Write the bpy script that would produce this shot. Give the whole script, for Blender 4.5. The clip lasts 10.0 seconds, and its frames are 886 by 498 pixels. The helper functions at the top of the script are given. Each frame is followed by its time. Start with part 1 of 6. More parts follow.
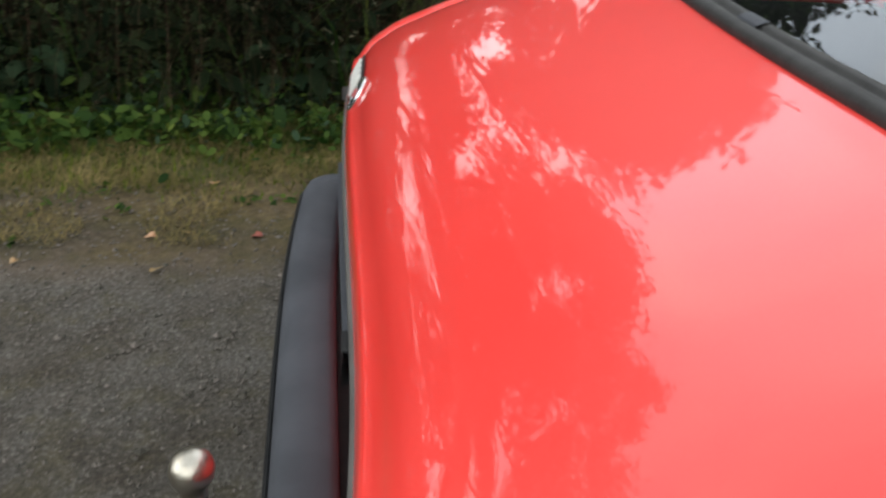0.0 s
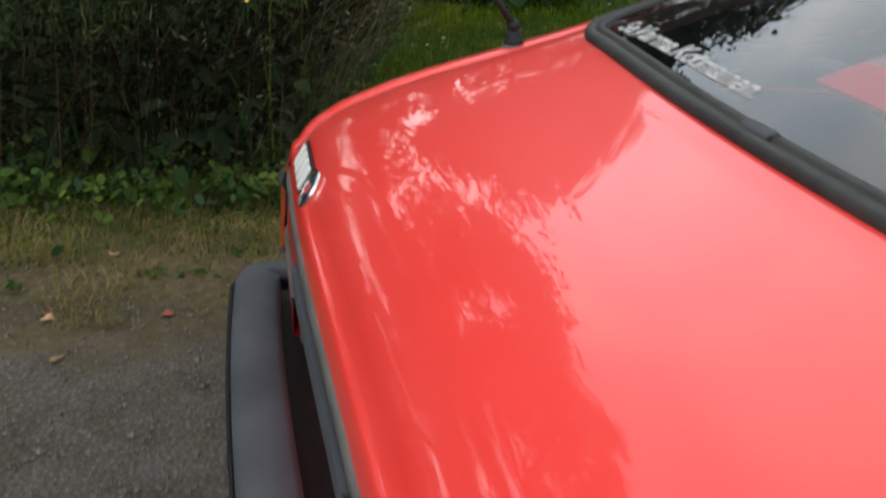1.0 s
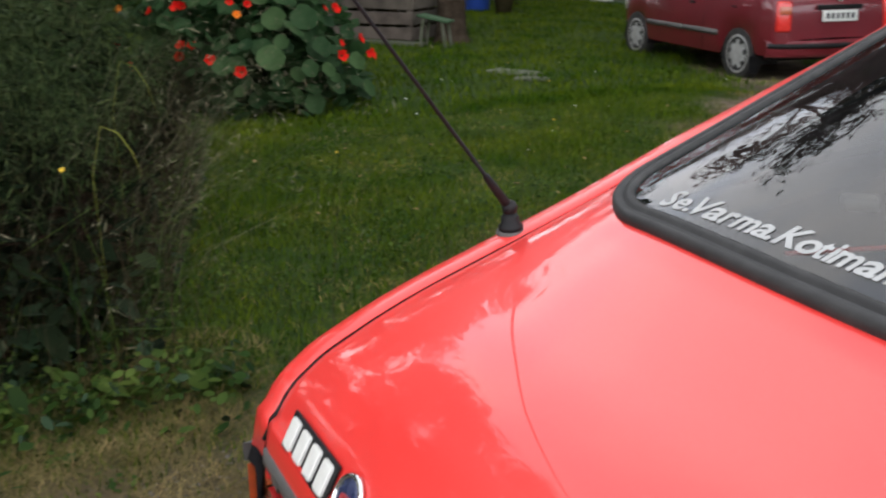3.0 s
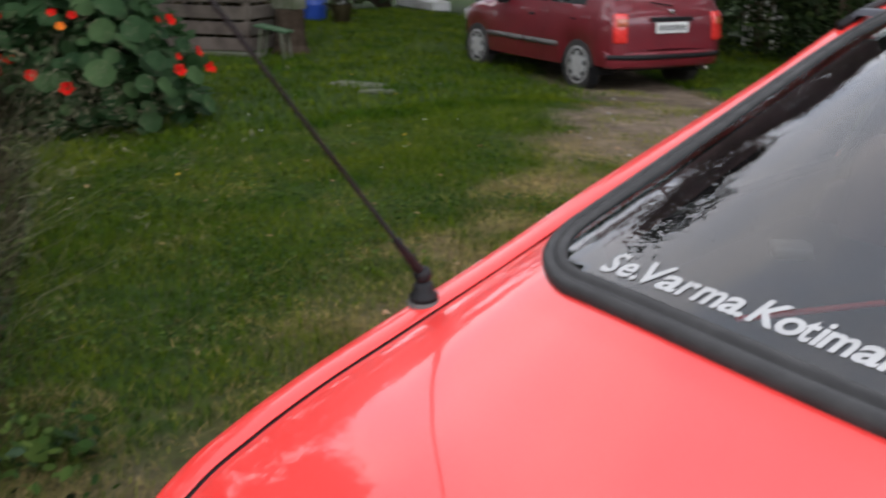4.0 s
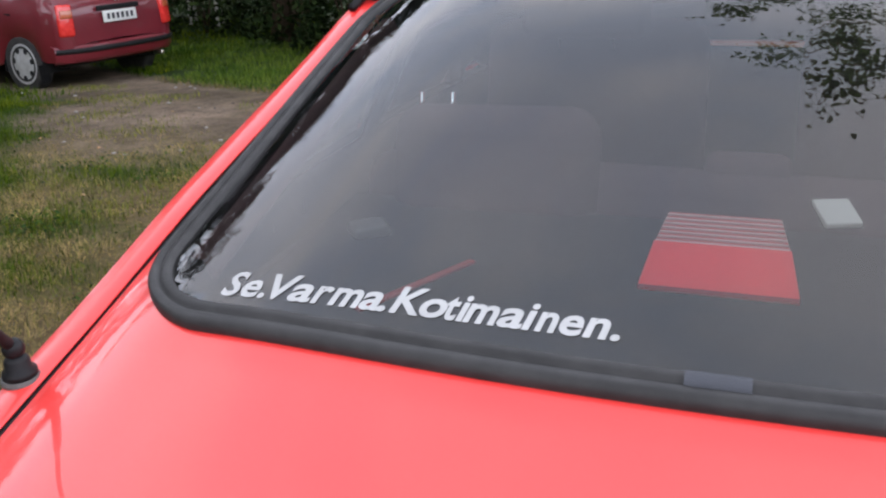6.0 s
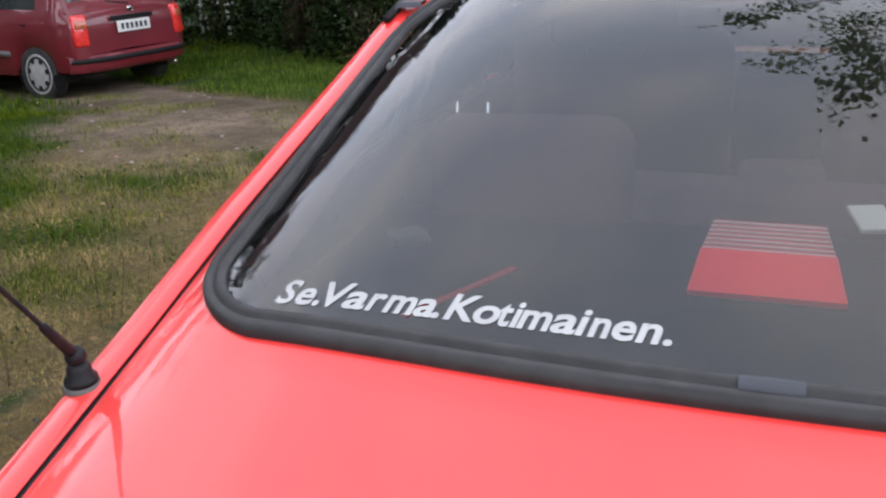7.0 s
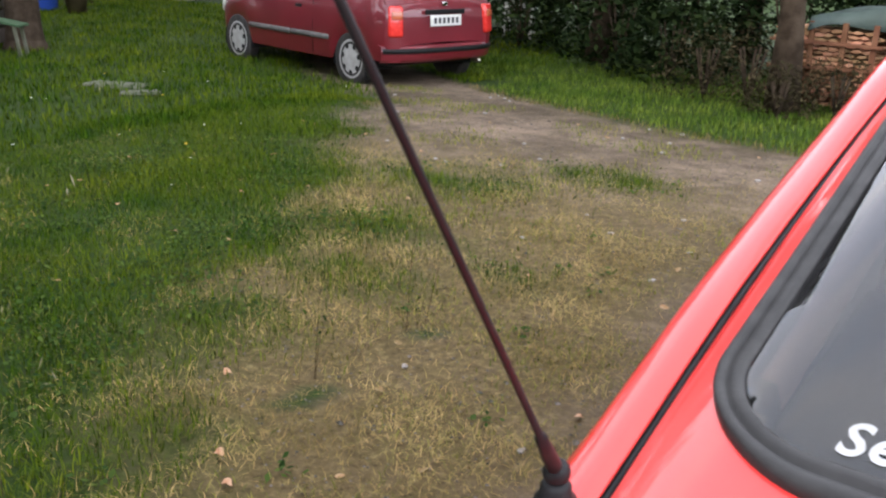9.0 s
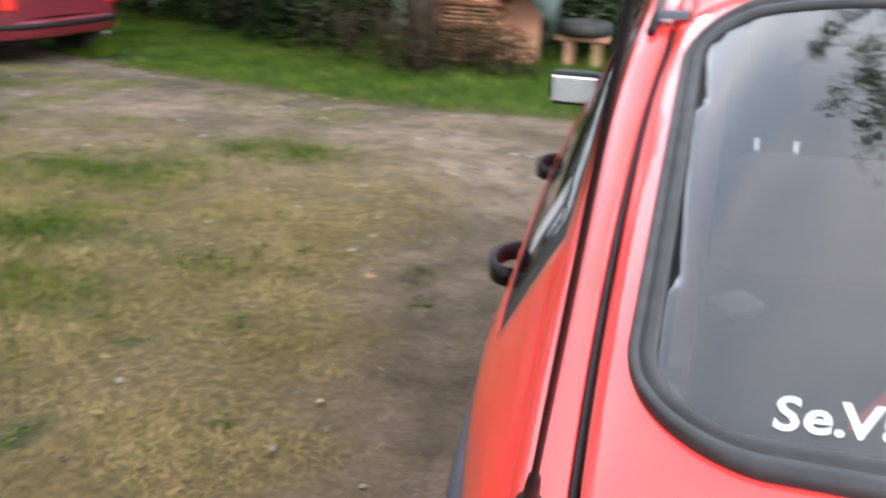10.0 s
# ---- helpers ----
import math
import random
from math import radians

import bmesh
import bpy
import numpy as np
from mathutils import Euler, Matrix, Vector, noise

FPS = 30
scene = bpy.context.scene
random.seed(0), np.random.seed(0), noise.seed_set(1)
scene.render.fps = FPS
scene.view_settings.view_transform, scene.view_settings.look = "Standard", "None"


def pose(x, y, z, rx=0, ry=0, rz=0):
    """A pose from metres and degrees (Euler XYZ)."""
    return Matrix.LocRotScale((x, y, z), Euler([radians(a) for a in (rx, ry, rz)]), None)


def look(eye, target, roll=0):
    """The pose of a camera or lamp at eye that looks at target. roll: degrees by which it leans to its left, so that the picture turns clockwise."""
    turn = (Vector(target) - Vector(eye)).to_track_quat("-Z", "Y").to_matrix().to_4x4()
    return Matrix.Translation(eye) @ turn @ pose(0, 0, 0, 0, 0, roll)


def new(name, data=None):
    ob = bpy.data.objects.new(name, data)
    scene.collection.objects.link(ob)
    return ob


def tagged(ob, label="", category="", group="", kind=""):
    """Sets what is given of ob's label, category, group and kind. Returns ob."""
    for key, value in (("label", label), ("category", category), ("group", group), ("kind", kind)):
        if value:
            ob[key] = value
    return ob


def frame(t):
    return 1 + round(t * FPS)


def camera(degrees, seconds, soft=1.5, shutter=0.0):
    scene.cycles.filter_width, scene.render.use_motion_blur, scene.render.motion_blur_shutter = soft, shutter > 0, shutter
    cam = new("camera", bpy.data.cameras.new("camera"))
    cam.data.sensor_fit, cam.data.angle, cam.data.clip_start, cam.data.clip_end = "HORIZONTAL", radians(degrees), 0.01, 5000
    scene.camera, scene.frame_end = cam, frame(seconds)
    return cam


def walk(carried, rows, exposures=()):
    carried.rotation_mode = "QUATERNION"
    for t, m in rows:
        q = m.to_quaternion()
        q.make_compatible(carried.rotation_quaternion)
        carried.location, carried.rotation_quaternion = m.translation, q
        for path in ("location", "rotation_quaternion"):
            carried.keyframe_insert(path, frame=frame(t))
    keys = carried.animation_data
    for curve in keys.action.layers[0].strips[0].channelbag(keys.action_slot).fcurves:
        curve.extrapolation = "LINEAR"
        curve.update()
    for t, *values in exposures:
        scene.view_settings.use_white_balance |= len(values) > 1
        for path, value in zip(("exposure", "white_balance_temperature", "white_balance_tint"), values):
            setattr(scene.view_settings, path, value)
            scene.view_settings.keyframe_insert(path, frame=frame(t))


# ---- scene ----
cam = camera(49.2, 10.0, 2.2, 0.5)
PATH = [
    (0, (1.162, 0.17, 1.23), (-0.62, 0.452, 0.367), 2.4),
    (0.5, (1.102, 0.111, 1.262), (-0.657, 0.552, 0.419), 2.3),
    (1, (0.98, 0.057, 1.277), (-0.778, 0.592, 0.488), 4.5),
    (1.5, (0.803, 0.028, 1.301), (-1.008, 0.57, 0.649), 4.0),
    (2, (0.711, -0.001, 1.298), (-1.095, 0.573, 0.658), 5.0),
    (2.5, (0.57, -0.097, 1.338), (-1.178, 0.673, 0.746), 1.6),
    (2.7, (0.51, -0.112, 1.346), (-1.193, 0.741, 0.745), 0.0),
    (3.8, (0.215, -0.088, 1.351), (-1.288, 1.084, 0.745), 1.6),
    (4, (0.177, -0.057, 1.365), (-1.282, 1.171, 0.762), 0.6),
    (4.5, (0.112, -0.005, 1.376), (-1.061, 1.473, 0.713), -2.7),
    (5, (0.064, -0.014, 1.379), (-0.755, 1.674, 0.687), -4.3),
    (5.2, (0.052, -0.039, 1.39), (-0.656, 1.701, 0.703), -3.4),
    (6.3, (0.01, -0.093, 1.392), (-0.595, 1.698, 0.738), -2.3),
    (6.5, (0.002, -0.099, 1.395), (-0.621, 1.686, 0.741), -2.8),
    (7, (-0.017, -0.125, 1.403), (-0.641, 1.664, 0.76), -2.8),
    (7.5, (-0.076, -0.146, 1.404), (-0.736, 1.645, 0.807), -0.0),
    (8, (-0.179, -0.113, 1.394), (-0.967, 1.623, 0.791), 1.1),
    (8.5, (-0.339, -0.019, 1.395), (-1.315, 1.613, 0.777), 0.4),
    (9, (-0.422, 0.028, 1.388), (-1.495, 1.599, 0.769), 1.8),
    (9.5, (-0.514, 0.024, 1.39), (-1.38, 1.71, 0.754), 3.5),
    (9.8, (-0.61, 0.036, 1.388), (-1.211, 1.83, 0.739), 2.9),
    (10, (-0.683, 0.02, 1.406), (-1.075, 1.865, 0.739), 1.9),
]
walk(cam, [(t, look(eye, target, roll)) for t, eye, target, roll in PATH], [(0, -0.19, 7200, 5.5), (0.6, -0.41, 7200, 5.5), (1.5, -0.41, 7200, 6.0), (2.5, -0.08, 7100, 8.5), (4.0, -0.07, 6900, 13.5), (5.0, 0.0, 6650, 15.0),
      (7.5, 0.12, 6600, 14.0), (8.5, 0.38, 6800, 14.0), (9.2, 0.67, 6800, 14.0), (10, 0.84, 6600, 10.5)])

# ---- world and light ----
world = bpy.data.worlds.new("world")
scene.world = world
world.use_nodes = True
wn, wl = world.node_tree.nodes, world.node_tree.links
wn.clear()
w_out = wn.new("ShaderNodeOutputWorld")
w_bg = wn.new("ShaderNodeBackground")
w_sky = wn.new("ShaderNodeTexSky")
w_sky.sky_type, w_sky.sun_disc = "NISHITA", False
w_sky.sun_elevation, w_sky.sun_rotation = radians(38), radians(200)
w_tc = wn.new("ShaderNodeTexCoord")
w_map = wn.new("ShaderNodeMapping")
w_map.inputs["Scale"].default_value = (1.0, 1.0, 2.6)
w_map.inputs["Location"].default_value = (3.1, 1.7, 0.4)
w_noise = wn.new("ShaderNodeTexNoise")
w_noise.inputs["Scale"].default_value, w_noise.inputs["Detail"].default_value = 3.0, 7.0
w_noise.inputs["Roughness"].default_value = 0.56
w_ramp = wn.new("ShaderNodeValToRGB")
w_ramp.color_ramp.elements[0].position, w_ramp.color_ramp.elements[1].position = 0.38, 0.64
w_ramp.color_ramp.elements[0].color = (7.0, 8.0, 9.8, 1)
w_ramp.color_ramp.elements[1].color = (10.8, 11.1, 11.9, 1)
w_mix = wn.new("ShaderNodeMix")
w_mix.data_type = "RGBA"
w_mix.inputs["Factor"].default_value = 0.86
wl.new(w_tc.outputs["Generated"], w_map.inputs["Vector"])
wl.new(w_map.outputs["Vector"], w_noise.inputs["Vector"])
wl.new(w_noise.outputs["Fac"], w_ramp.inputs["Fac"])
wl.new(w_sky.outputs["Color"], w_mix.inputs["A"])
wl.new(w_ramp.outputs["Color"], w_mix.inputs["B"])
# brighter low down, where the cloud thins towards the horizon
w_xyz, w_low, w_bend, w_gain, w_glow = wn.new("ShaderNodeSeparateXYZ"), wn.new("ShaderNodeMapRange"), wn.new("ShaderNodeMath"), wn.new("ShaderNodeMath"), wn.new("ShaderNodeVectorMath")
w_low.inputs["From Min"].default_value, w_low.inputs["From Max"].default_value = 0.50, 0.93
w_low.inputs["To Min"].default_value, w_low.inputs["To Max"].default_value = 1.0, 0.0
w_bend.operation, w_gain.operation, w_glow.operation = "POWER", "MULTIPLY_ADD", "SCALE"
w_bend.inputs[1].default_value = 1.6
w_gain.inputs[1].default_value, w_gain.inputs[2].default_value = 1.15, 0.84
wl.new(w_tc.outputs["Generated"], w_xyz.inputs[0])
wl.new(w_xyz.outputs["Z"], w_low.inputs["Value"])
wl.new(w_low.outputs[0], w_bend.inputs[0]), wl.new(w_bend.outputs[0], w_gain.inputs[0])
wl.new(w_mix.outputs["Result"], w_glow.inputs[0]), wl.new(w_gain.outputs[0], w_glow.inputs["Scale"])
wl.new(w_glow.outputs[0], w_bg.inputs["Color"])
w_bg.inputs["Strength"].default_value = 0.207
wl.new(w_bg.outputs["Background"], w_out.inputs["Surface"])

sun_data = bpy.data.lights.new("sun", "SUN")
sun_data.energy, sun_data.angle, sun_data.color = 1.3, radians(14), (1.0, 0.95, 0.86)
sun = new("sun", sun_data)
sun.rotation_euler = (radians(52), 0, radians(-20))
scene.view_settings.exposure = 0.0

# ---- materials ----
def mat(name, colour, rough=0.6, metal=0.0, coat=0.0, second=None, scale=8.0, detail=6.0, bump=0.0, bump_scale=60.0,
        spread=(0.35, 0.65), transmission=0.0, ior=1.45, alpha=1.0, rand=0.0, island=0.0, emit=0.0, sub=0.0, spec=0.5):
    """A principled material; a second colour is mixed in by noise, rand varies it from object to object, island from piece to piece."""
    m = bpy.data.materials.new(name)
    m.use_nodes = True
    n, l = m.node_tree.nodes, m.node_tree.links
    b = n["Principled BSDF"]
    b.inputs["Roughness"].default_value = rough
    b.inputs["Metallic"].default_value = metal
    b.inputs["Coat Weight"].default_value = coat
    b.inputs["Coat Roughness"].default_value = 0.03
    b.inputs["IOR"].default_value = ior
    b.inputs["Specular IOR Level"].default_value = spec
    b.inputs["Transmission Weight"].default_value = transmission
    b.inputs["Alpha"].default_value = alpha
    b.inputs["Base Color"].default_value = (*colour, 1)
    if emit:
        b.inputs["Emission Color"].default_value = (*colour, 1)
        b.inputs["Emission Strength"].default_value = emit
    if sub:
        b.inputs["Subsurface Weight"].default_value = sub
    tc = n.new("ShaderNodeTexCoord")
    out = None
    if second is not None:
        t = n.new("ShaderNodeTexNoise")
        t.inputs["Scale"].default_value, t.inputs["Detail"].default_value = scale, detail
        r = n.new("ShaderNodeValToRGB")
        r.color_ramp.elements[0].position, r.color_ramp.elements[1].position = spread
        r.color_ramp.elements[0].color, r.color_ramp.elements[1].color = (*colour, 1), (*second, 1)
        l.new(tc.outputs["Object"], t.inputs["Vector"])
        l.new(t.outputs["Fac"], r.inputs["Fac"])
        out = r.outputs["Color"]
    if rand or island:
        hsv = n.new("ShaderNodeHueSaturation")
        if out is None:
            hsv.inputs["Color"].default_value = (*colour, 1)
        else:
            l.new(out, hsv.inputs["Color"])
        if rand:
            src = n.new("ShaderNodeObjectInfo").outputs["Random"]
        else:
            src = n.new("ShaderNodeNewGeometry").outputs["Random Per Island"]
        k = rand or island
        mr = n.new("ShaderNodeMapRange")
        mr.inputs["To Min"].default_value, mr.inputs["To Max"].default_value = 1 - k, 1 + k
        l.new(src, mr.inputs["Value"])
        l.new(mr.outputs["Result"], hsv.inputs["Value"])
        mh = n.new("ShaderNodeMapRange")
        mh.inputs["To Min"].default_value, mh.inputs["To Max"].default_value = 0.5 + 0.05 * k, 0.5 - 0.05 * k
        l.new(src, mh.inputs["Value"])
        l.new(mh.outputs["Result"], hsv.inputs["Hue"])
        out = hsv.outputs["Color"]
    if out is not None:
        l.new(out, b.inputs["Base Color"])
    if bump:
        t2 = n.new("ShaderNodeTexNoise")
        t2.inputs["Scale"].default_value, t2.inputs["Detail"].default_value = bump_scale, 5.0
        bp = n.new("ShaderNodeBump")
        bp.inputs["Strength"].default_value, bp.inputs["Distance"].default_value = bump, 0.01
        l.new(tc.outputs["Object"], t2.inputs["Vector"])
        l.new(t2.outputs["Fac"], bp.inputs["Height"])
        l.new(bp.outputs["Normal"], b.inputs["Normal"])
    return m


RED = mat("red_paint", (0.80, 0.036, 0.030), rough=0.42, coat=0.85, second=(0.84, 0.044, 0.037), scale=3.0, bump=0.008, bump_scale=9.0)
MAROON = mat("maroon_paint", (0.135, 0.009, 0.016), rough=0.4, coat=0.8, second=(0.165, 0.013, 0.021), scale=2.0)
RUBBER = mat("black_rubber", (0.024, 0.0235, 0.023), rough=0.55, second=(0.038, 0.037, 0.036), scale=30, bump=0.05, bump_scale=200, spec=0.35)
BUMPER = mat("bumper_plastic", (0.050, 0.053, 0.062), rough=0.6, second=(0.072, 0.076, 0.088), scale=9, bump=0.12, bump_scale=350, spec=0.35)
BLACK = mat("black_plastic", (0.010, 0.010, 0.011), rough=0.45, second=(0.017, 0.017, 0.017), scale=40, spec=0.2)
GREYTRIM = mat("grey_trim", (0.088, 0.085, 0.080), rough=0.5, second=(0.125, 0.12, 0.112), scale=14, spec=0.4)
CHROME = mat("chrome", (0.75, 0.75, 0.74), rough=0.12, metal=1.0)
STEEL = mat("worn_steel", (0.60, 0.58, 0.53), rough=0.32, metal=1.0, second=(0.42, 0.38, 0.31), scale=25, bump=0.1, bump_scale=120)
GLASS = bpy.data.materials.new("car_glass")


def make_glass(m):
    """Thin clear pane: what lies behind shows through, and the sky glances off by Fresnel."""
    m.use_nodes = True
    n, l = m.node_tree.nodes, m.node_tree.links
    n.clear()
    out, mix, fres = n.new("ShaderNodeOutputMaterial"), n.new("ShaderNodeMixShader"), n.new("ShaderNodeFresnel")
    clear, gloss = n.new("ShaderNodeBsdfTransparent"), n.new("ShaderNodeBsdfGlossy")
    fres.inputs["IOR"].default_value = 1.82
    clear.inputs["Color"].default_value = (0.84, 0.88, 0.88, 1)
    gloss.inputs["Roughness"].default_value = 0.0
    l.new(fres.outputs[0], mix.inputs["Fac"])
    l.new(clear.outputs[0], mix.inputs[1]), l.new(gloss.outputs[0], mix.inputs[2])
    # a thin film of dust, uneven in two sizes
    dust, film, tc = n.new("ShaderNodeBsdfDiffuse"), n.new("ShaderNodeMixShader"), n.new("ShaderNodeTexCoord")
    dust.inputs["Color"].default_value = (0.42, 0.42, 0.44, 1)
    streak, fleck = n.new("ShaderNodeTexNoise"), n.new("ShaderNodeTexNoise")
    streak.inputs["Scale"].default_value, fleck.inputs["Scale"].default_value = 5.0, 60.0
    stretch = n.new("ShaderNodeMapping")
    stretch.inputs["Scale"].default_value = (0.5, 2.2, 2.2)
    l.new(tc.outputs["Object"], stretch.inputs["Vector"]), l.new(stretch.outputs[0], streak.inputs["Vector"]), l.new(tc.outputs["Object"], fleck.inputs["Vector"])
    both, amount = n.new("ShaderNodeMath"), n.new("ShaderNodeMapRange")
    both.operation = "MULTIPLY"
    l.new(streak.outputs["Fac"], both.inputs[0]), l.new(fleck.outputs["Fac"], both.inputs[1])
    amount.inputs["From Min"].default_value, amount.inputs["From Max"].default_value = 0.12, 0.42
    amount.inputs["To Min"].default_value, amount.inputs["To Max"].default_value = 0.004, 0.014
    l.new(both.outputs[0], amount.inputs["Value"]), l.new(amount.outputs[0], film.inputs["Fac"])
    l.new(mix.outputs[0], film.inputs[1]), l.new(dust.outputs[0], film.inputs[2])
    l.new(film.outputs[0], out.inputs["Surface"])


make_glass(GLASS)
INNER = bpy.data.materials.new("pane_inside")
INNER.use_nodes = True
INNER.node_tree.nodes.clear()
i_out, i_clear = INNER.node_tree.nodes.new("ShaderNodeOutputMaterial"), INNER.node_tree.nodes.new("ShaderNodeBsdfTransparent")
i_clear.inputs["Color"].default_value = (0.97, 0.98, 0.98, 1)
INNER.node_tree.links.new(i_clear.outputs[0], i_out.inputs["Surface"])
TINT = mat("tinted_glass", (0.03, 0.035, 0.035), rough=0.03, coat=0.5, second=(0.05, 0.055, 0.055), scale=2)
WHITE = mat("white_vinyl", (0.44, 0.44, 0.43), rough=0.6, second=(0.39, 0.39, 0.38), scale=30, spec=0.25)
BADGE_W = mat("badge_enamel", (0.78, 0.77, 0.72), rough=0.3, second=(0.70, 0.69, 0.64), scale=50)
BLUE = mat("badge_blue", (0.02, 0.03, 0.09), rough=0.2, coat=1.0, second=(0.05, 0.06, 0.12), scale=60)
BADGE_R = mat("badge_red", (0.45, 0.05, 0.05), rough=0.3, coat=1.0)
LAMP_R = mat("red_lens", (0.36, 0.012, 0.014), rough=0.12, coat=1.0, second=(0.46, 0.02, 0.02), scale=60, bump=0.2, bump_scale=300)
LAMP_A = mat("amber_lens", (0.40, 0.085, 0.03), rough=0.15, coat=1.0, second=(0.48, 0.10, 0.03), scale=60, bump=0.2, bump_scale=300)
LAMP_C = mat("clear_lens", (0.45, 0.45, 0.42), rough=0.12, coat=1.0, second=(0.38, 0.38, 0.35), scale=40)
BRAKE = mat("brake_lens", (0.85, 0.03, 0.045), rough=0.25, second=(0.86, 0.04, 0.05), scale=20)
LOUVRE = mat("louvre_edge", (0.66, 0.50, 0.48), rough=0.4, second=(0.6, 0.45, 0.43), scale=30)
PINK = mat("louvre_plastic", (0.50, 0.09, 0.09), rough=0.4, second=(0.45, 0.08, 0.08), scale=30)
CLOTH = mat("seat_cloth", (0.068, 0.044, 0.047), rough=0.95, second=(0.085, 0.056, 0.06), scale=18, spec=0.05)
TRIM = mat("interior_trim", (0.012, 0.011, 0.012), rough=0.9, second=(0.018, 0.017, 0.018), scale=16, spec=0.08)
TYRE = mat("tyre_rubber", (0.018, 0.018, 0.018), rough=0.75, second=(0.04, 0.037, 0.033), scale=10, bump=0.3, bump_scale=90)
ALLOY = mat("hubcap_silver", (0.52, 0.52, 0.51), rough=0.4, metal=0.3, second=(0.40, 0.39, 0.37), scale=12)
PLATE = mat("plate_white", (0.72, 0.72, 0.68), rough=0.4, second=(0.62, 0.62, 0.58), scale=20)
BARS = mat("plate_bars", (0.05, 0.05, 0.055), rough=0.5)
BELT = mat("belt_red", (0.40, 0.03, 0.03), rough=0.7, second=(0.33, 0.03, 0.03), scale=80)
PILLAR = mat("pillar_lining", (0.11, 0.055, 0.053), rough=0.85, second=(0.085, 0.044, 0.042), scale=20)
PAPER = mat("paper", (0.72, 0.70, 0.64), rough=0.7, second=(0.62, 0.6, 0.54), scale=12)
WOOD_GREY = mat("weathered_board", (0.055, 0.043, 0.033), rough=0.9, second=(0.10, 0.083, 0.064), scale=5, bump=0.5, bump_scale=40, rand=0.3)
WOOD_FIRE = mat("split_firewood", (0.36, 0.19, 0.10), rough=0.85, second=(0.48, 0.29, 0.17), scale=9, bump=0.4, bump_scale=50, rand=0.35, spec=0.2)
WOOD_PAL = mat("brown_batten", (0.13, 0.055, 0.03), rough=0.85, second=(0.19, 0.09, 0.05), scale=9, bump=0.3, bump_scale=40, rand=0.2, spec=0.2)
WOOD_RED = mat("red_brown_panel", (0.36, 0.17, 0.10), rough=0.8, second=(0.44, 0.23, 0.14), scale=4, bump=0.2, bump_scale=40)
BARK = mat("bark", (0.030, 0.021, 0.014), rough=0.95, second=(0.062, 0.046, 0.032), scale=9, bump=0.9, bump_scale=25, spec=0.1)
STONE = mat("worn_slab", (0.115, 0.118, 0.085), rough=0.9, second=(0.065, 0.078, 0.040), scale=7, bump=0.5, bump_scale=60, rand=0.15)
PEBBLE = mat("pebble", (0.110, 0.098, 0.082), rough=0.9, island=0.6, spec=0.2)
PLASTIC_B = mat("blue_plastic", (0.02, 0.06, 0.30), rough=0.4, second=(0.025, 0.075, 0.36), scale=4)
PLASTIC_W = mat("white_plastic", (0.50, 0.50, 0.48), rough=0.5, second=(0.40, 0.40, 0.37), scale=6)
GREEN_P = mat("green_paint", (0.030, 0.075, 0.032), rough=0.7, second=(0.045, 0.09, 0.04), scale=6)
TARP = mat("green_tarp", (0.040, 0.062, 0.054), rough=0.6, second=(0.068, 0.098, 0.086), scale=6, bump=0.3, bump_scale=12)
GRASS = mat("lawn_blades", (0.026, 0.064, 0.003), rough=0.7, second=(0.078, 0.112, 0.007), scale=1.7, island=0.55, spec=0.05)
VERGE = mat("verge_blades", (0.044, 0.092, 0.009), rough=0.65, second=(0.100, 0.145, 0.020), scale=1.6, island=0.5, spec=0.08)
STRAW = mat("dry_blades", (0.175, 0.137, 0.042), rough=0.8, second=(0.39, 0.305, 0.115), scale=3, island=0.65, spec=0.06)
# near-black weed green: the shade inside the weeds is put into it
WEED_SHADE = mat("shaded_weed_leaf", (0.0055, 0.0098, 0.0048), rough=0.85, second=(0.012, 0.019, 0.008), scale=2.2, island=0.6, spec=0.03)
WEED_G = mat("green_weed_leaf", (0.027, 0.066, 0.011), rough=0.6, second=(0.074, 0.124, 0.025), scale=3, island=0.6, spec=0.15)
BROWN_L = mat("withered_leaf", (0.024, 0.022, 0.010), rough=0.85, second=(0.055, 0.046, 0.022), scale=4, island=0.65, spec=0.05)
# withered brown, darkened further for the shade low in the weeds
WITHER_SHADE = mat("shaded_withered_weed", (0.0036, 0.0026, 0.0018), rough=0.9, second=(0.017, 0.0104, 0.0060), scale=1.8, island=0.6, spec=0.02)
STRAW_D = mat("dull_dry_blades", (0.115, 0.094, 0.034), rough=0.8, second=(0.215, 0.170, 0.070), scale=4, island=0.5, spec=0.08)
# paler green that puts the light on the weed tops into colour
WEED_LIT = mat("lit_weed_tip", (0.018, 0.036, 0.011), rough=0.85, second=(0.050, 0.068, 0.025), scale=2.5, island=0.6, spec=0.06)
LAMP_B = mat("bright_red_lens", (0.62, 0.022, 0.018), rough=0.2, coat=0.6, second=(0.75, 0.045, 0.035), scale=25)
STRAW_G = mat("yellow_green_blades", (0.105, 0.135, 0.018), rough=0.7, second=(0.21, 0.20, 0.045), scale=3, island=0.5, spec=0.08)
WIRY = mat("wiry_stem", (0.034, 0.024, 0.014), rough=0.85, second=(0.092, 0.068, 0.040), scale=2, island=0.65, spec=0.05)
PALE_S = mat("pale_stone", (0.27, 0.255, 0.225), rough=0.9, second=(0.20, 0.185, 0.16), scale=20, island=0.3, spec=0.15)
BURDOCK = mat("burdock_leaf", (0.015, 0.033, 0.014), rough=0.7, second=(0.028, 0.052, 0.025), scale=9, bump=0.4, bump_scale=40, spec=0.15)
STALK = mat("dry_stalk", (0.19, 0.175, 0.11), rough=0.8, second=(0.11, 0.105, 0.055), scale=3, island=0.5, spec=0.1)
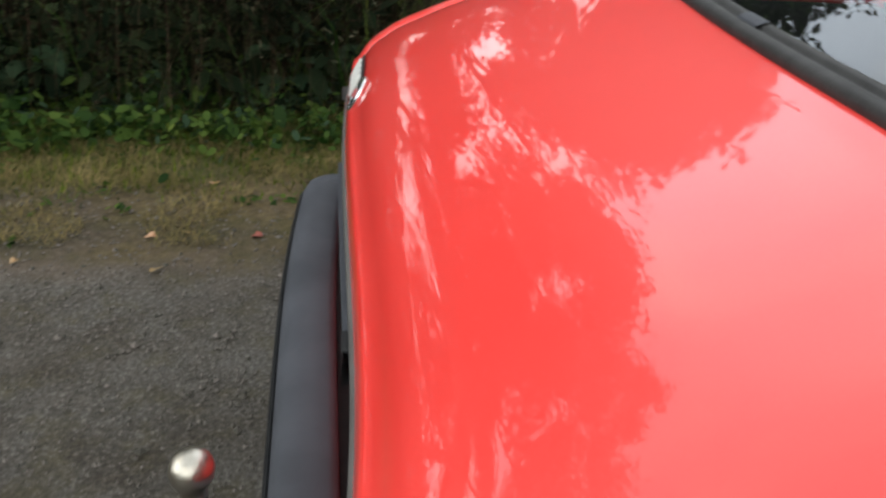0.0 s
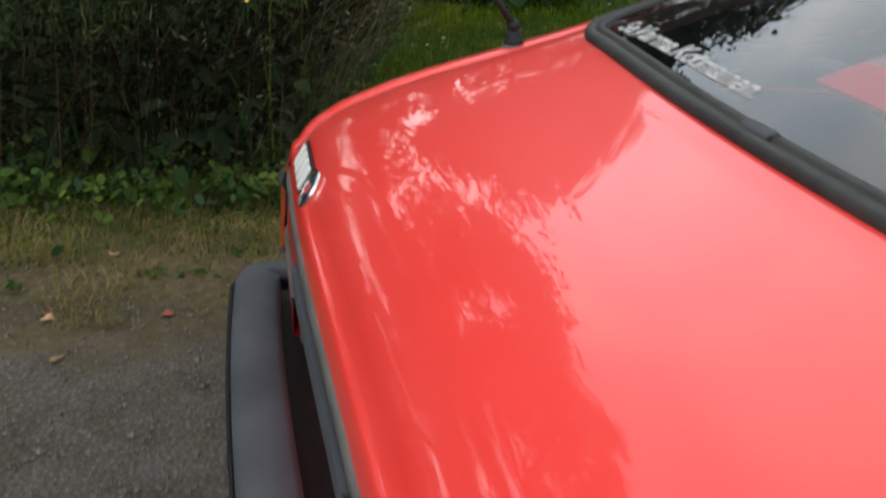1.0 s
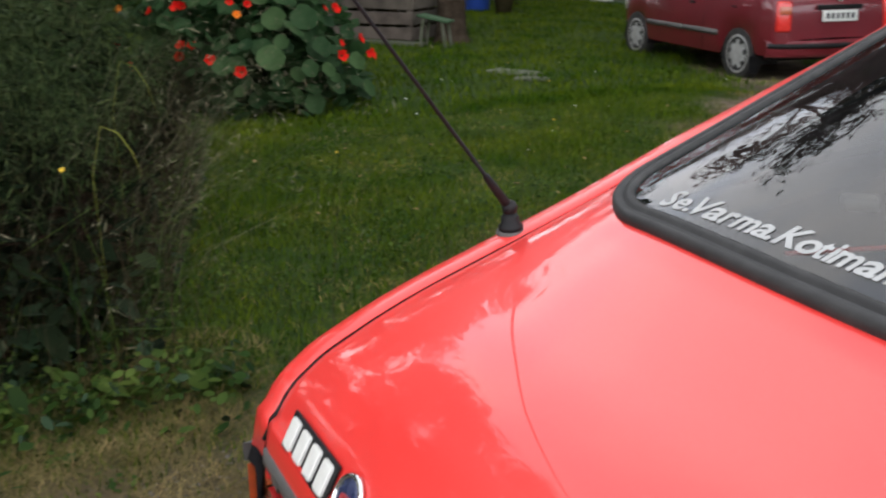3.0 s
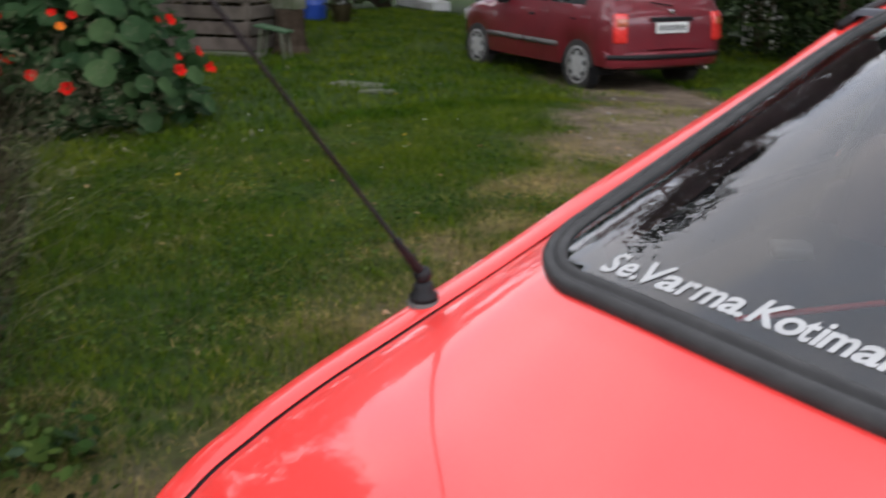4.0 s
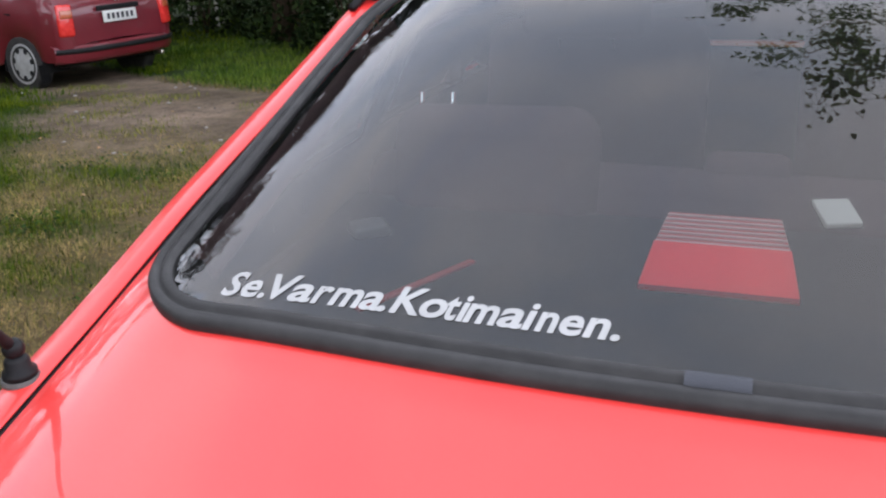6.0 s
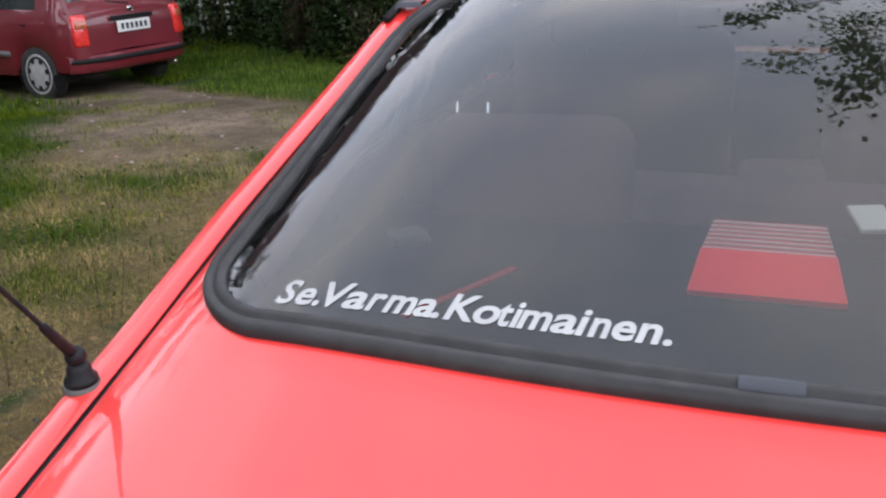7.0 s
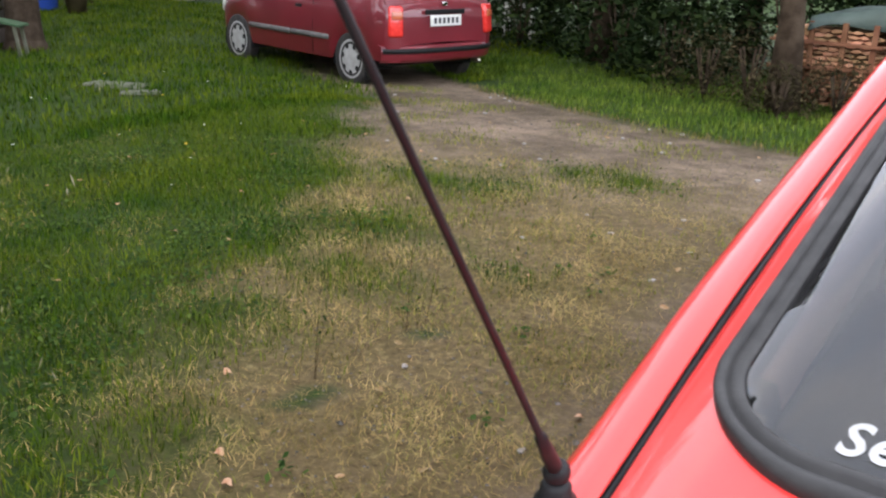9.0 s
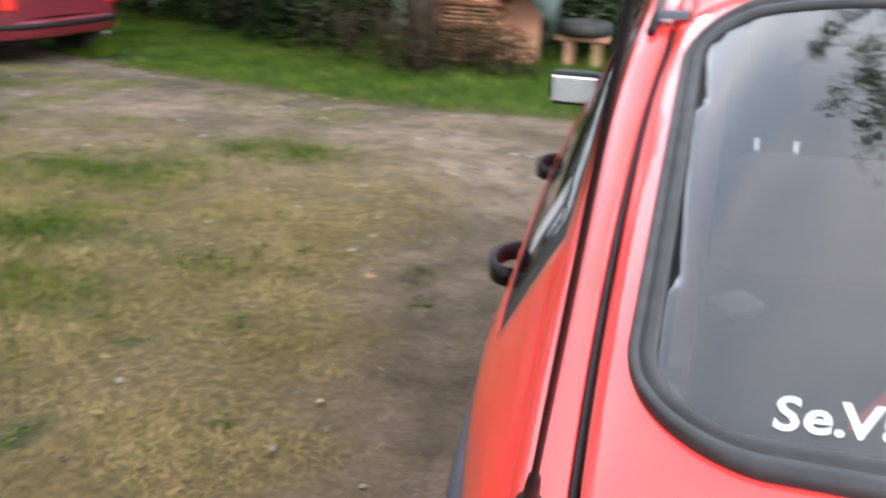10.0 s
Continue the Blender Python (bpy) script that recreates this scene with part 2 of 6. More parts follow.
NAST = mat("round_leaf", (0.022, 0.058, 0.018), rough=0.65, second=(0.046, 0.096, 0.036), scale=6, rand=0.45, spec=0.15)
FLOWER_R = mat("red_petal", (0.44, 0.005, 0.004), rough=0.7, second=(0.52, 0.010, 0.005), scale=25, spec=0.1)
FLOWER_O = mat("orange_petal", (0.75, 0.15, 0.008), rough=0.6, second=(0.7, 0.2, 0.012), scale=25, spec=0.2)
PETAL_W = mat("white_petal", (0.78, 0.78, 0.72), rough=0.6)
PETAL_Y = mat("yellow_petal", (0.65, 0.42, 0.03), rough=0.6)
LEAF_O = mat("fallen_leaf_orange", (0.30, 0.165, 0.075), rough=0.8, second=(0.38, 0.26, 0.15), scale=30, rand=0.4, spec=0.15)
LEAF_R = mat("fallen_leaf_red", (0.26, 0.065, 0.045), rough=0.7, second=(0.18, 0.05, 0.035), scale=30)
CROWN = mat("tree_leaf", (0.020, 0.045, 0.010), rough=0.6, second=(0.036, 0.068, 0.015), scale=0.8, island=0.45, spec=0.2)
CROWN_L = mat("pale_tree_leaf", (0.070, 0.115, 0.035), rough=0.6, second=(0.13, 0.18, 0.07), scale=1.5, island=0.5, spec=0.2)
# far darker than CROWN: the gloom under the trees is put into it
CROWN_F = mat("shaded_far_leaf", (0.007, 0.015, 0.004), rough=0.75, second=(0.014, 0.026, 0.006), scale=0.5, island=0.5, spec=0.08)


def translucent(m, share=0.45):
    """Leaves let light through from behind."""
    n, l = m.node_tree.nodes, m.node_tree.links
    b, out = n["Principled BSDF"], n["Material Output"]
    t, mix = n.new("ShaderNodeBsdfTranslucent"), n.new("ShaderNodeMixShader")
    l.new(b.inputs["Base Color"].links[0].from_socket, t.inputs["Color"])
    mix.inputs["Fac"].default_value = share
    l.new(b.outputs["BSDF"], mix.inputs[1]), l.new(t.outputs["BSDF"], mix.inputs[2])
    l.new(mix.outputs["Shader"], out.inputs["Surface"])


for leafy in (CROWN_L, WEED_G, NAST):
    translucent(leafy)


# ---- mesh helpers ----
def mesh_object(name, verts, faces, material, smooth=True):
    me = bpy.data.meshes.new(name)
    me.from_pydata([tuple(v) for v in verts], [], faces)
    if smooth:
        me.polygons.foreach_set("use_smooth", [True] * len(me.polygons))
    me.materials.append(material)
    me.update()
    return new(name, me)


def under(ob, parent, label=""):
    ob.parent = parent
    return tagged(ob, label=label) if label else ob


def part(name, bm, material, parent, label="", smooth=False):
    me = bpy.data.meshes.new(name)
    bm.normal_update()
    bm.to_mesh(me)
    bm.free()
    me.materials.append(material)
    if smooth:
        me.polygons.foreach_set("use_smooth", [True] * len(me.polygons))
    ob = new(name, me)
    if parent is not None:
        under(ob, parent, label)
    elif label:
        tagged(ob, label=label)
    return ob


def thing(name, label, category, m=None, group="", kind=""):
    ob = new(name)
    ob.empty_display_size = 0.05
    if m is not None:
        ob.matrix_basis = m
    return tagged(ob, label, category, group, kind)


def add_box(bm, size, m=None, bevel=0.0, segments=2):
    """A box of that size about its own centre, bevelled, at the pose m."""
    r = bmesh.ops.create_cube(bm, size=1.0)
    vs = r["verts"]
    bmesh.ops.scale(bm, vec=Vector(size), verts=vs)
    if bevel:
        es = list({e for v in vs for e in v.link_edges})
        b = bmesh.ops.bevel(bm, geom=es, offset=bevel, segments=segments, affect="EDGES", profile=0.5)
        vs = list({v for f in b["faces"] for v in f.verts} | {v for v in vs if v.is_valid})
    if m is not None:
        bmesh.ops.transform(bm, matrix=m, verts=vs)
    return vs


def add_turned(bm, profile, m=None, segments=24):
    """A turned body: (radius, height) pairs about z, closed at both ends."""
    rings = []
    for r, h in profile:
        rings.append([bm.verts.new((r * math.cos(2 * math.pi * k / segments), r * math.sin(2 * math.pi * k / segments), h)) for k in range(segments)])
    for a, b in zip(rings, rings[1:]):
        for k in range(segments):
            bm.faces.new((a[k], a[(k + 1) % segments], b[(k + 1) % segments], b[k]))
    bm.faces.new(list(reversed(rings[0])))
    bm.faces.new(rings[-1])
    vs = [v for r in rings for v in r]
    if m is not None:
        bmesh.ops.transform(bm, matrix=m, verts=vs)
    return vs


def tube(name, points, radius, material, closed=False, sides=8, flat=1.0, parent=None, label="", radii=None):
    """A round or flattened tube along points."""
    pts = [Vector(p) for p in points]
    n = len(pts)
    verts, faces = [], []
    for i, p in enumerate(pts):
        a = pts[(i - 1) % n] if closed or i else p
        b = pts[(i + 1) % n] if closed or i < n - 1 else p
        d = (b - a).normalized()
        side = d.cross(Vector((0, 0, 1)))
        side = side.normalized() if side.length > 1e-4 else Vector((1, 0, 0))
        up = side.cross(d).normalized()
        r = radii[i] if radii else radius
        for k in range(sides):
            c = 2 * math.pi * k / sides
            verts.append(p + side * (r * math.cos(c)) + up * (r * flat * math.sin(c)))
    for i in range(n if closed else n - 1):
        j = (i + 1) % n
        for k in range(sides):
            q = (k + 1) % sides
            faces.append((i * sides + k, i * sides + q, j * sides + q, j * sides + k))
    if not closed:
        faces.append(tuple(range(sides - 1, -1, -1)))
        faces.append(tuple((n - 1) * sides + k for k in range(sides)))
    ob = mesh_object(name, verts, faces, material)
    if parent is not None:
        under(ob, parent, label)
    return ob


def spline(table, x):
    """Smooth value of a table of (x, y) at x (monotone tables; Hermite with averaged slopes)."""
    xs = [t[0] for t in table]
    if x <= xs[0]:
        return table[0][1]
    if x >= xs[-1]:
        return table[-1][1]
    i = max(k for k in range(len(xs) - 1) if xs[k] <= x)

    def slope(k):
        if k == 0 or k == len(xs) - 1:
            j = 0 if k == 0 else k - 1
            return (table[j + 1][1] - table[j][1]) / (xs[j + 1] - xs[j])
        a = (table[k][1] - table[k - 1][1]) / (xs[k] - xs[k - 1])
        b = (table[k + 1][1] - table[k][1]) / (xs[k + 1] - xs[k])
        wa, wb = xs[k + 1] - xs[k], xs[k] - xs[k - 1]
        return (a * wa + b * wb) / (wa + wb)
    h = xs[i + 1] - xs[i]
    t = (x - xs[i]) / h
    return ((2 * t**3 - 3 * t**2 + 1) * table[i][1] + (t**3 - 2 * t**2 + t) * h * slope(i)
            + (3 * t**2 - 2 * t**3) * table[i + 1][1] + (t**3 - t**2) * h * slope(i + 1))


def ease(a, b, x):
    t = min(1.0, max(0.0, (x - a) / (b - a)))
    return t * t * (3 - 2 * t)


def lofted(name, rows, material, smooth=True, close=False):
    """A skin over rows of equally many points."""
    m = len(rows[0])
    verts = [p for r in rows for p in r]
    faces = []
    for i in range(len(rows) - 1):
        for k in range(m if close else m - 1):
            q = (k + 1) % m
            faces.append((i * m + k, i * m + q, (i + 1) * m + q, (i + 1) * m + k))
    return mesh_object(name, verts, faces, material, smooth)


def thicken(ob, depth, offset=-1.0):
    s = ob.modifiers.new("thickness", "SOLIDIFY")
    s.thickness, s.offset = depth, offset
    return ob


def pane_of(ob, depth=0.004, outward=(0, 0, 1)):
    """Makes a sheet into a pane: outer face glossy, inner face clear."""
    me = ob.data
    me.update()
    if sum(p.normal.dot(Vector(outward)) for p in me.polygons) < 0:
        me.flip_normals()
    me.materials.append(INNER)
    s = ob.modifiers.new("thickness", "SOLIDIFY")
    s.thickness, s.offset, s.material_offset, s.material_offset_rim = depth, -1.0, 1, 1
    ob.visible_shadow = False
    return ob

# ---- ground ----
def bump_at(x, y):
    """Height of the ground."""
    z = 0.0
    for cx, cy, r, h in ((-7.6, 5.4, 1.6, 0.03), (-3.0, 4.7, 1.2, 0.03), (-7.4, 8.75, 2.4, -0.14)):
        z += h * math.exp(-((x - cx) ** 2 + (y - cy) ** 2) / (r * r))
    return z


def axis(lo, hi, step, far):
    a = list(np.arange(lo, hi + step / 2, step))
    out, d = [], step
    while a[-1] + d < far:
        d *= 1.35
        a.append(a[-1] + d)
    d = step
    while a[0] - d > -far:
        d *= 1.35
        out.append((out[-1] if out else a[0]) - d)
        if out[-1] < -far:
            break
    return list(reversed(out)) + a


def lawn_mask(x, y):
    """1 on green lawn or verge, 0 elsewhere."""
    # lawn on the house side of the drive
    edge = spline([(0.5, -2.2), (1.2, -2.43), (1.7, -2.77), (2.6, -3.1), (3.4, -3.65), (4.8, -4.72), (5.9, -5.6), (7.0, -6.1), (7.5, -6.8), (7.8, -7.5), (8.5, -8.3), (12.0, -8.8)], y)
    d = (edge + 0.24 - x) + 0.45 * noise.noise(Vector((x * 1.1, y * 1.1, 2.7))) + 0.30 * noise.noise(Vector((x * 3.3, y * 3.3, 6.1))) if y > 0.6 else -1
    a = ease(-0.35, 0.55, d)
    # green patches in the trodden grass
    for px, py, r in ((-3.55, 4.58, 0.32), (-3.45, 3.55, 0.34), (-2.95, 2.95, 0.2), (-3.15, 2.3, 0.26), (-2.35, 3.4, 0.14), (-2.75, 5.2, 0.22)):
        a = max(a, 0.75 * math.exp(-(((x - px) / (1.6 * r)) ** 2 + ((y - py) / r) ** 2)) * (1 + 0.8 * noise.noise(Vector((x * 4, y * 4, 1.5)))))
    # verge beyond the drive
    e2 = spline([(-9.0, 10.4), (-7.0, 9.2), (-5.3, 7.95), (-4.2, 7.4), (-3.1, 7.05), (-2.2, 6.88), (-1.2, 6.85), (1.0, 6.8), (6.0, 6.8)], x)
    b = ease(-0.12, 0.22, y - e2)
    return max(a, b)


def bank_edge(x):
    """The weeds grow where y is less than this."""
    return spline([(-9.0, 2.45), (-7.7, 2.2), (-5.0, 1.45), (-3.9, 1.05), (-3.1, 0.72), (-2.65, 0.45), (-2.4, -0.5), (-2.33, -3.0), (-2.32, -9.0)], x) if x < -2.32 else -99


def strip_mask(x, y):
    """Grassy strip between the gravel and the weeds."""
    return ease(-1.75, -2.05, x) * (1 - ease(0.4, 1.0, y)) if y < 1.0 else 0.0


def straw_mask(x, y):
    """Dry trodden grass at the side of the car."""
    if y < 0.4:
        return 0.0
    a = ease(-1.2, -1.75, x + 0.10 * (y - 2.4)) * ease(0.5, 1.2, y) * (1 - ease(3.6, 6.2, y))
    return a


def build_ground():
    xs, ys = axis(-12.0, 2.5, 0.10, 400), axis(-2.5, 11.0, 0.10, 400)
    nx, ny = len(xs), len(ys)
    verts, lawn, straw, tarmac, dirt = [], [], [], [], []
    for y in ys:
        for x in xs:
            z = bump_at(x, y) if abs(x) < 30 and abs(y) < 30 else 0.0
            n = noise.noise(Vector((x * 0.9, y * 0.9, 0.3)))
            n2 = noise.noise(Vector((x * 3.1, y * 3.1, 4.3)))
            near = abs(x) < 14 and abs(y) < 14
            z += 0.012 * n + 0.006 * n2 if near and not (abs(x) < 1.2 and 0 < y < 4.8) else 0.0
            verts.append((x, y, z))
            jx, jy = x + 0.22 * n + 0.10 * n2, y + 0.22 * noise.noise(Vector((x * 0.9, y * 0.9, 9.3))) + 0.10 * n2
            if abs(x) < 30 and abs(y) < 30:
                l = max(lawn_mask(jx, jy), 0.55 * strip_mask(jx, jy))
                s = max(straw_mask(jx, jy), 0.8 * strip_mask(jx, jy))
                if jx < -2.35 and jy < bank_edge(jx) - 0.1:
                    l, s = 1.0, 0.0
                t = ease(-1.42, -1.12, jx) * (1 - ease(0.2, 1.4, jy))
                if jy < 0.8 and -1.95 < jx < -1.25:
                    s, l = max(s, 0.6 * ease(-0.02, 0.5, n + 0.6 * n2)), max(l, 0.15 * ease(0.15, 0.6, n - n2))
                e = ease(-1.15, -1.45, jx) * (1 - ease(0.5, 1.5, jy))
            else:
                l, s, t, e = 1.0, 0.0, 0.0, 0.0
            lawn.append(l), straw.append(s), tarmac.append(t), dirt.append(e)
    faces = [(j * nx + i, j * nx + i + 1, (j + 1) * nx + i + 1, (j + 1) * nx + i) for j in range(ny - 1) for i in range(nx - 1)]
    m = bpy.data.materials.new("yard_soil")
    m.use_nodes = True
    n, l = m.node_tree.nodes, m.node_tree.links
    b = n["Principled BSDF"]
    b.inputs["Roughness"].default_value = 0.92
    b.inputs["Specular IOR Level"].default_value = 0.2
    tc = n.new("ShaderNodeTexCoord")

    def tex(scale, detail=6.0, rough=0.6):
        t = n.new("ShaderNodeTexNoise")
        t.inputs["Scale"].default_value, t.inputs["Detail"].default_value, t.inputs["Roughness"].default_value = scale, detail, rough
        l.new(tc.outputs["Object"], t.inputs["Vector"])
        return t.outputs["Fac"]

    def ramp(fac, *stops):
        r = n.new("ShaderNodeValToRGB")
        els = r.color_ramp.elements
        while len(els) < len(stops):
            els.new(0.5)
        for e, (p, c) in zip(els, stops):
            e.position, e.color = p, (*c, 1)
        l.new(fac, r.inputs["Fac"])
        return r.outputs["Color"]

    def mixed(fac, a, bb):
        x = n.new("ShaderNodeMix")
        x.data_type = "RGBA"
        l.new(fac, x.inputs["Factor"]), l.new(a, x.inputs["A"]), l.new(bb, x.inputs["B"])
        return x.outputs["Result"]

    def attr(name, spread=0.5):
        a = n.new("ShaderNodeAttribute")
        a.attribute_name = name
        t = tex(7.0, 8.0, 0.7)
        s = n.new("ShaderNodeMath")
        s.operation = "MULTIPLY_ADD"
        l.new(t, s.inputs[0])
        s.inputs[1].default_value, s.inputs[2].default_value = spread, -spread / 2
        q = n.new("ShaderNodeMath")
        q.operation, q.use_clamp = "ADD", True
        l.new(a.outputs["Fac"], q.inputs[0]), l.new(s.outputs[0], q.inputs[1])
        return q.outputs[0]

    gravel = mixed(ramp(tex(0.9, 4.0), (0.36, (0, 0, 0)), (0.62, (1, 1, 1))), ramp(tex(55.0, 8.0, 0.75), (0.30, (0.10, 0.072, 0.052)), (0.52, (0.225, 0.172, 0.13)), (0.75, (0.40, 0.33, 0.27))),
                   ramp(tex(38.0, 8.0, 0.7), (0.32, (0.055, 0.041, 0.027)), (0.6, (0.115, 0.090, 0.062)), (0.8, (0.20, 0.165, 0.12))))
    mottle = ramp(tex(5.0, 6.0, 0.65), (0.30, (0.55, 0.53, 0.50)), (0.50, (1.0, 0.97, 0.93)), (0.70, (1.35, 1.28, 1.2)))
    gm = n.new("ShaderNodeMix")
    gm.data_type, gm.blend_type = "RGBA", "MULTIPLY"
    gm.inputs["Factor"].default_value = 1.0
    l.new(gravel, gm.inputs["A"]), l.new(mottle, gm.inputs["B"])
    gravel = gm.outputs["Result"]
    tar = ramp(tex(90.0, 8.0, 0.8), (0.36, (0.040, 0.037, 0.033)), (0.54, (0.108, 0.101, 0.091)), (0.70, (0.29, 0.275, 0.255)))
    tm = n.new("ShaderNodeMix")
    tm.data_type, tm.blend_type = "RGBA", "MULTIPLY"
    tm.inputs["Factor"].default_value = 1.0
    l.new(tar, tm.inputs["A"])
    l.new(ramp(tex(3.0, 7.0, 0.7), (0.34, (0.62, 0.55, 0.46)), (0.52, (1.0, 0.97, 0.92)), (0.68, (1.25, 1.24, 1.22))), tm.inputs["B"])
    tar = tm.outputs["Result"]
    dry = ramp(tex(26.0, 8.0, 0.75), (0.32, (0.054, 0.038, 0.017)), (0.54, (0.145, 0.105, 0.045)), (0.74, (0.29, 0.22, 0.105)))
    turf = ramp(tex(18.0, 8.0, 0.7), (0.30, (0.012, 0.024, 0.004)), (0.6, (0.026, 0.056, 0.006)), (0.8, (0.055, 0.082, 0.014)))
    c = mixed(attr("tarmac", 0.6), gravel, tar)
    soil = ramp(tex(34.0, 8.0, 0.78), (0.32, (0.030, 0.022, 0.014)), (0.52, (0.075, 0.058, 0.040)), (0.74, (0.15, 0.125, 0.095)))
    c = mixed(attr("dirt", 0.6), c, soil)
    c = mixed(attr("straw", 1.5), c, dry)
    c = mixed(attr("lawn", 0.8), c, turf)
    l.new(c, b.inputs["Base Color"])
    bp = n.new("ShaderNodeBump")
    bp.inputs["Strength"].default_value, bp.inputs["Distance"].default_value = 0.8, 0.012
    l.new(tex(70.0, 8.0, 0.75), bp.inputs["Height"])
    l.new(bp.outputs["Normal"], b.inputs["Normal"])
    g = mesh_object("ground", verts, faces, m)
    for name, vals in (("lawn", lawn), ("straw", straw), ("tarmac", tarmac), ("dirt", dirt)):
        a = g.data.attributes.new(name, "FLOAT", "POINT")
        a.data.foreach_set("value", vals)
    tagged(g, "yard ground of gravel, trodden dry grass and lawn", "ground", kind="structure")
    return g


ground = build_ground()

# ---- the red hatchback ----
SIDE_Z = [(0.264, 0.672), (0.267, 0.698), (0.284, 0.731), (0.298, 0.754), (0.342, 0.793), (0.41, 0.827), (0.505, 0.863), (0.62, 0.897),
          (0.81, 0.953), (0.92, 0.990), (1.01, 1.022), (1.16, 1.071), (1.46, 1.178), (1.56, 1.222), (1.63, 1.248)]
SIDE_X = [(0.26, 0.712), (1.0, 0.712), (1.2, 0.703), (1.4, 0.688), (1.56, 0.668), (1.63, 0.660)]
CROWN_Z = [(0.26, 0.003), (0.30, 0.010), (0.41, 0.022), (0.62, 0.034), (0.83, 0.044), (1.15, 0.060), (1.5, 0.086), (1.63, 0.090)]
Q_LIP, Q_TOP = 0.264, 1.592


def hatch(x, q, lift=0.0):
    """A point of the tailgate's skin: x across, q along it from the lip to the roof."""
    def at(x, q):
        u = x / spline(SIDE_X, q)
        y = q - (0.0585 - 0.06 * (q - 0.88) ** 2) * (1 - u * u)
        k = ease(0.50, 0.66, q)
        side = (1 - k) * spline(SIDE_Z, q) + k * (0.0516 * q * q + 0.2316 * q + 0.7331)
        crown = (1 - k) * spline(CROWN_Z, q) + k * (0.034 + 0.0555 * (q - 0.62))
        v = (q - 1.16) / 0.42
        z = side + crown * (1 - abs(u) ** 6) + (0.015 * (1 - v * v) * (1 - u**4) if abs(v) < 1 else 0.0)
        # the skin is flatter across just below the pane
        z -= ease(0.34, 0.80, q) * (1 - ease(0.95, 1.50, q)) * (0.030 - 0.028 * u * u) * (1 - ease(0.75, 1.0, abs(u)))
        return Vector((x, y, z))
    p = at(x, q)
    if lift:
        n = (at(x + 0.004, q) - at(x - 0.004, q)).cross(at(x, q + 0.004) - at(x, q - 0.004)).normalized()
        p = p + n * lift
    return p


def in_window(x, q, grow):
    """Whether a place on the tailgate lies within the pane's rounded outline, grown by so much."""
    hx, q0, q1, r = 0.651 + grow, 0.825 - grow, 1.522 + grow, 0.080 + grow
    hx = hx - 0.063 * (q - 0.8)
    if abs(x) > hx or q < q0 or q > q1:
        return False
    dx, dq = abs(x) - (hx - r), max(q0 + r - q, q - (q1 - r))
    return dx <= 0 or dq <= 0 or dx * dx + dq * dq <= r * r


def window_outline(grow, n=16):
    """Places (x, q) and outward directions round the pane."""
    out = []
    q0, q1, r = 0.825 - grow, 1.522 + grow, 0.080 + grow
    for sx, q, a0 in ((1, q0 + r, -90), (1, q1 - r, 0), (-1, q1 - r, 90), (-1, q0 + r, 180)):
        hx = 0.651 + grow - 0.063 * (q - 0.8)
        for k in range(n + 1):
            a = radians(a0 + 90 * k / n)
            out.append((sx * (hx - r) + r * math.cos(a), q + r * math.sin(a), math.cos(a), math.sin(a)))
    full = []
    for i, p in enumerate(out):
        full.append(p)
        nx = out[(i + 1) % len(out)]
        d = math.hypot(nx[0] - p[0], nx[1] - p[1])
        m = int(d / 0.04)
        for k in range(1, m):
            t = k / m
            full.append(tuple(p[j] * (1 - t) + nx[j] * t for j in range(4)))
    return full


red_car = thing("hatchback_car", "red older five-door hatchback parked on gravel, sloping tailgate", "car")


